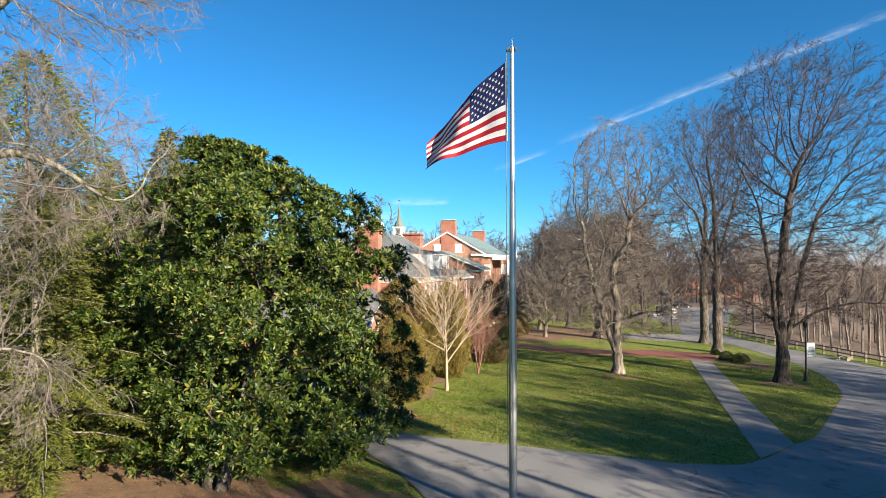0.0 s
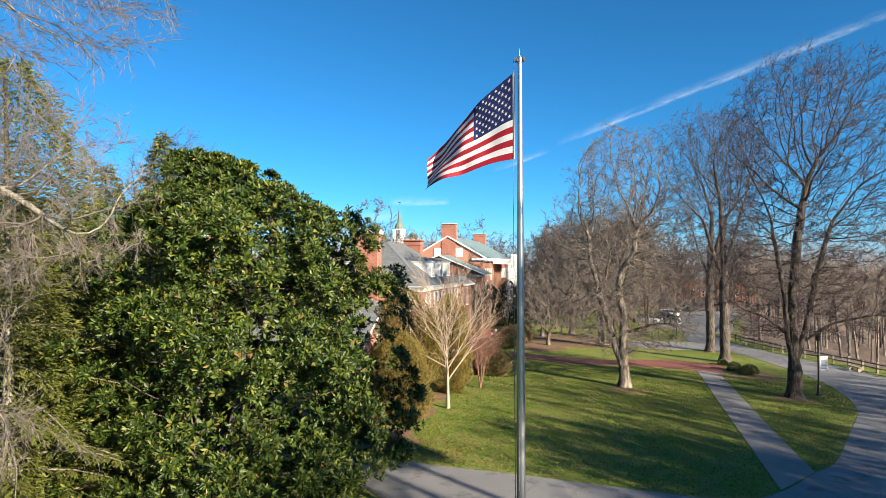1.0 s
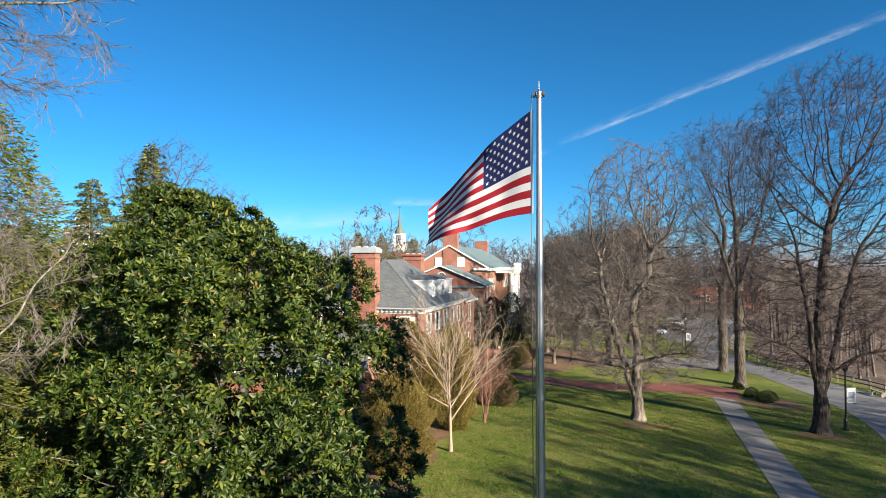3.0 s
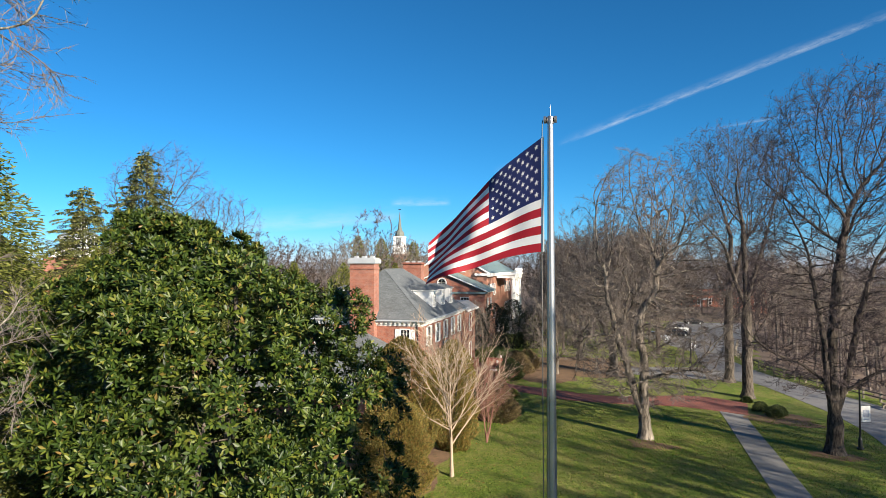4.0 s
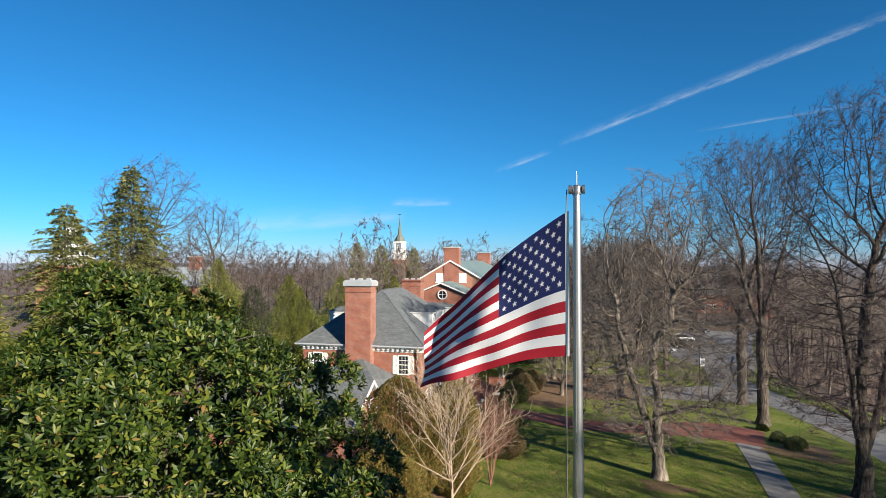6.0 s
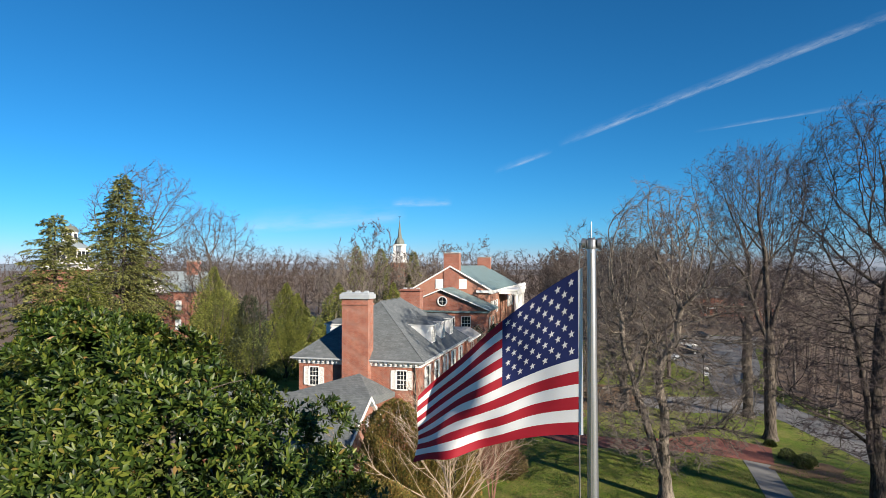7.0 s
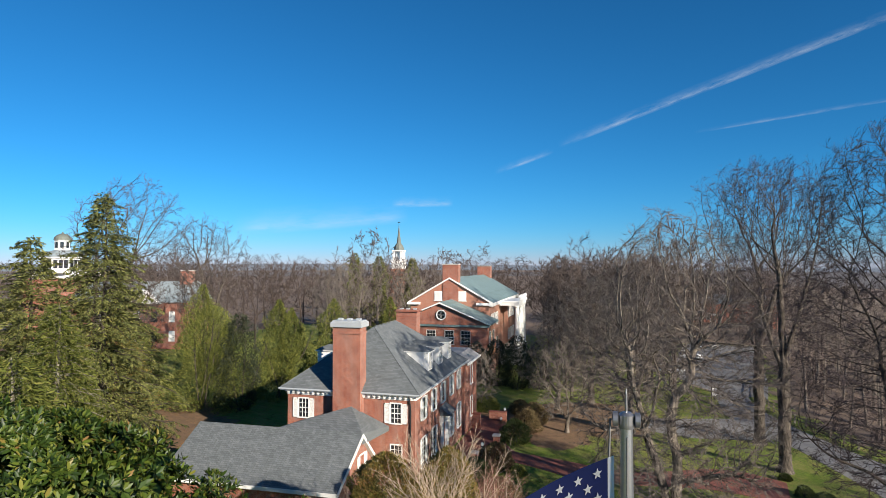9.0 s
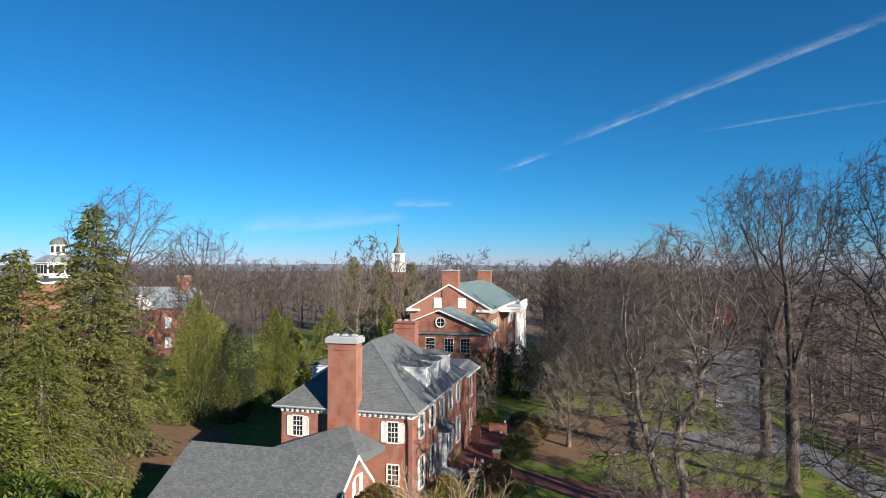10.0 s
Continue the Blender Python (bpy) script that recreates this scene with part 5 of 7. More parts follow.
part("pediment", prism([(WX0, WY + 0.1, 7.75), (WX1, WY + 0.1, 7.75), (wm, WY + 0.1, 11.0), (WX0, WY + 0.4, 7.75), (WX1, WY + 0.4, 7.75), (wm, WY + 0.4, 11.0)], [(0, 1, 2), (5, 4, 3)]), BRICK, big, "brick pediment with a round window")
part("entablature", boxes((WX0 - 0.3, WX1 + 0.3, WY - 0.3, WY + 0.3, 7.45, 7.73)), COPPER, big)
part("wing_roof", prism([(WX0 - 0.5, WY - 0.3, 7.95), (WX1 + 0.5, WY - 0.3, 7.95), (WX1 + 0.5, BY0, 7.95), (WX0 - 0.5, BY0, 7.95), (wm, WY - 0.3, 11.3), (wm, BY0, 11.3), (WX0 - 0.5, WY - 0.3, 7.75), (WX1 + 0.5, WY - 0.3, 7.75), (WX1 + 0.5, BY0, 7.75), (WX0 - 0.5, BY0, 7.75), (wm, WY - 0.3, 11.1), (wm, BY0, 11.1)],
     [(1, 2, 5, 4), (3, 0, 4, 5), (7, 10, 11, 8), (6, 9, 11, 10), (0, 6, 10, 4), (1, 4, 10, 7), (1, 7, 8, 2), (0, 3, 9, 6)]), COPPER, big, "green metal wing roof")
for s in (-1, 1):
    xe = WX0 - 0.5 if s < 0 else WX1 + 0.5
    part("raking_board", prism([(wm, WY - 0.42, 11.26), (xe, WY - 0.42, 7.93), (xe, WY - 0.42, 7.74), (wm, WY - 0.42, 11.05), (wm, WY - 0.31, 11.26), (xe, WY - 0.31, 7.93), (xe, WY - 0.31, 7.74), (wm, WY - 0.31, 11.05)], [(0, 1, 2, 3), (7, 6, 5, 4), (0, 4, 5, 1), (3, 2, 6, 7), (1, 5, 6, 2)]), WHITE, big)
ring = Geo()
th = np.linspace(0, 2 * np.pi, 33)
tubes(ring, np.stack([0.74 * np.cos(th), 0.74 * np.sin(th), np.zeros(33)], -1)[None], np.full((1, 33), 0.11), 8)
rw = part("round_window", ring, WHITE, big, "round white-framed window")
rw.matrix_basis = pose(wm + 0.2, WY + 0.0, 9.25, 90, 0, 0)
part("glass", lathe([(0.64, -0.06), (0.64, -0.02)], 28), GLASS, rw)
part("cross_bar", boxes((-0.03, 0.03, -0.63, 0.63, 0.0, 0.05), (-0.63, 0.63, -0.03, 0.03, 0.0, 0.045)), WHITE, rw)
PX0, PX1, PY0, PY1 = -20.2, -16.9, 121.0, 131.0
part("portico_floor", boxes((PX0, PX1 + 0.4, PY0 - 0.4, PY1 + 0.4, -1.6, 1.9)), STONE, big)
part("portico_roof", boxes((PX0, PX1 + 0.3, PY0 - 0.3, PY1 + 0.3, 9.7, 10.3), (PX0, PX1 + 0.5, PY0 - 0.5, PY1 + 0.5, 10.3, 10.55)), WHITE, big, "white portico entablature")
for y in np.linspace(PY0 + 0.2, PY1 - 0.2, 4):
    c = part("column", lathe([(0.55, 1.9), (0.55, 2.1), (0.45, 2.2), (0.45, 5.5), (0.36, 9.3), (0.5, 9.5), (0.5, 9.7)], 18), WHITE, big, "tall white column")
    c.matrix_basis = pose(PX1 - 0.2, float(y), 0)
for y in np.linspace(PY0, PY1, 7):
    part("urn", lathe([(0.12, 10.55), (0.2, 10.7), (0.08, 10.9), (0.22, 11.2), (0.05, 11.65)], 10), WHITE, big).matrix_basis = pose(PX1 + 0.3, float(y), 0)


# ---------------------------------------------------------------- trees and shrubs
def tree(name, geo, x, y, mats, label, category="tree", turn=0.0, names=("trunk", "crown"), group="", sink=0.08):
    e = thing(name, label, category, on(x, y, -sink), turn, group)
    for g, m, nm in zip(geo, mats, names):
        link(nm, g.mesh(nm, True), m, e)
    return e


# southern magnolia: dense crown of rosettes of large glossy leaves
def magnolia(seed, height, radius):
    rng = np.random.default_rng(seed)
    wood, leaf = Geo(), Geo()
    P = run(rng, np.array([[0, 0, 0], [0.85, -3.7, 0], [0.25, -3.6, 0]], float), np.array([[0, 0, 1.0], [0.1, 0.35, 1], [-0.15, 0.4, 1]]), np.array([height * 0.93, height * 0.7, height * 0.6]), 9, 0.04, 0.08)
    R = taper(np.array([0.3, 0.2, 0.17]), 9, 0.12)
    R[:, 0] *= 1.4
    tubes(wood, P, R, 10)
    s, d, L, r = spawn(rng, P, R, np.array([1.0, 0.8, 0.8]) * radius, 26, 0.1, 0.97, 68, 0.62, 0.4)
    B = run(rng, s, d, L, 6, 0.1, 0.02)
    tubes(wood, B, taper(np.maximum(r, 0.03), 6, 0.3), 6)

    # crown: half width and middle at each height
    zz = [0.2, 0.8, 3.4, 6.6, 8.4, 9.7, 10.9, 11.9, 12.7, 13.3]
    ww = [2.6, 4.9, 6.1, 5.8, 5.2, 4.6, 3.6, 2.3, 1.1, 0.35]
    mm = [-0.2, 0.0, 0.2, 0.1, -0.2, -0.5, -0.6, -0.9, -2.4, -2.8]

    def wide(z):
        return np.interp(z, zz, ww)

    def mid(z):
        return np.interp(z, zz, mm)
    # boughs: clumps that bulge from the crown, with dark gaps between
    nb = 380
    bz = 0.45 + 12.4 * rng.uniform(0, 1, nb) ** 1.0
    ba = np.arange(nb) * 2.39996 + rng.normal(0, 0.25, nb)
    skew = 1 + 0.07 * np.sin(2 * ba + 1.0) + 0.05 * np.sin(5 * ba + bz)
    bs = rng.uniform(0.42, 1.08, nb) * np.interp(bz, [0, 10.8, 13.2], [1.1, 0.95, 0.5])
    br = np.maximum(wide(bz) * skew * rng.uniform(0.6, 1.08, nb) - 0.35 * bs, 0.05)
    bc = np.c_[br * np.cos(ba) + mid(bz), br * np.sin(ba) + 0.03 * bz, bz]
    bc[-4:] = [(4.9, -1.6, 6.4), (4.7, -1.0, 7.4), (-2.9, 0.5, 12.9), (-2.3, 0.5, 12.5)]
    outv = unit(np.c_[np.cos(ba), np.sin(ba), 0.25 + 0.12 * np.clip(bz - 7, 0, 5)])
    n = 35
    k = np.repeat(np.arange(nb), n)
    dv = unit(rng.normal(0, 1, (len(k), 3)) + outv[k] * 1.1 + [0, 0, 0.35])
    rc = bc[k] + dv * bs[k][:, None] * rng.uniform(0.5, 0.95, (len(k), 1)) * [1, 1, 0.72]
    ax = unit(dv + outv[k] * 0.4 + [0, 0, 0.5] + rng.normal(0, 0.2, dv.shape))
    # inner fill
    m = 3800
    iz = rng.uniform(0.9, 11.9, m)
    ia = rng.uniform(0, 2 * np.pi, m)
    ir = wide(iz) * np.sqrt(rng.uniform(0.12, 0.68, m)) * 0.9
    rc = np.concatenate([rc, np.c_[ir * np.cos(ia) + mid(iz), ir * np.sin(ia) + 0.03 * iz, iz]])
    ax = np.concatenate([ax, unit(np.c_[np.cos(ia), np.sin(ia), np.full(m, 0.6)] + rng.normal(0, 0.3, (m, 3)))])
    per = 8
    q = np.repeat(np.arange(len(rc)), per)
    j = np.tile(np.arange(per), len(rc))
    u = unit(np.cross(ax, [0.31, 0.2, 0.9]))
    v = np.cross(ax, u)
    th = j * 2.4 + rng.uniform(0, 6, len(rc))[q]
    open_ = np.interp(j, [0, per - 1], [0.55, 1.35]) + rng.normal(0, 0.12, len(q))
    dirs = ax[q] * np.cos(open_)[:, None] + (u[q] * np.cos(th)[:, None] + v[q] * np.sin(th)[:, None]) * np.sin(open_)[:, None]
    dirs[:, 2] -= 0.06
    ln = rng.uniform(0.14, 0.235, len(q)) * np.where(q < len(bc) * n, 1.0, 1.2)
    near = q < len(bc) * n
    nm = ax[q] + rng.normal(0, 0.15, dirs.shape)
    for sel, six in ((near, True), (~near, False)):
        blades(leaf, (rc[q] + dirs * 0.03)[sel], dirs[sel], nm[sel], ln[sel], ln[sel] * (0.35 if six else 0.42), 0.16, six=six)
    return wood, leaf


tree("magnolia_tree", magnolia(3, 12.6, 5.8), -13.2, 21.8, (BARK, MAGNOLIA), "large dense evergreen magnolia with glossy dark green leaves", "tree", 0, ("trunk", "crown"))

# near conifers at the edge of the drive
hem = "yellow-green hemlock with drooping sprays"
for sd, x, y, h, r, wh, tu in ((11, -25.6, 22.5, 17.6, 7.0, 44, 70), (12, -19.2, 17.2, 11.0, 4.6, 36, 80), (16, -21.5, 26.0, 12.0, 4.8, 32, 60), (13, -28.0, 33.0, 12.0, 5.2, 32, 70), (14, -36.5, 43.0, 13.5, 5.5, 32, 150), (15, -44.0, 50.0, 13.0, 5.5, 30, 120), (17, -33.0, 31.0, 12.5, 5.5, 30, 60), (18, -45.0, 40.0, 13.0, 6.0, 30, 120)):
    size = 0.14 if sd in (11, 16) else 0.17 if sd in (13, 17) else 0.17
    if sd == 12:
        geo = conifer(sd, h, r * 1.05, 0.26, 15, 8, 620, 0.15, 0.16, 0.07, 0.55, 0.36, 16000, 0.04, 0.72, 90, 0.7, 1.3)
        tree("hemlock_tree", geo, x, y, (BARK_LICHEN, HEMLOCK), "green hemlock with flat layered boughs beside the magnolia", "tree", sd * 40, ("trunk", "crown"))
        continue
    tree("hemlock_tree", conifer(sd, h, r, 0.2 + h * 0.008, wh, 7, tu, size, 0.34, 0.07, 0.6, 0.62, 44000 if sd == 11 else 15000 if sd in (13, 16, 17) else 15000, 0.1, 0.94 if sd in (11, 13, 16, 17) else 0.7, 150, 0.62, 1.7 if sd == 11 else 1.8), x, y, (BARK_DARK if sd == 11 else BARK_LICHEN, HEMLOCK), ("tall " if h > 15 else "") + hem, "tree", sd * 40, ("trunk", "crown"))
tree("spruce_tree", conifer(21, 22.2, 7.6, 0.34, 46, 7, 230, 0.28, 0.25, 0.08, 0.68, 0.55, 9000), -44.2, 54.5, (BARK_DARK, SPRUCE), "tall dark green spruce with layered branches", "tree", 0, ("trunk", "crown"))
tree("spruce_tree", conifer(22, 18.2, 7.6, 0.3, 38, 7, 230, 0.28, 0.25, 0.08, 0.68, 0.55, 8000), -47.0, 50.5, (BARK_DARK, SPRUCE), "dark green spruce with layered branches", "tree", 50, ("trunk", "crown"))


def cone(h):
    return np.interp(h, [0, 0.05, 0.2, 0.5, 0.8, 1.0], [0.75, 0.95, 1.0, 0.72, 0.36, 0.03])


def egg(h):
    return np.interp(h, [0, 0.1, 0.35, 0.6, 0.85, 0.96, 1.0], [0.6, 0.85, 1.0, 0.93, 0.62, 0.3, 0.05])


def dome(h):
    return np.interp(h, [0, 0.2, 0.5, 0.8, 1.0], [0.85, 1.0, 0.92, 0.62, 0.1])


def shrub(name, seed, x, y, height, radius, count, size, material, shape, label, category, upward=0.8, lump=0.35, lumps=40):
    e = thing(name, label, category, on(x, y, -0.05))
    link("foliage", bushy(seed, height, radius, count, size, shape, lumps, lump, upward).mesh("foliage"), material, e)
    r = np.random.default_rng(seed)
    for k in range(3):
        g = Geo()
        tubes(g, run(r, r.normal(0, 0.08 * radius, (1, 3)) * [1, 1, 0], np.c_[r.normal(0, 0.25, (1, 2)), np.ones(1)], np.full(1, height * 0.75), 5, 0.06, 0.05), taper(np.full(1, 0.04 + 0.014 * radius), 5, 0.3), 6)
        link("stem", g.mesh("stem"), BARK_DARK, e)
    return e


shrub("arborvitae", 31, -11.3, 33.9, 5.2, 2.2, 34000, 0.125, ARBOR, egg, "dense yellow-green arborvitae beside the lawn", "shrub", 1.2, 0.4, 60)
shrub("arborvitae", 32, -12.9, 39.8, 7.4, 2.7, 42000, 0.15, ARBOR, egg, "tall bronze-green arborvitae near the house", "shrub", 1.3, 0.45, 70)
shrub("arborvitae", 33, -10.6, 43.2, 7.0, 2.1, 28000, 0.15, ARBOR, egg, "tall bronze-green arborvitae near the house", "shrub", 1.3, 0.45, 60)
for sd, x, y, h, r in ((34, -46.5, 71.5, 14.2, 6.0), (35, -41.5, 79.5, 12.4, 4.8), (36, -37.0, 86.0, 12.4, 5.3), (37, -54.5, 84.0, 11.0, 5.0), (38, -53.0, 66.0, 11.0, 4.4), (39, -31.5, 93.0, 12.6, 5.0), (40, -60, 76.0, 9.0, 5.0), (46, -46.5, 92.0, 10.5, 4.6)):
    shrub("cedar_tree", sd, x, y, h, r, 19000, 0.25, ARBOR if sd == 38 else CEDAR, egg if sd == 37 else cone, "broad yellow-green cedar behind the house", "tree", 0.7, 0.8, 90)

shrub("evergreen_holly", 188, -42.6, 72.6, 11.0, 3.2, 9000, 0.26, HOLLY, egg, "dark glossy evergreen beside a broad cedar", "tree", 0.6, 0.55, 60)
for sd, x, y, h in ((131, -65.5, 160.5, 20.5), (132, -59.5, 163.0, 20.0), (133, -53.0, 172.0, 19.5)):
    shrub("pine_tree", sd, x, y, h, 3.6, 5000, 0.7, SPRUCE, egg, "dark green pine among the far bare woods", "tree", 0.6, 0.6, 40)

# young maple on the lawn
young = bare_tree(41, [(0, 0, 0, 0.0, 0, 1, 6.2, 0.11)], (19, 8, 5, 3), (44, 28, 30, 34), (0.85, 0.5, 0.48, 0.45), (0.02, 0.05, 0.05, 0.04, 0.02), (0.02, 0.05, 0.07, 0.09, 0.1), 0.26, 0, 0.0062, 1.25)
tree("young_tree", young, -9.35, 38.05, (TWIG_YOUNG, TWIG_YOUNG), "young bare tree with smooth pale tan branches", "tree")

# mature bare trees of the lawn and the road
tree("bare_tree", grown_tree(51, [[(0, 0, 0), (0, 0, 1.4), (-0.08, 0, 3.6), (0.03, 0, 5.6), (-0.38, 0, 7.2), (-0.18, 0.1, 9.2), (-0.3, 0.1, 10.6)], [(0.0, 0, 1.5), (-0.6, 0.1, 2.9), (-1.05, 0.15, 4.8), (-1.8, 0.2, 7.0), (-1.9, 0.2, 8.0), (-2.5, 0.2, 9.8), (-2.7, 0.1, 11.8)], [(-1.8, 0.2, 7.0), (-1.35, 0, 8.6), (-1.0, -0.1, 10.6)],
     [(-1.8, 0.2, 7.2), (-2.9, -0.2, 7.4), (-4.1, -0.5, 7.1), (-5.0, -0.7, 7.6)], [(-0.18, 0.1, 9.2), (0.75, 0, 10.4), (0.95, 0, 12.2)], [(-0.06, 0, 4.4), (0.8, -0.4, 4.5), (2.0, -0.8, 5.1), (3.2, -1.0, 5.2)]],
     [2.9, 4.2, 6.5, 9, 13, 16.5, 19.0, 20.6], [3.2, 5.2, 5.9, 5.6, 5.1, 4.5, 3.4, 1.4], 0.42, 0.0145, (3, 0.65, 6, 0.34), 0.007, bend=0.0, count=5400, step=0.36, reach=3.5, kill=0.55, jitter=0.42, lift=0.08, flee=0.2), 1.8, 50.4, (BARK_GNARL, TWIG_LAWN), "old bare tree with a forked gnarled trunk and pale bark", "tree")
tree("bare_tree", grown_tree(52, [[(0, 0, 0), (0, 0, 3.0), (-0.1, 0.1, 6.5), (0.25, 0.2, 10.5), (0.8, 0.3, 14.5)], [(0, 0, 2.6), (0.85, 0.1, 5.2), (1.5, 0.2, 9.0), (2.6, 0.0, 13.0)], [(0, 0, 2.2), (-0.55, -0.4, 4.6), (-0.9, -0.8, 8.6), (-1.6, -1.0, 12.5)], [(0.5, 0, 4.2), (2.2, -0.5, 5.6), (4.6, -1.2, 6.4), (6.6, -1.4, 6.2)], [(-0.2, 0, 4.6), (-2.0, -0.8, 6.0), (-4.2, -1.0, 6.9), (-5.6, -1.2, 8.2)]],
     [4.5, 7, 12, 18, 21.5, 24.2, 25.6], [4.6, 6.4, 6.8, 6.9, 6.4, 5.2, 2.8], 0.50, 0.009, (3, 0.7, 8, 0.3), 0.0075, bend=0.12, shift=(1.3, 0.2), count=7600, step=0.40, reach=3.5, kill=0.58, jitter=0.36, lift=0.14, flee=0.16), 13.85, 50.8, (BARK_DARK, TWIG_DARK), "tall bare tree with several dark upright limbs", "tree")
twin_label = "tall straight bare tree with a grey trunk beside the road"
for sd, x, y, h, sx in ((53, 12.95, 78.9, 28.6, 1.5), (54, 12.75, 69.6, 26.8, -1.6)):
    tree("bare_tree", grown_tree(sd, [[(0, 0, 0), (0.05, 0, 5), (0, 0.1, 11), (0.1 + sx * 0.2, 0, 16)], [(0, 0, 8.5), (-0.9, 0.3, 11.5), (-1.9, 0.3, 15)], [(0, 0, 9.6), (0.8, -0.4, 12.5), (1.7, -0.5, 16)], [(0, 0, 7.2), (1.8, -0.8, 8.2), (4.4, -1.2, 8.4)]],
         [7, 10, 15, 20, 24, h - 1, h], [2.2, 3.0, 4.2, 5.3, 5.3, 4.2, 2.0], 0.5, 0.009, (3, 0.75, 7, 0.36), 0.008, bend=0.14, shift=(sx, 0), count=5200, step=0.5, reach=4, kill=0.75, jitter=0.2, lift=0.16, flee=0.2), x, y, (BARK, TWIG_DARK), twin_label, "tree", group="pair of trees by the road")
mids = [(55, 0.3, 78.6, 19, 0.50, 6.2), (56, -3.8, 92.0, 18, 0.42, 6.0), (57, -3.0, 122, 16, 0.4, 4.6), (58, -6.0, 76, 10, 0.2, 3.4), (60, 4, 104, 19, 0.4, 6.0), (65, -7.6, 86.5, 13, 0.26, 4.6), (67, -16.9, 81.4, 8.0, 0.14, 2.8)]
for sd, x, y, h, r, w in mids:
    tree("bare_tree", grown_tree(sd, [[(0, 0, 0), (0.1, 0, h * 0.14), (0.15, 0.1, h * 0.3), (-0.1, 0.2, h * 0.45)], [(0.1, 0, h * 0.13), (-0.9, 0.4, h * 0.26), (-1.6, 0.2, h * 0.4)], [(0.1, 0, h * 0.18), (1.2, -0.5, h * 0.3), (2.0, -0.3, h * 0.42)]],
         [h * 0.2, h * 0.35, h * 0.6, h * 0.82, h * 0.94, h], [w * 0.7, w, w, w * 0.75, w * 0.4, 0.4], r, 0.013, (2, 0.85, 7, 0.44), 0.011, bend=0.03, count=2200, step=0.45, reach=4, kill=0.7, jitter=0.25, lift=0.01), x, y, (BARK_PALE, TWIG_PALE), "spreading bare tree with brown twigs over leaf litter", "tree")
# bare tree at the edge of the drive, whose limbs reach in front of the hemlocks
tree("bare_tree", grown_tree(61, [[(0, 0, 0), (-0.2, 0, 3.0), (-0.3, 0.2, 6.5), (0.1, 0.1, 9.5)], [(-0.2, 0, 6.8), (0.9, 0, 8.8), (2.0, 0.1, 10.0), (2.9, 0.2, 10.1), (4.0, 0.4, 9.7), (5.6, 0.7, 8.5)], [(-0.2, 0, 4.0), (1.2, 0.1, 5.2), (2.4, 0.3, 5.7), (3.7, 0.6, 5.4), (5.2, 1.0, 4.6)], [(0.0, 0.1, 9.0), (1.0, 0.1, 11.6), (2.0, 0.2, 13.4), (3.1, 0.4, 14.2)]],
     [3.4, 5, 6.2, 7.4, 8.6, 10.0, 11.4, 12.4, 13.6, 15.0, 16.0], [2.0, 2.2, 1.0, 1.2, 2.8, 3.0, 1.9, 0.9, 2.4, 2.2, 0.8], 0.23, 0.0062, (3, 0.5, 7, 0.24), 0.0036, bend=-0.03, shift=(4.9, 0.6), count=2500, step=0.24, reach=2.5, kill=0.34, jitter=0.24, lift=0.0), -15.4, 10.4, (BARK_LICHEN, TWIG_PURPLE), "bare tree with pale lichened limbs and fine purple-grey twigs", "tree")
# trees behind the conifers
for sd, x, y, h, sx in ((62, -60, 90, 24, 0), (63, -56, 66, 26, 5.0), (64, -66, 80, 16, 0)):
    tree("bare_tree", grown_tree(sd, [[(0, 0, 0), (0.1, 0, h * 0.18), (0.1, 0.1, h * 0.4), (-0.3, 0, h * 0.6)], [(0.1, 0, h * 0.16), (1.3, 0.2, h * 0.35), (2.8, 0.2, h * 0.55)], [(0.1, 0, h * 0.2), (-1.3, 0, h * 0.4), (-2.2, 0, h * 0.55)]],
         [h * 0.35, h * 0.5, h * 0.7, h * 0.88, h], [3.0, 4.6, 6.0, 5.0, 1.2], 0.42, 0.016, (2, 1.0, 5, 0.5), 0.011, bend=0.12, shift=(sx, 0), count=2400, step=0.55, reach=4, kill=0.85, jitter=0.16, lift=0.05), x, y, (BARK, TWIG), "tall bare tree with fine brown twigs", "tree")


# woods: one mass of bare trees along the slope, another beyond the houses
def woods_tree(seed, h, w, r, low, thin, count, twigs, step=0.9, tip=0.014, top=0.08):
    """One bare woodland tree as a single mesh."""
    q = np.random.default_rng(seed).normal(0, 0.4, 2)
    wood, fine = grown_tree(seed, [[(0, 0, 0), (q[0] * 0.5, q[1] * 0.5, h * low * 0.6), (q[0], q[1], h * (low + 0.15))]], [h * low * 0.8, h * (low + 0.2), h * 0.75, h * 0.92, h], [w * 0.5, w * 0.9, w, w * (0.55 + 0.6 * top), w * top], r, tip, twigs, thin, 5, 0.15, count=count, step=step, reach=6, kill=step * 1.5, jitter=0.17, lift=0.08)
    wood.merge(fine)
    return wood


near_kinds = [woods_tree(200 + k, 17 + 1.2 * (k % 4), 2.6 + 0.35 * (k % 3), 0.15 + 0.02 * (k % 3), 0.34, 0.022, 260, (2, 1.3, 4, 0.9)) for k in range(6)]
brown_kinds = [woods_tree(220 + k, 19 + 1.0 * (k % 4), 4.0 + 0.3 * (k % 3), 0.2, 0.18, 0.026, 460, (3, 1.4, 4, 1.0)) for k in range(5)]
far_kinds = [woods_tree(230 + k, 19.0 + 1.6 * (k % 4), 5.8, 0.26, 0.2, 0.032, 230, (3, 1.0, 4, 0.65), 1.1, 0.009, 0.5) for k in range(6)]
park_kinds = [woods_tree(240 + k, 17.5 + 1.2 * k, 5.4, 0.34, 0.16, 0.016, 520, (3, 0.9, 5, 0.55), 0.8, 0.016, 0.35) for k in range(3)]
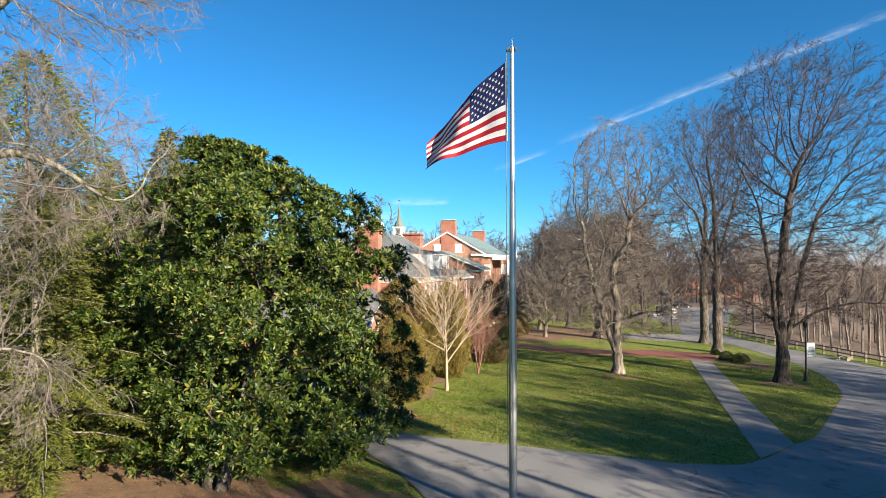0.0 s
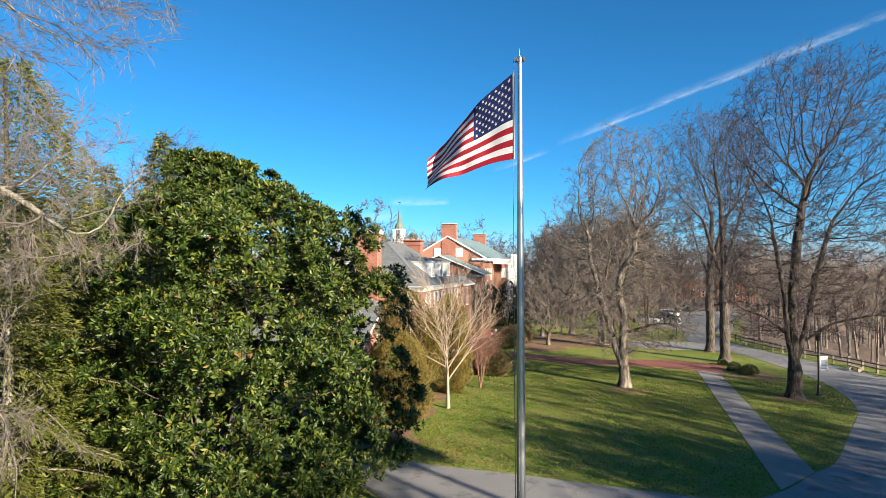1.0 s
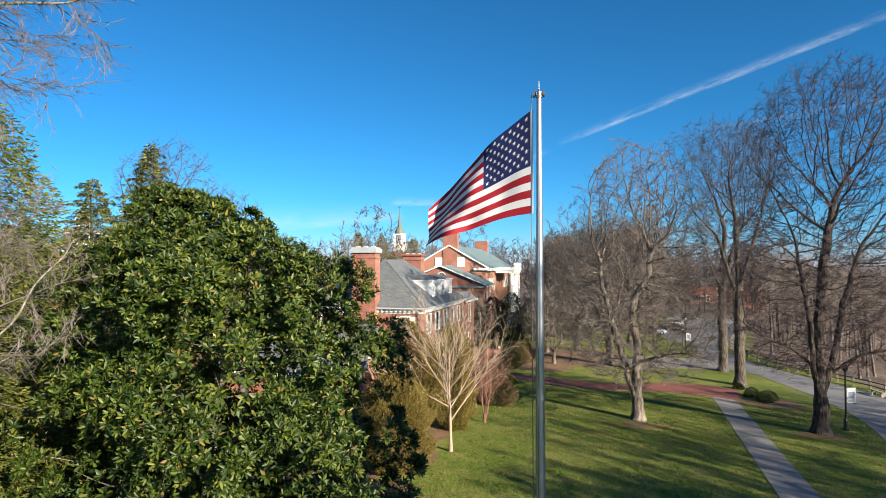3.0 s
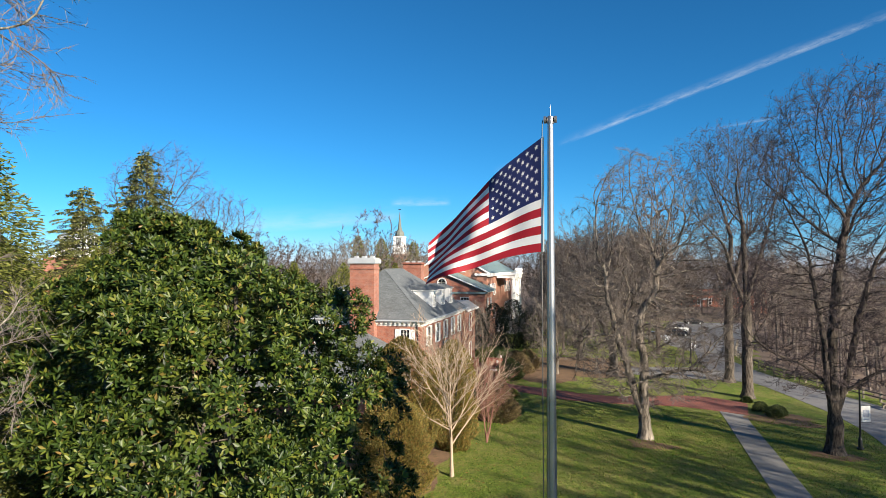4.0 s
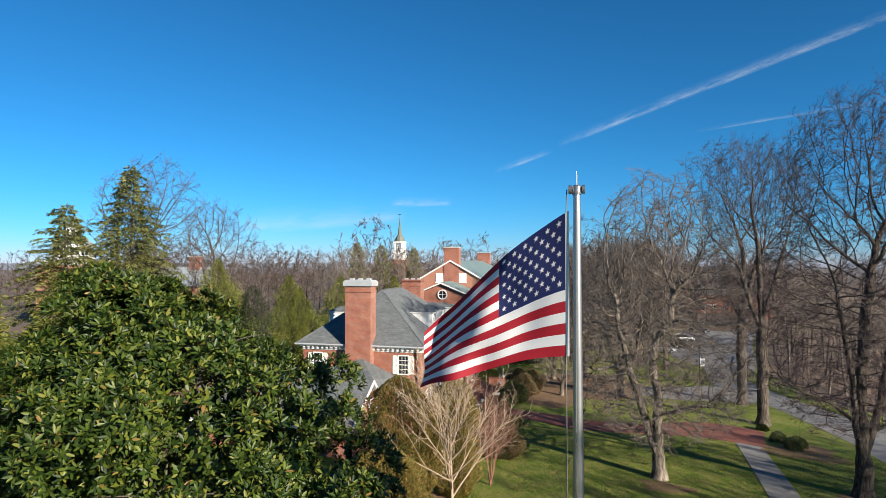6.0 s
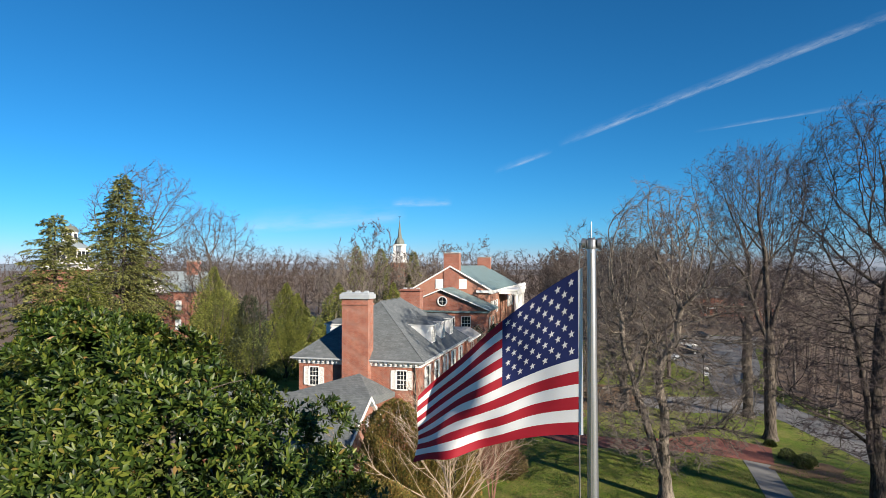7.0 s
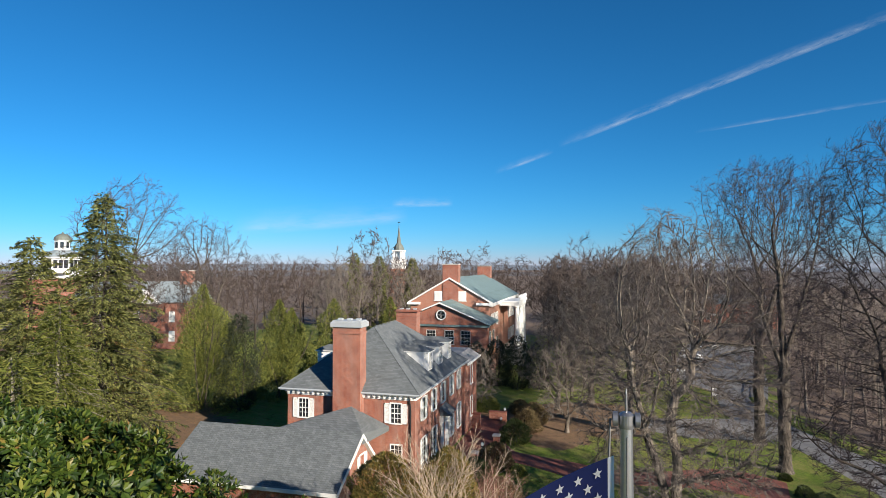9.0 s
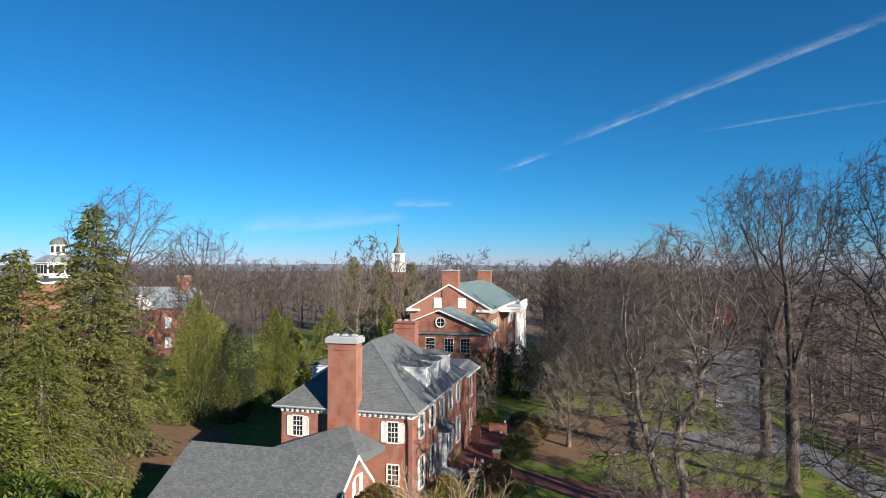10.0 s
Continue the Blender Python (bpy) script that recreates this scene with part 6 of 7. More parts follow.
tall_kinds = [woods_tree(250 + k, 21 + k, 5.5, 0.42, 0.22, 0.028, 600, (2, 1.3, 3, 0.9)) for k in range(4)]
dense_kinds = [woods_tree(260 + k, 21 + k, 5.0, 0.42, 0.2, 0.034, 620, (2, 1.5, 4, 1.0)) for k in range(2)]
rng = np.random.default_rng(9)


def woods(name, spots, label, material, kinds, lo=0.75, hi=1.15):
    g = Geo()
    for x, y in spots:
        g.merge(kinds[rng.integers(len(kinds))], (x, y, float(gz(x, y)) - 0.2), rng.uniform(0, 6.28), rng.uniform(lo, hi))
    ob = link(name, g.mesh(name), material)
    return tagged(ob, label, "woods", kind="stuff")


def scatter(n, x0, x1, y0, y1, ok, gap):
    out = []
    for _ in range(n * 30):
        x, y = rng.uniform(x0, x1), rng.uniform(y0, y1)
        if ok(x, y) and all((x - a) ** 2 + (y - b) ** 2 > gap * gap for a, b in out):
            out.append((x, y))
            if len(out) >= n:
                break
    return out


fx = lambda y: np.interp(y, FENCE_Y, FENCE_X)
seen = lambda x, y: -1.3 * y < x < 0.52 * y + 4
woods("wooded_slope", scatter(100, 20, 75, 60, 150, lambda x, y: x > fx(y) + 4.5 and seen(x, y), 2.6), "bare winter woods on the slope beyond the fence", TWIG_WOOD, near_kinds, 0.6, 1.05)
# a row along the far side of the road, whose shadows fall over road and lawn
row_spots = [(0.55 * p + 0.83 * q, 0.83 * p - 0.55 * q) for p, q in zip(np.arange(9, 66, 3.4) + rng.normal(0, 1.0, 17), 24 + rng.uniform(0, 11, 17))]
row_spots += [(0.55 * p + 0.83 * q, 0.83 * p - 0.55 * q) for p, q in zip(np.arange(13, 67, 3.4) + rng.normal(0, 1.0, 16), 18.5 + rng.uniform(0, 5, 16))]
gap = lambda x, y: 13.8 < 0.55 * x + 0.83 * y < 28
low_spots = [(x, y) for x, y in row_spots if gap(x, y) and 0.55 * x + 0.83 * y > 20]
row_spots = [(x, y) for x, y in row_spots if not gap(x, y)] + [(0.55 * p + 0.83 * q, 0.83 * p - 0.55 * q) for p, q in ((8.4, 27), (9.2, 22), (10.0, 30), (10.8, 25), (11.6, 20.5), (12.2, 28), (12.9, 23))]
rs2 = np.random.default_rng(31)
shade_tall = [(0.55 * p + 0.83 * q, 0.83 * p - 0.55 * q) for p, q in zip(np.linspace(23.6, 31.0, 14), 21.5 + rs2.uniform(0, 8, 14))]
near_row = lambda x, y: 0.55 * x + 0.83 * y < 14
woods("roadside_woods", [s for s in row_spots if not near_row(*s)], "bare winter trees along the road", TWIG, tall_kinds, 0.78, 0.96)
woods("roadside_woods", [s for s in row_spots if near_row(*s)], "bare winter trees beside the drive", TWIG, tall_kinds, 0.75, 0.9)
woods("roadside_woods", shade_tall, "bare winter trees beside the road bend", TWIG, dense_kinds, 0.78, 0.88)
woods("roadside_woods", low_spots, "smaller bare winter trees along the road", TWIG, tall_kinds, 0.6, 0.7)
woods("garden_woods", scatter(48, -13, 8, 98, 168, lambda x, y: (x > -7 or y > 132) and not (x < 2 and 86 < 0.552 * x + 0.834 * y < 103 and y < 130), 3.2), "bare brown winter trees between the mansion and the lot", TWIG, brown_kinds, 0.9, 1.15)
woods("lot_woods", scatter(16, 30, 60, 165, 225, lambda x, y: True, 5.0) + scatter(18, 2, 30, 180, 228, lambda x, y: True, 5.0), "bare winter trees behind the parking lot", TWIG, brown_kinds, 0.8, 1.1)
far_ok = lambda x, y: seen(x, y) and not (-42 < x < -8 and y < 150) and not (-2 < x < 48 and y < 190) and not (x < -60 and y < 138) and not (-15 < x < 9 and y < 168)
woods("far_woods", scatter(92, -190, 110, 118, 230, far_ok, 5.0) + scatter(40, -340, 150, 230, 420, far_ok, 7.5) + [(-61, 186), (-57, 176), (-64, 192), (-53, 166), (-66, 180), (-59, 192), (-70, 120)], "bare brown winter woods beyond the houses", TWIG_FAR, far_kinds, 0.72, 1.06)
woods("far_woods", [(-57, 128), (-49, 122), (-42, 134), (-60, 141), (-51, 137), (-36, 152), (-45, 148), (-67, 146)], "rounded bare trees with pale limbs on the far lawn", TWIG_PALE, park_kinds, 0.85, 1.1)
woods("far_woods", [(-70, 101), (-78, 98), (-63, 98), (-86, 104), (-74, 108)], "bare brown trees in front of the far hall", TWIG, park_kinds, 0.8, 0.95)
woods("far_woods", scatter(28, -130, 60, 122, 200, far_ok, 6.0), "grey-brown bare trees among the far woods", TWIG, far_kinds, 0.75, 1.12)


# tall high-crowned pines beyond the drive, added out of view to shade the magnolia
for sd, p, q, h in ((141, 15.9, 26.5, 26.5), (142, 18.3, 25.0, 25.5)):
    x, y = 0.552 * p + 0.834 * q, 0.834 * p - 0.552 * q
    pine = thing("pine_tree", "added unseen pine, bare-trunked, whose high dark crown shades the magnolia", "tree", on(x, y, -0.1))
    g = Geo()
    tubes(g, run(np.random.default_rng(sd), np.zeros((1, 3)), np.array([[0.0, 0, 1]]), np.array([h * 0.97]), 10, 0.015, 0.05), taper(np.array([0.38]), 10, 0.12), 10)
    link("trunk", g.mesh("trunk", True), BARK, pine)
    crown = Geo()
    crown.merge(bushy(sd, 7.6, 2.7, 8000, 0.45, egg, 50, 0.5, 0.5), (0, 0, h - 7.6))
    link("crown", crown.mesh("crown"), SPRUCE, pine)


# grass tufts and fallen leaves over the lawn
GRASS_BLADE = leafy("grass_blades", [(0, (0.05, 0.09, 0.012)), (0.5, (0.14, 0.22, 0.03)), (0.85, (0.2, 0.25, 0.05)), (1, (0.25, 0.22, 0.08))], 0.8, 0.3, 0.2, 0.35)
LEAF_BROWN = leafy("fallen_leaves", [(0, (0.13, 0.06, 0.025)), (0.6, (0.27, 0.13, 0.05)), (1, (0.42, 0.25, 0.11))], 0.8, 0.15, 0.2)


def strew(name, n, x0, x1, y0, y1, ok, size, flat, material, label, category):
    r = np.random.default_rng(n)
    x, y = r.uniform(x0, x1, n), r.uniform(y0, y1, n)
    keep = ok(x, y)
    x, y = x[keep], y[keep]
    g = Geo()
    d = r.normal(0, 1, (len(x), 3)) * [1, 1, flat] + [0, 0, 0.9 * (flat > 0.2)]
    s = size * r.uniform(0.6, 1.4, len(x))
    blades(g, np.c_[x, y, gz(x, y) + 0.012], d, np.array([0, 0, 1.0]) + r.normal(0, 0.3, (len(x), 3)), s, s * 0.6, 0.2)
    tagged(link(name, g.mesh(name), material), label, category, kind="stuff")


def lawn(x, y):
    off_drive = y > np.interp(x, [-9.2, -7.4, -3.8, 0, 3.3, 6.2, 9, 18], [27.3, 27.1, 27.1, 26.9, 26.7, 27.5, 31.8, 31.8])
    left_edge = x > np.interp(y, [27, 33, 45, 60], [-9.5, -9.8, -10, -10])
    path = (x > np.interp(y, [28.6, 37.3, 48, 58, 61.9], [6.9, 7.4, 8.0, 8.6, 8.8])) & (x < np.interp(y, [31.7, 41.3, 49, 58, 61], [9.1, 9.5, 9.95, 10.4, 10.7]))
    road_ = x > np.interp(y, [28.6, 31.7, 33, 39.6, 47, 52, 58, 65], [7.1, 8.9, 10.3, 13.2, 16.5, 17.8, 18.5, 18.3])
    brick_ = (y > 61.0)
    return off_drive & left_edge & ~path & ~road_ & ~brick_


strew("grass", 52000, -10, 18.6, 26.6, 61, lawn, 0.085, 0.5, GRASS_BLADE, "short green and straw-coloured winter grass", "grass")
strew("fallen_leaves", 5000, -10, 18.4, 27.5, 61, lawn, 0.10, 0.1, LEAF_BROWN, "scattered brown fallen leaves on the lawn", "leaves")
strew("fallen_leaves", 9000, -22, -5.5, 13, 31, lambda x, y: ((y > 27.6) | (y < 24.2 - 1.0 * np.clip(x + 9.9, 0, 9))) & (x < -6), 0.12, 0.12, LEAF_BROWN, "red-brown fallen leaves under the magnolia", "leaves")
strew("fallen_leaves", 9000, -58, -34, 50, 76, lambda x, y: x < 1000, 0.16, 0.15, LEAF_BROWN, "red-brown fallen leaves beside the house", "leaves")


# ---------------------------------------------------------------- fence, lamps, cars, garden
def fence_post():
    return boxes((-0.09, 0.09, -0.09, 0.09, -0.3, 1.05), bevel=0.02)


fence = thing("timber_fence", "low timber post-and-rail fence along the road", "fence")
py = np.arange(64.0, 124, 2.0)
pts = [(float(fx(y)), float(y)) for y in py]
pm = None
for k, (x, y) in enumerate(pts):
    if pm is None:
        ob = part("post", fence_post(), POST_WOOD, fence)
        pm = ob.data
    else:
        ob = link("post", pm, None, fence)
    ob.matrix_basis = Matrix.Translation(on(x, y)) @ pose(0, 0, 0, 0, 0, k * 17 % 9 - 4)
for (xa, ya), (xb, yb) in zip(pts, pts[1:]):
    g = Geo()
    for up in (0.45, 0.85):
        tubes(g, np.array([[on(xa, ya, up), on(xb, yb, up)]]), np.full((1, 2), 0.06), 6)
    part("rail", g, RAIL_WOOD, fence)


def lamp_post(x, y, turn, h=4.6, blue=True):
    e = thing("street_lamp", "black iron lamp post with a white hanging banner", "street lamp", on(x, y), turn)
    part("base", lathe([(0.22, 0), (0.22, 0.12), (0.14, 0.18), (0.12, 0.7), (0.07, 0.85)], 14), IRON, e)
    part("pole", lathe([(0.065, 0.8), (0.055, h - 0.5)], 12), IRON, e)
    part("lantern", lathe([(0.07, h - 0.5), (0.17, h - 0.35), (0.2, h - 0.05), (0.12, h + 0.05), (0.03, h + 0.25)], 12), STONE if not blue else IRON, e)
    b = part("banner", boxes((0.1, 0.72, -0.012, 0.012, 1.9, 3.0), bevel=0.004), BANNER, e, "white banner with unreadable print")
    part("print", boxes((0.2, 0.62, -0.018, -0.0125, 2.25, 2.7), (0.18, 0.64, -0.018, -0.0125, 2.02, 2.08)), BANNER_BLUE, b)
    part("arm", boxes((0.0, 0.75, -0.015, 0.015, 3.0, 3.03), (0.0, 0.75, -0.015, 0.015, 1.86, 1.89)), IRON, e)
    return e


lamp_post(16.0, 52.6, 14)
lamp_post(10.9, 93.2, 14)


def car(x, y, turn, paint, label):
    e = thing("parked_car", label, "car", on(x, y, 0.05), turn)
    def loft(rows):
        bm = bmesh.new()
        prev = None
        for xx, w, z0, z1, top in rows:
            ring = [bm.verts.new(p) for p in ((xx, -w, z0), (xx, -w * 1.02, (z0 + z1) / 2), (xx, -w * top, z1), (xx, w * top, z1), (xx, w * 1.02, (z0 + z1) / 2), (xx, w, z0))]
            if prev:
                for a in range(6):
                    bm.faces.new((prev[a], ring[a], ring[(a + 1) % 6], prev[(a + 1) % 6]))
            else:
                bm.faces.new(ring[::-1])
            prev = ring
        bm.faces.new(prev)
        for f in bm.faces:
            f.smooth = True
        return bm
    part("body", loft([(-2.25, 0.72, 0.35, 0.8, 0.95), (-2.1, 0.86, 0.25, 0.95, 0.93), (-1.0, 0.9, 0.22, 1.0, 0.92), (0.9, 0.9, 0.22, 0.98, 0.92), (1.9, 0.86, 0.24, 0.86, 0.9), (2.25, 0.7, 0.35, 0.7, 0.95)]), paint, e)
    part("cabin", loft([(-2.1, 0.74, 0.9, 1.0, 0.9), (-1.75, 0.78, 0.95, 1.5, 0.8), (-0.4, 0.8, 0.95, 1.58, 0.8), (0.35, 0.8, 0.95, 1.5, 0.8), (1.15, 0.78, 0.9, 1.0, 0.9)]), GLASS, e, "dark glazed cabin")
    part("roof_panel", loft([(-1.72, 0.6, 1.5, 1.54, 0.95), (-0.5, 0.64, 1.57, 1.62, 0.95), (0.35, 0.62, 1.5, 1.54, 0.95)]), paint, e)
    for sx in (-1.35, 1.35):
        for sy in (-0.82, 0.82):
            w = part("wheel", lathe([(0.2, -0.1), (0.33, -0.09), (0.33, 0.09), (0.2, 0.1)], 18), RUBBER, e)
            w.matrix_basis = pose(sx, sy, 0.33, 90, 0, 0)
            part("rim", lathe([(0.19, -0.11), (0.19, 0.11)], 14), LEAD, w)
    for sy in (-0.6, 0.6):
        part("headlight", boxes((2.1, 2.2, sy - 0.15, sy + 0.15, 0.6, 0.72), bevel=0.02), WHITE, e)
    return e


SILVER = surface("silver_car_paint", (0.42, 0.44, 0.45), (0.46, 0.48, 0.49), 3, 1, 0.28, 0.6, 0)
BLACK = surface("black_car_paint", (0.015, 0.016, 0.018), (0.02, 0.02, 0.022), 3, 1, 0.25, 0.2, 0)
PAINTW = surface("white_car_paint", (0.7, 0.7, 0.7), (0.75, 0.75, 0.75), 3, 1, 0.3, 0.0, 0)
car(9.4, 123, 0, SILVER, "silver estate car parked in the lot")
car(14.2, 133, 5, BLACK, "black car parked in the lot")
car(15.8, 146, 5, PAINTW, "white car parked in the lot")
car(22.0, 166, 5, BLACK, "black car parked in the lot")

for sd, x, y, h, r, mt in ((71, 12.4, 63.4, 0.9, 0.75, BOXWOOD), (72, 13.4, 62.2, 0.9, 0.9, BOXWOOD), (73, 12.9, 61.2, 0.8, 0.7, BOXWOOD), (74, 12.1, 67.2, 0.6, 0.5, BOXWOOD)):
    shrub("low_shrub", sd, x, y, h, r, 2500, 0.12, mt, dome, "low dark green shrub in bark mulch", "shrub", 0.5)
shrub("round_shrub", 75, -9.3, 52.0, 2.7, 2.1, 9000, 0.2, BRONZE, dome, "rounded bronze-brown shrub at the lawn's edge", "shrub", 0.6)
shrub("round_shrub", 76, -11.2, 62.4, 2.1, 1.6, 7000, 0.18, BRONZE, dome, "rounded bronze-brown shrub beside the brick path", "shrub", 0.6)
shrub("round_shrub", 79, -9.2, 61.2, 0.8, 0.8, 2200, 0.12, CEDAR, dome, "low bright green shrub beside the brick path", "shrub", 0.6)
shrub("round_shrub", 77, -15.5, 82.6, 1.9, 1.5, 5000, 0.16, CEDAR, dome, "clipped green shrub beside the courtyard", "shrub", 0.6)
shrub("round_shrub", 78, -12.0, 57.5, 2.2, 1.6, 6000, 0.18, BOXWOOD, dome, "dark green shrub beside the courtyard", "shrub", 0.6)
for sd, x, y, h, r, mt in ((85, -10.7, 70.6, 2.3, 1.7, BOXWOOD), (86, -10.2, 74.8, 2.4, 1.8, BRONZE), (87, -9.6, 78.6, 2.4, 1.8, BRONZE), (88, -11.6, 83.0, 1.6, 1.5, BRONZE)):
    shrub("garden_shrub", sd, x, y, h, r, 5500, 0.18, mt, dome, "dense dark shrub beside the brick courtyard", "shrub", 0.6, 0.45)
for k, (x, y, h) in enumerate(((-20.4, 100.2, 6.2), (-17.2, 99.6, 6.8), (-14.0, 98.2, 7.6), (-11.4, 99.4, 6.6))):
    shrub("evergreen_holly", 180 + k, x, y, h, 2.6, 6000, 0.28, HOLLY, egg, "dark evergreen tree below the mansion", "tree", 0.6, 0.5, 50)
red = bare_tree(91, [(0, 0, 0, 0.1 * math.cos(a), 0.1 * math.sin(a), 0.5, 4.2, 0.028) for a in np.linspace(0, 6, 9)], (8, 6, 5), (34, 36, 36), (0.6, 0.5, 0.5), twig=0.003)
tree("red_twig_shrub", red, -8.7, 45.4, (TWIG_RED, TWIG_RED), "bare shrub with red-brown twigs", "shrub")

for x, y in ((-12.0, 67.6), (-12.9, 61.6)):
    p = thing("brick_pillar", "square red brick garden pillar with stone cap", "pillar", on(x, y, -0.05))
    part("shaft", boxes((-0.28, 0.28, -0.28, 0.28, 0, 1.3)), BRICK, p)
    part("cap", boxes((-0.36, 0.36, -0.36, 0.36, 1.3, 1.42), bevel=0.02), STONE, p)
for x0, x1, y, h in ((-16.9, -15.0, 75.2, 1.35), (-14.6, -12.7, 78.5, 1.0)):
    gw = thing("garden_wall", "low red brick garden wall with brick coping", "wall", on(x0, y, -0.05))
    part("wall_body", boxes((0, x1 - x0, -0.2, 0.2, 0, h)), BRICK, gw)
    part("coping", boxes((-0.05, x1 - x0 + 0.05, -0.25, 0.25, h, h + 0.1), bevel=0.015), PAVER, gw)
GLOBE = plain("white_glass_globe", (0.85, 0.84, 0.8), 0.2)
for x, y in ((-13.0, 79.2), (-12.7, 74.6), (-12.5, 60.2), (-12.8, 64.6)):
    gl = thing("garden_lamp", "small black garden lamp with a white globe", "lamp", on(x, y), group="garden lamps of the courtyard")
    part("post", lathe([(0.09, 0), (0.09, 0.06), (0.035, 0.1), (0.03, 0.95), (0.08, 0.98), (0.08, 1.02)], 10), IRON, gl)
    part("globe", lathe([(0.04, 1.02), (0.13, 1.1), (0.15, 1.2), (0.12, 1.31), (0.03, 1.36)], 12), GLOBE, gl)
    part("finial", lathe([(0.05, 1.36), (0.03, 1.4), (0.008, 1.48)], 8), IRON, gl)
for x, y in ((-12.3, 60.9), (-12.6, 65.4)):
    pl = thing("stone_planter", "square weathered stone planter on the courtyard", "planter", on(x, y, 0.04))
    part("tub", boxes((-0.4, 0.4, -0.4, 0.4, 0, 0.55), (-0.46, 0.46, -0.46, 0.46, 0.55, 0.66), bevel=0.02), STONE, pl)
    part("soil", boxes((-0.36, 0.36, -0.36, 0.36, 0.663, 0.69)), LITTER, pl)
bench = thing("bench", "low timber bench beside the road", "bench", on(24.3, 68.5), 100)
part("seat", boxes((-0.9, 0.9, -0.2, 0.2, 0.42, 0.5), bevel=0.015), POST_WOOD, bench)
for s in (-0.7, 0.7):
    part("leg", boxes((s - 0.07, s + 0.07, -0.18, 0.18, 0, 0.42)), POST_WOOD, bench)

# ---------------------------------------------------------------- distant buildings
CHURCH_ROOF = surface("weathered_lead_roof", (0.11, 0.125, 0.108), (0.18, 0.195, 0.165), 6, 0.5, 0.7, 0.1, 0.2)
church = thing("church_tower", "white church tower with a slender grey-green spire", "church", on(-67.5, 203))
part("tower", boxes((-2.4, 2.4, -2.4, 2.4, 0, 16.3)), BRICK_OLD, church)
part("clock_stage", boxes((-1.95, 1.95, -1.95, 1.95, 16.3, 19.2), (-2.2, 2.2, -2.2, 2.2, 18.9, 19.3), bevel=0.03), WHITE, church)
for sx in (-1.35, 1.35):
    for sy in (-1.35, 1.35):
        part("belfry_post", boxes((sx - 0.35, sx + 0.35, sy - 0.35, sy + 0.35, 19.3, 22.2)), WHITE, church)
part("belfry_core", boxes((-0.7, 0.7, -0.7, 0.7, 19.3, 22.2), (-1.85, 1.85, -1.85, 1.85, 22.1, 22.5)), WHITE, church)
part("dome", lathe([(1.75, 22.5), (1.7, 23.2), (1.4, 24.1), (0.8, 24.8)], 10), CHURCH_ROOF, church)
part("spire", lathe([(0.8, 24.8), (0.62, 26), (0.3, 28.6), (0.06, 31)], 8), CHURCH_ROOF, church)
part("weathervane", boxes((-0.03, 0.03, -0.03, 0.03, 31, 32.2), (-0.5, 0.5, -0.03, 0.03, 31.8, 32.0)), IRON, church)

LEAD_GREEN = surface("grey_green_roof", (0.20, 0.24, 0.25), (0.28, 0.32, 0.33), 4, 0.4, 0.6, 0, 0.2)
hall = thing("brick_hall", "distant brick building with pale green roof and white pediment", "building", on(-89, 112), 14)
part("wall", boxes((-15, 8, 0, 11, -1, 9.2)), BRICK, hall)
part("roof", prism([(-15.5, -0.5, 9.2), (8.5, -0.5, 9.2), (8.5, 11.5, 9.2), (-15.5, 11.5, 9.2), (-15.5, 5.5, 13.2), (8.5, 5.5, 13.2)], [(0, 1, 5, 4), (1, 2, 5), (2, 3, 4, 5), (3, 0, 4), (3, 2, 1, 0)]), LEAD_GREEN, hall)
part("pediment", prism([(-6, -1.2, 9.0), (3, -1.2, 9.0), (-1.5, -1.2, 11.6), (-6, 3, 9.0), (3, 3, 9.0), (-1.5, 3, 11.6)], [(0, 1, 2), (3, 5, 4), (1, 4, 5, 2), (0, 2, 5, 3), (0, 3, 4, 1)]), WHITE, hall)
for k in range(6):
    for z in (1.5, 5.3):
        part("window", boxes((-13.2 + 3.5 * k, -12.0 + 3.5 * k, -0.06, -0.005, z, z + 2.1)), WHITE if k % 2 else GLASS, hall)
chimney(hall, 4.5, 6.8, 4.5, 6.2, 9, 15.5, 0.2, 0, STONE)

tower = thing("domed_building", "distant white octagonal cupola on a brick building", "building", on(-120.0, 121.4, 1.5), 20)
part("base", boxes((-7, 7, -2, 10, -3, 12.2)), BRICK, tower)
part("parapet", boxes((-5.2, 5.2, -2.3, 8, 12.2, 13.5)), WHITE, tower)
part("drum", lathe([(4.6, 13.5), (4.6, 14.1), (4.2, 14.2), (4.2, 16.6), (4.6, 16.8), (4.6, 17.1)], 8), WHITE, tower)
for k in range(8):
    a = (k + 0.5) * math.pi / 4
    for j in (-1, 0, 1):
        w = part("window", boxes((-0.4, 0.4, -0.03, 0.03, 14.5, 16.4)), GLASS, tower)
        w.matrix_basis = Matrix.Translation((3.92 * math.cos(a) - j * 0.98 * math.sin(a), 3.92 * math.sin(a) + j * 0.98 * math.cos(a), 0)) @ pose(0, 0, 0, 0, 0, math.degrees(a) + 90)
part("drum_roof", lathe([(4.8, 17.1), (3.0, 18.2), (1.8, 18.6)], 8), LEAD_GREEN, tower)
part("cupola", lathe([(1.75, 18.5), (1.6, 18.8), (1.6, 20.7), (1.8, 20.9)], 8), WHITE, tower)
for k in range(8):
    a = (k + 0.5) * math.pi / 4
    w = part("window", boxes((-0.35, 0.35, -0.03, 0.03, 19.1, 20.5)), GLASS, tower)
    w.matrix_basis = Matrix.Translation((1.5 * math.cos(a), 1.5 * math.sin(a), 0)) @ pose(0, 0, 0, 0, 0, math.degrees(a) + 90)
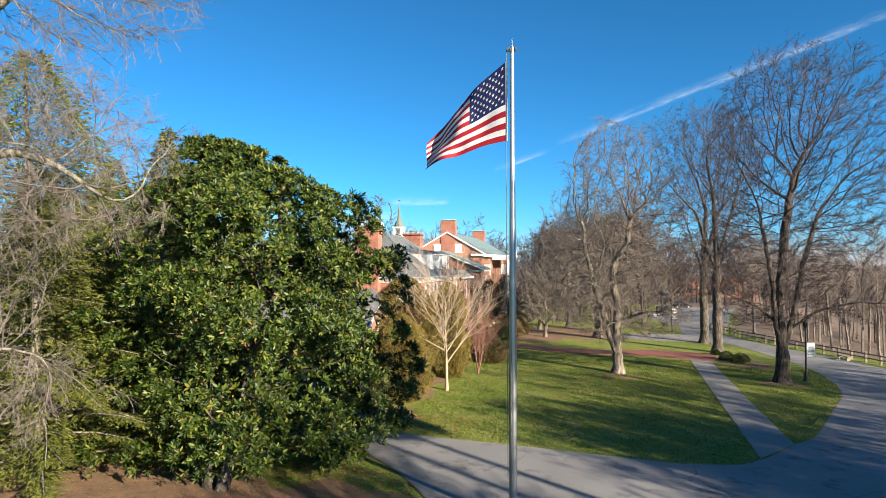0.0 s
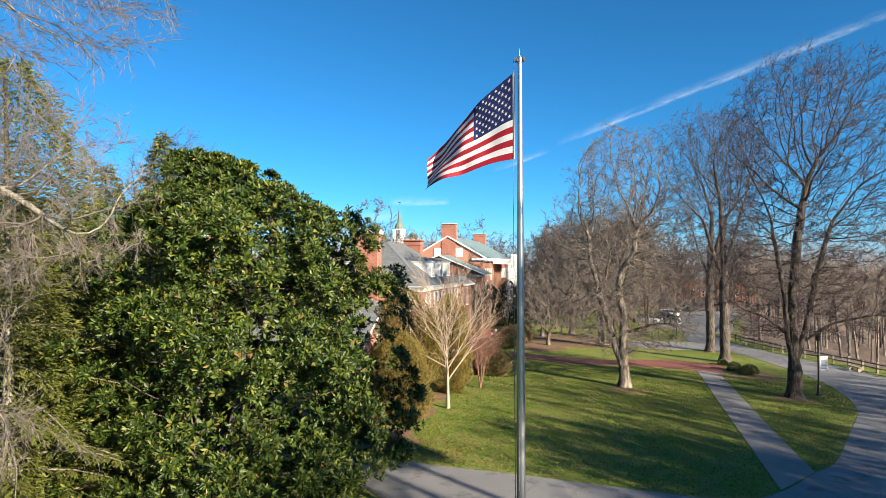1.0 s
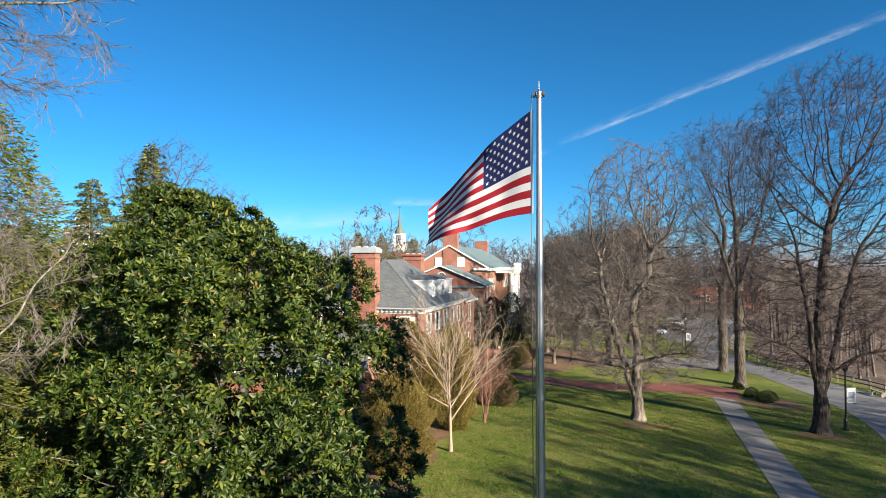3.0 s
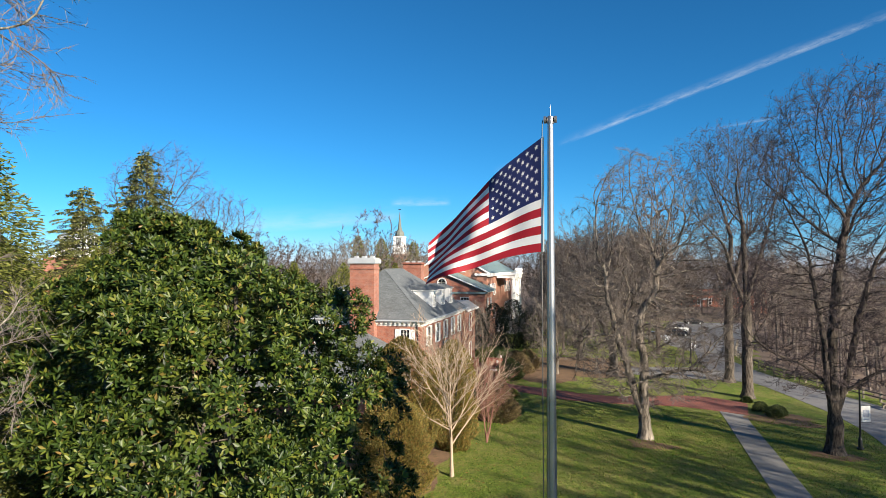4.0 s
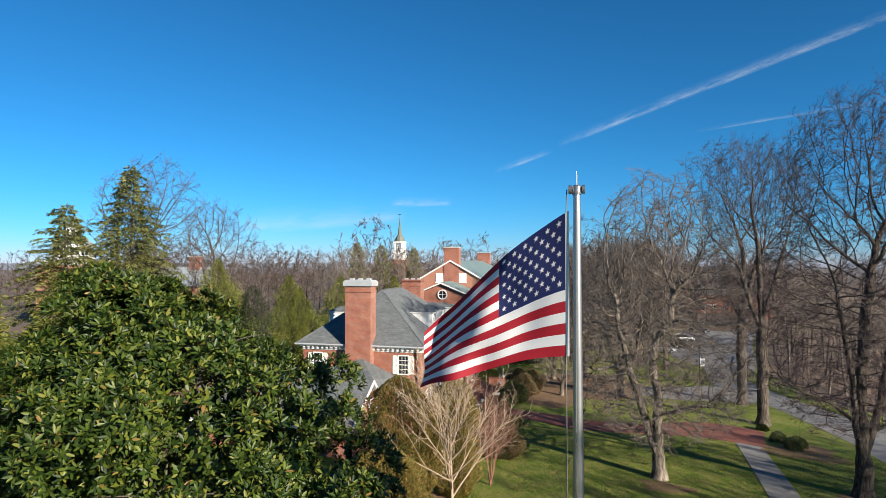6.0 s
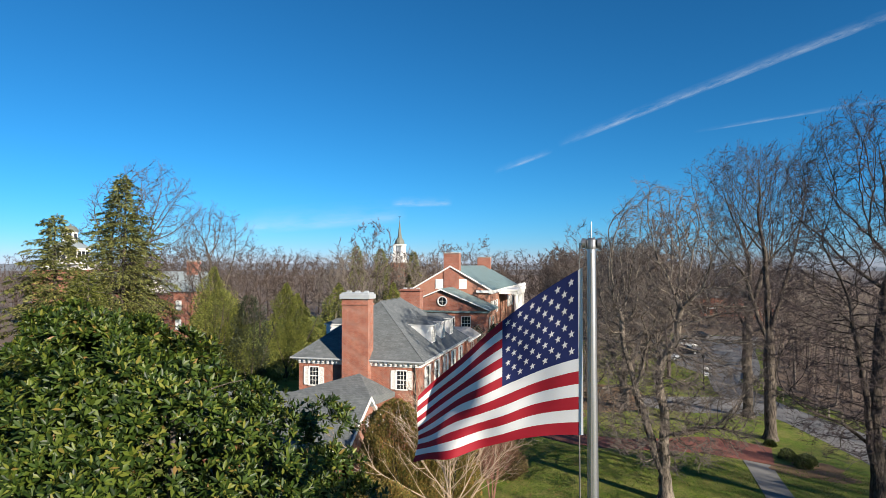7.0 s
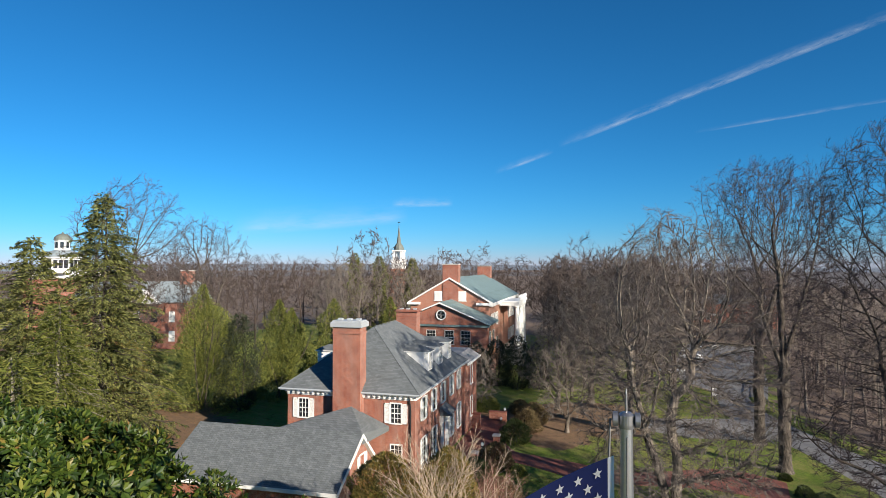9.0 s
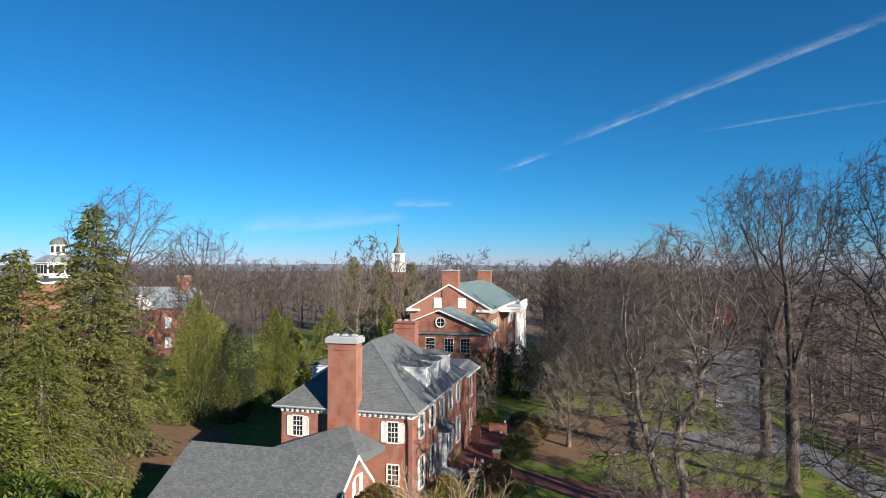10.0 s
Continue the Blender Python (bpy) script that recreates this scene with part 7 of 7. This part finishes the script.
part("dome", lathe([(1.8, 20.9), (1.65, 21.5), (1.1, 22.1), (0.25, 22.4), (0.05, 22.8)], 16), CHURCH_ROOF, tower)

row = thing("far_brick_building", "distant red brick building beyond the parking lot", "building", on(44, 235), 0)
part("wall", boxes((-16, 12, 0, 14, -2, 6.5)), BRICK, row)
part("roof", prism([(-16.5, -0.5, 6.5), (12.5, -0.5, 6.5), (12.5, 14.5, 6.5), (-16.5, 14.5, 6.5), (-16.5, 7, 9.5), (12.5, 7, 9.5)], [(0, 1, 5, 4), (1, 2, 5), (2, 3, 4, 5), (3, 0, 4), (3, 2, 1, 0)]), SLATE, row)
for k in range(7):
    w = part("window", boxes((-14.3 + 3.7 * k, -13.2 + 3.7 * k, -0.06, -0.005, 0.9, 3.1)), WHITE, row)
    part("glass", boxes((-14.18 + 3.7 * k, -13.32 + 3.7 * k, -0.08, -0.062, 1.0, 1.95), (-14.18 + 3.7 * k, -13.32 + 3.7 * k, -0.08, -0.062, 2.05, 3.0)), GLASS, w)
porch = part("porch", boxes((-10, -7, -2.5, -0.01, 2.7, 3.2)), WHITE, row)
for x in (-9.8, -7.2):
    part("post", lathe([(0.14, -2.0), (0.11, 2.7)], 10), WHITE, porch).matrix_basis = pose(x, -2.3, 0)

# far hills closing the horizon, with distance haze mixed into their base colours
rh = np.random.default_rng(4)
ang = np.linspace(-math.pi, math.pi, 360, endpoint=False)
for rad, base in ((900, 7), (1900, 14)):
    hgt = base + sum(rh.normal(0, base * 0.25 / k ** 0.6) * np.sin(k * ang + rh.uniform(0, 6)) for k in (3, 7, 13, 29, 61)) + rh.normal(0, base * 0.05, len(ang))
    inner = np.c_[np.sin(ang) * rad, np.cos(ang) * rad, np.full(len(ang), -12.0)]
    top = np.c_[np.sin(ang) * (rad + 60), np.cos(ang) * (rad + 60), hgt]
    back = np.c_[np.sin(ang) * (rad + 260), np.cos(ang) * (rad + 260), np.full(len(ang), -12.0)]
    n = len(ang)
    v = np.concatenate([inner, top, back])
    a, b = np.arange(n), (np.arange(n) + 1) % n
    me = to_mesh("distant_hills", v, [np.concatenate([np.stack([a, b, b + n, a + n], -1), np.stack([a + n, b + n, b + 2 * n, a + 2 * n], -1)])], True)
    # painted haze: the farther ring gets a paler, bluer base colour
    m = surface("haze_tinted_woods" if rad < 1000 else "haze_tinted_hills", *(((0.10, 0.095, 0.10), (0.14, 0.13, 0.13)) if rad < 1000 else ((0.14, 0.17, 0.21), (0.17, 0.20, 0.24))), 0.05, 0.004, 1.0, 0, 0)
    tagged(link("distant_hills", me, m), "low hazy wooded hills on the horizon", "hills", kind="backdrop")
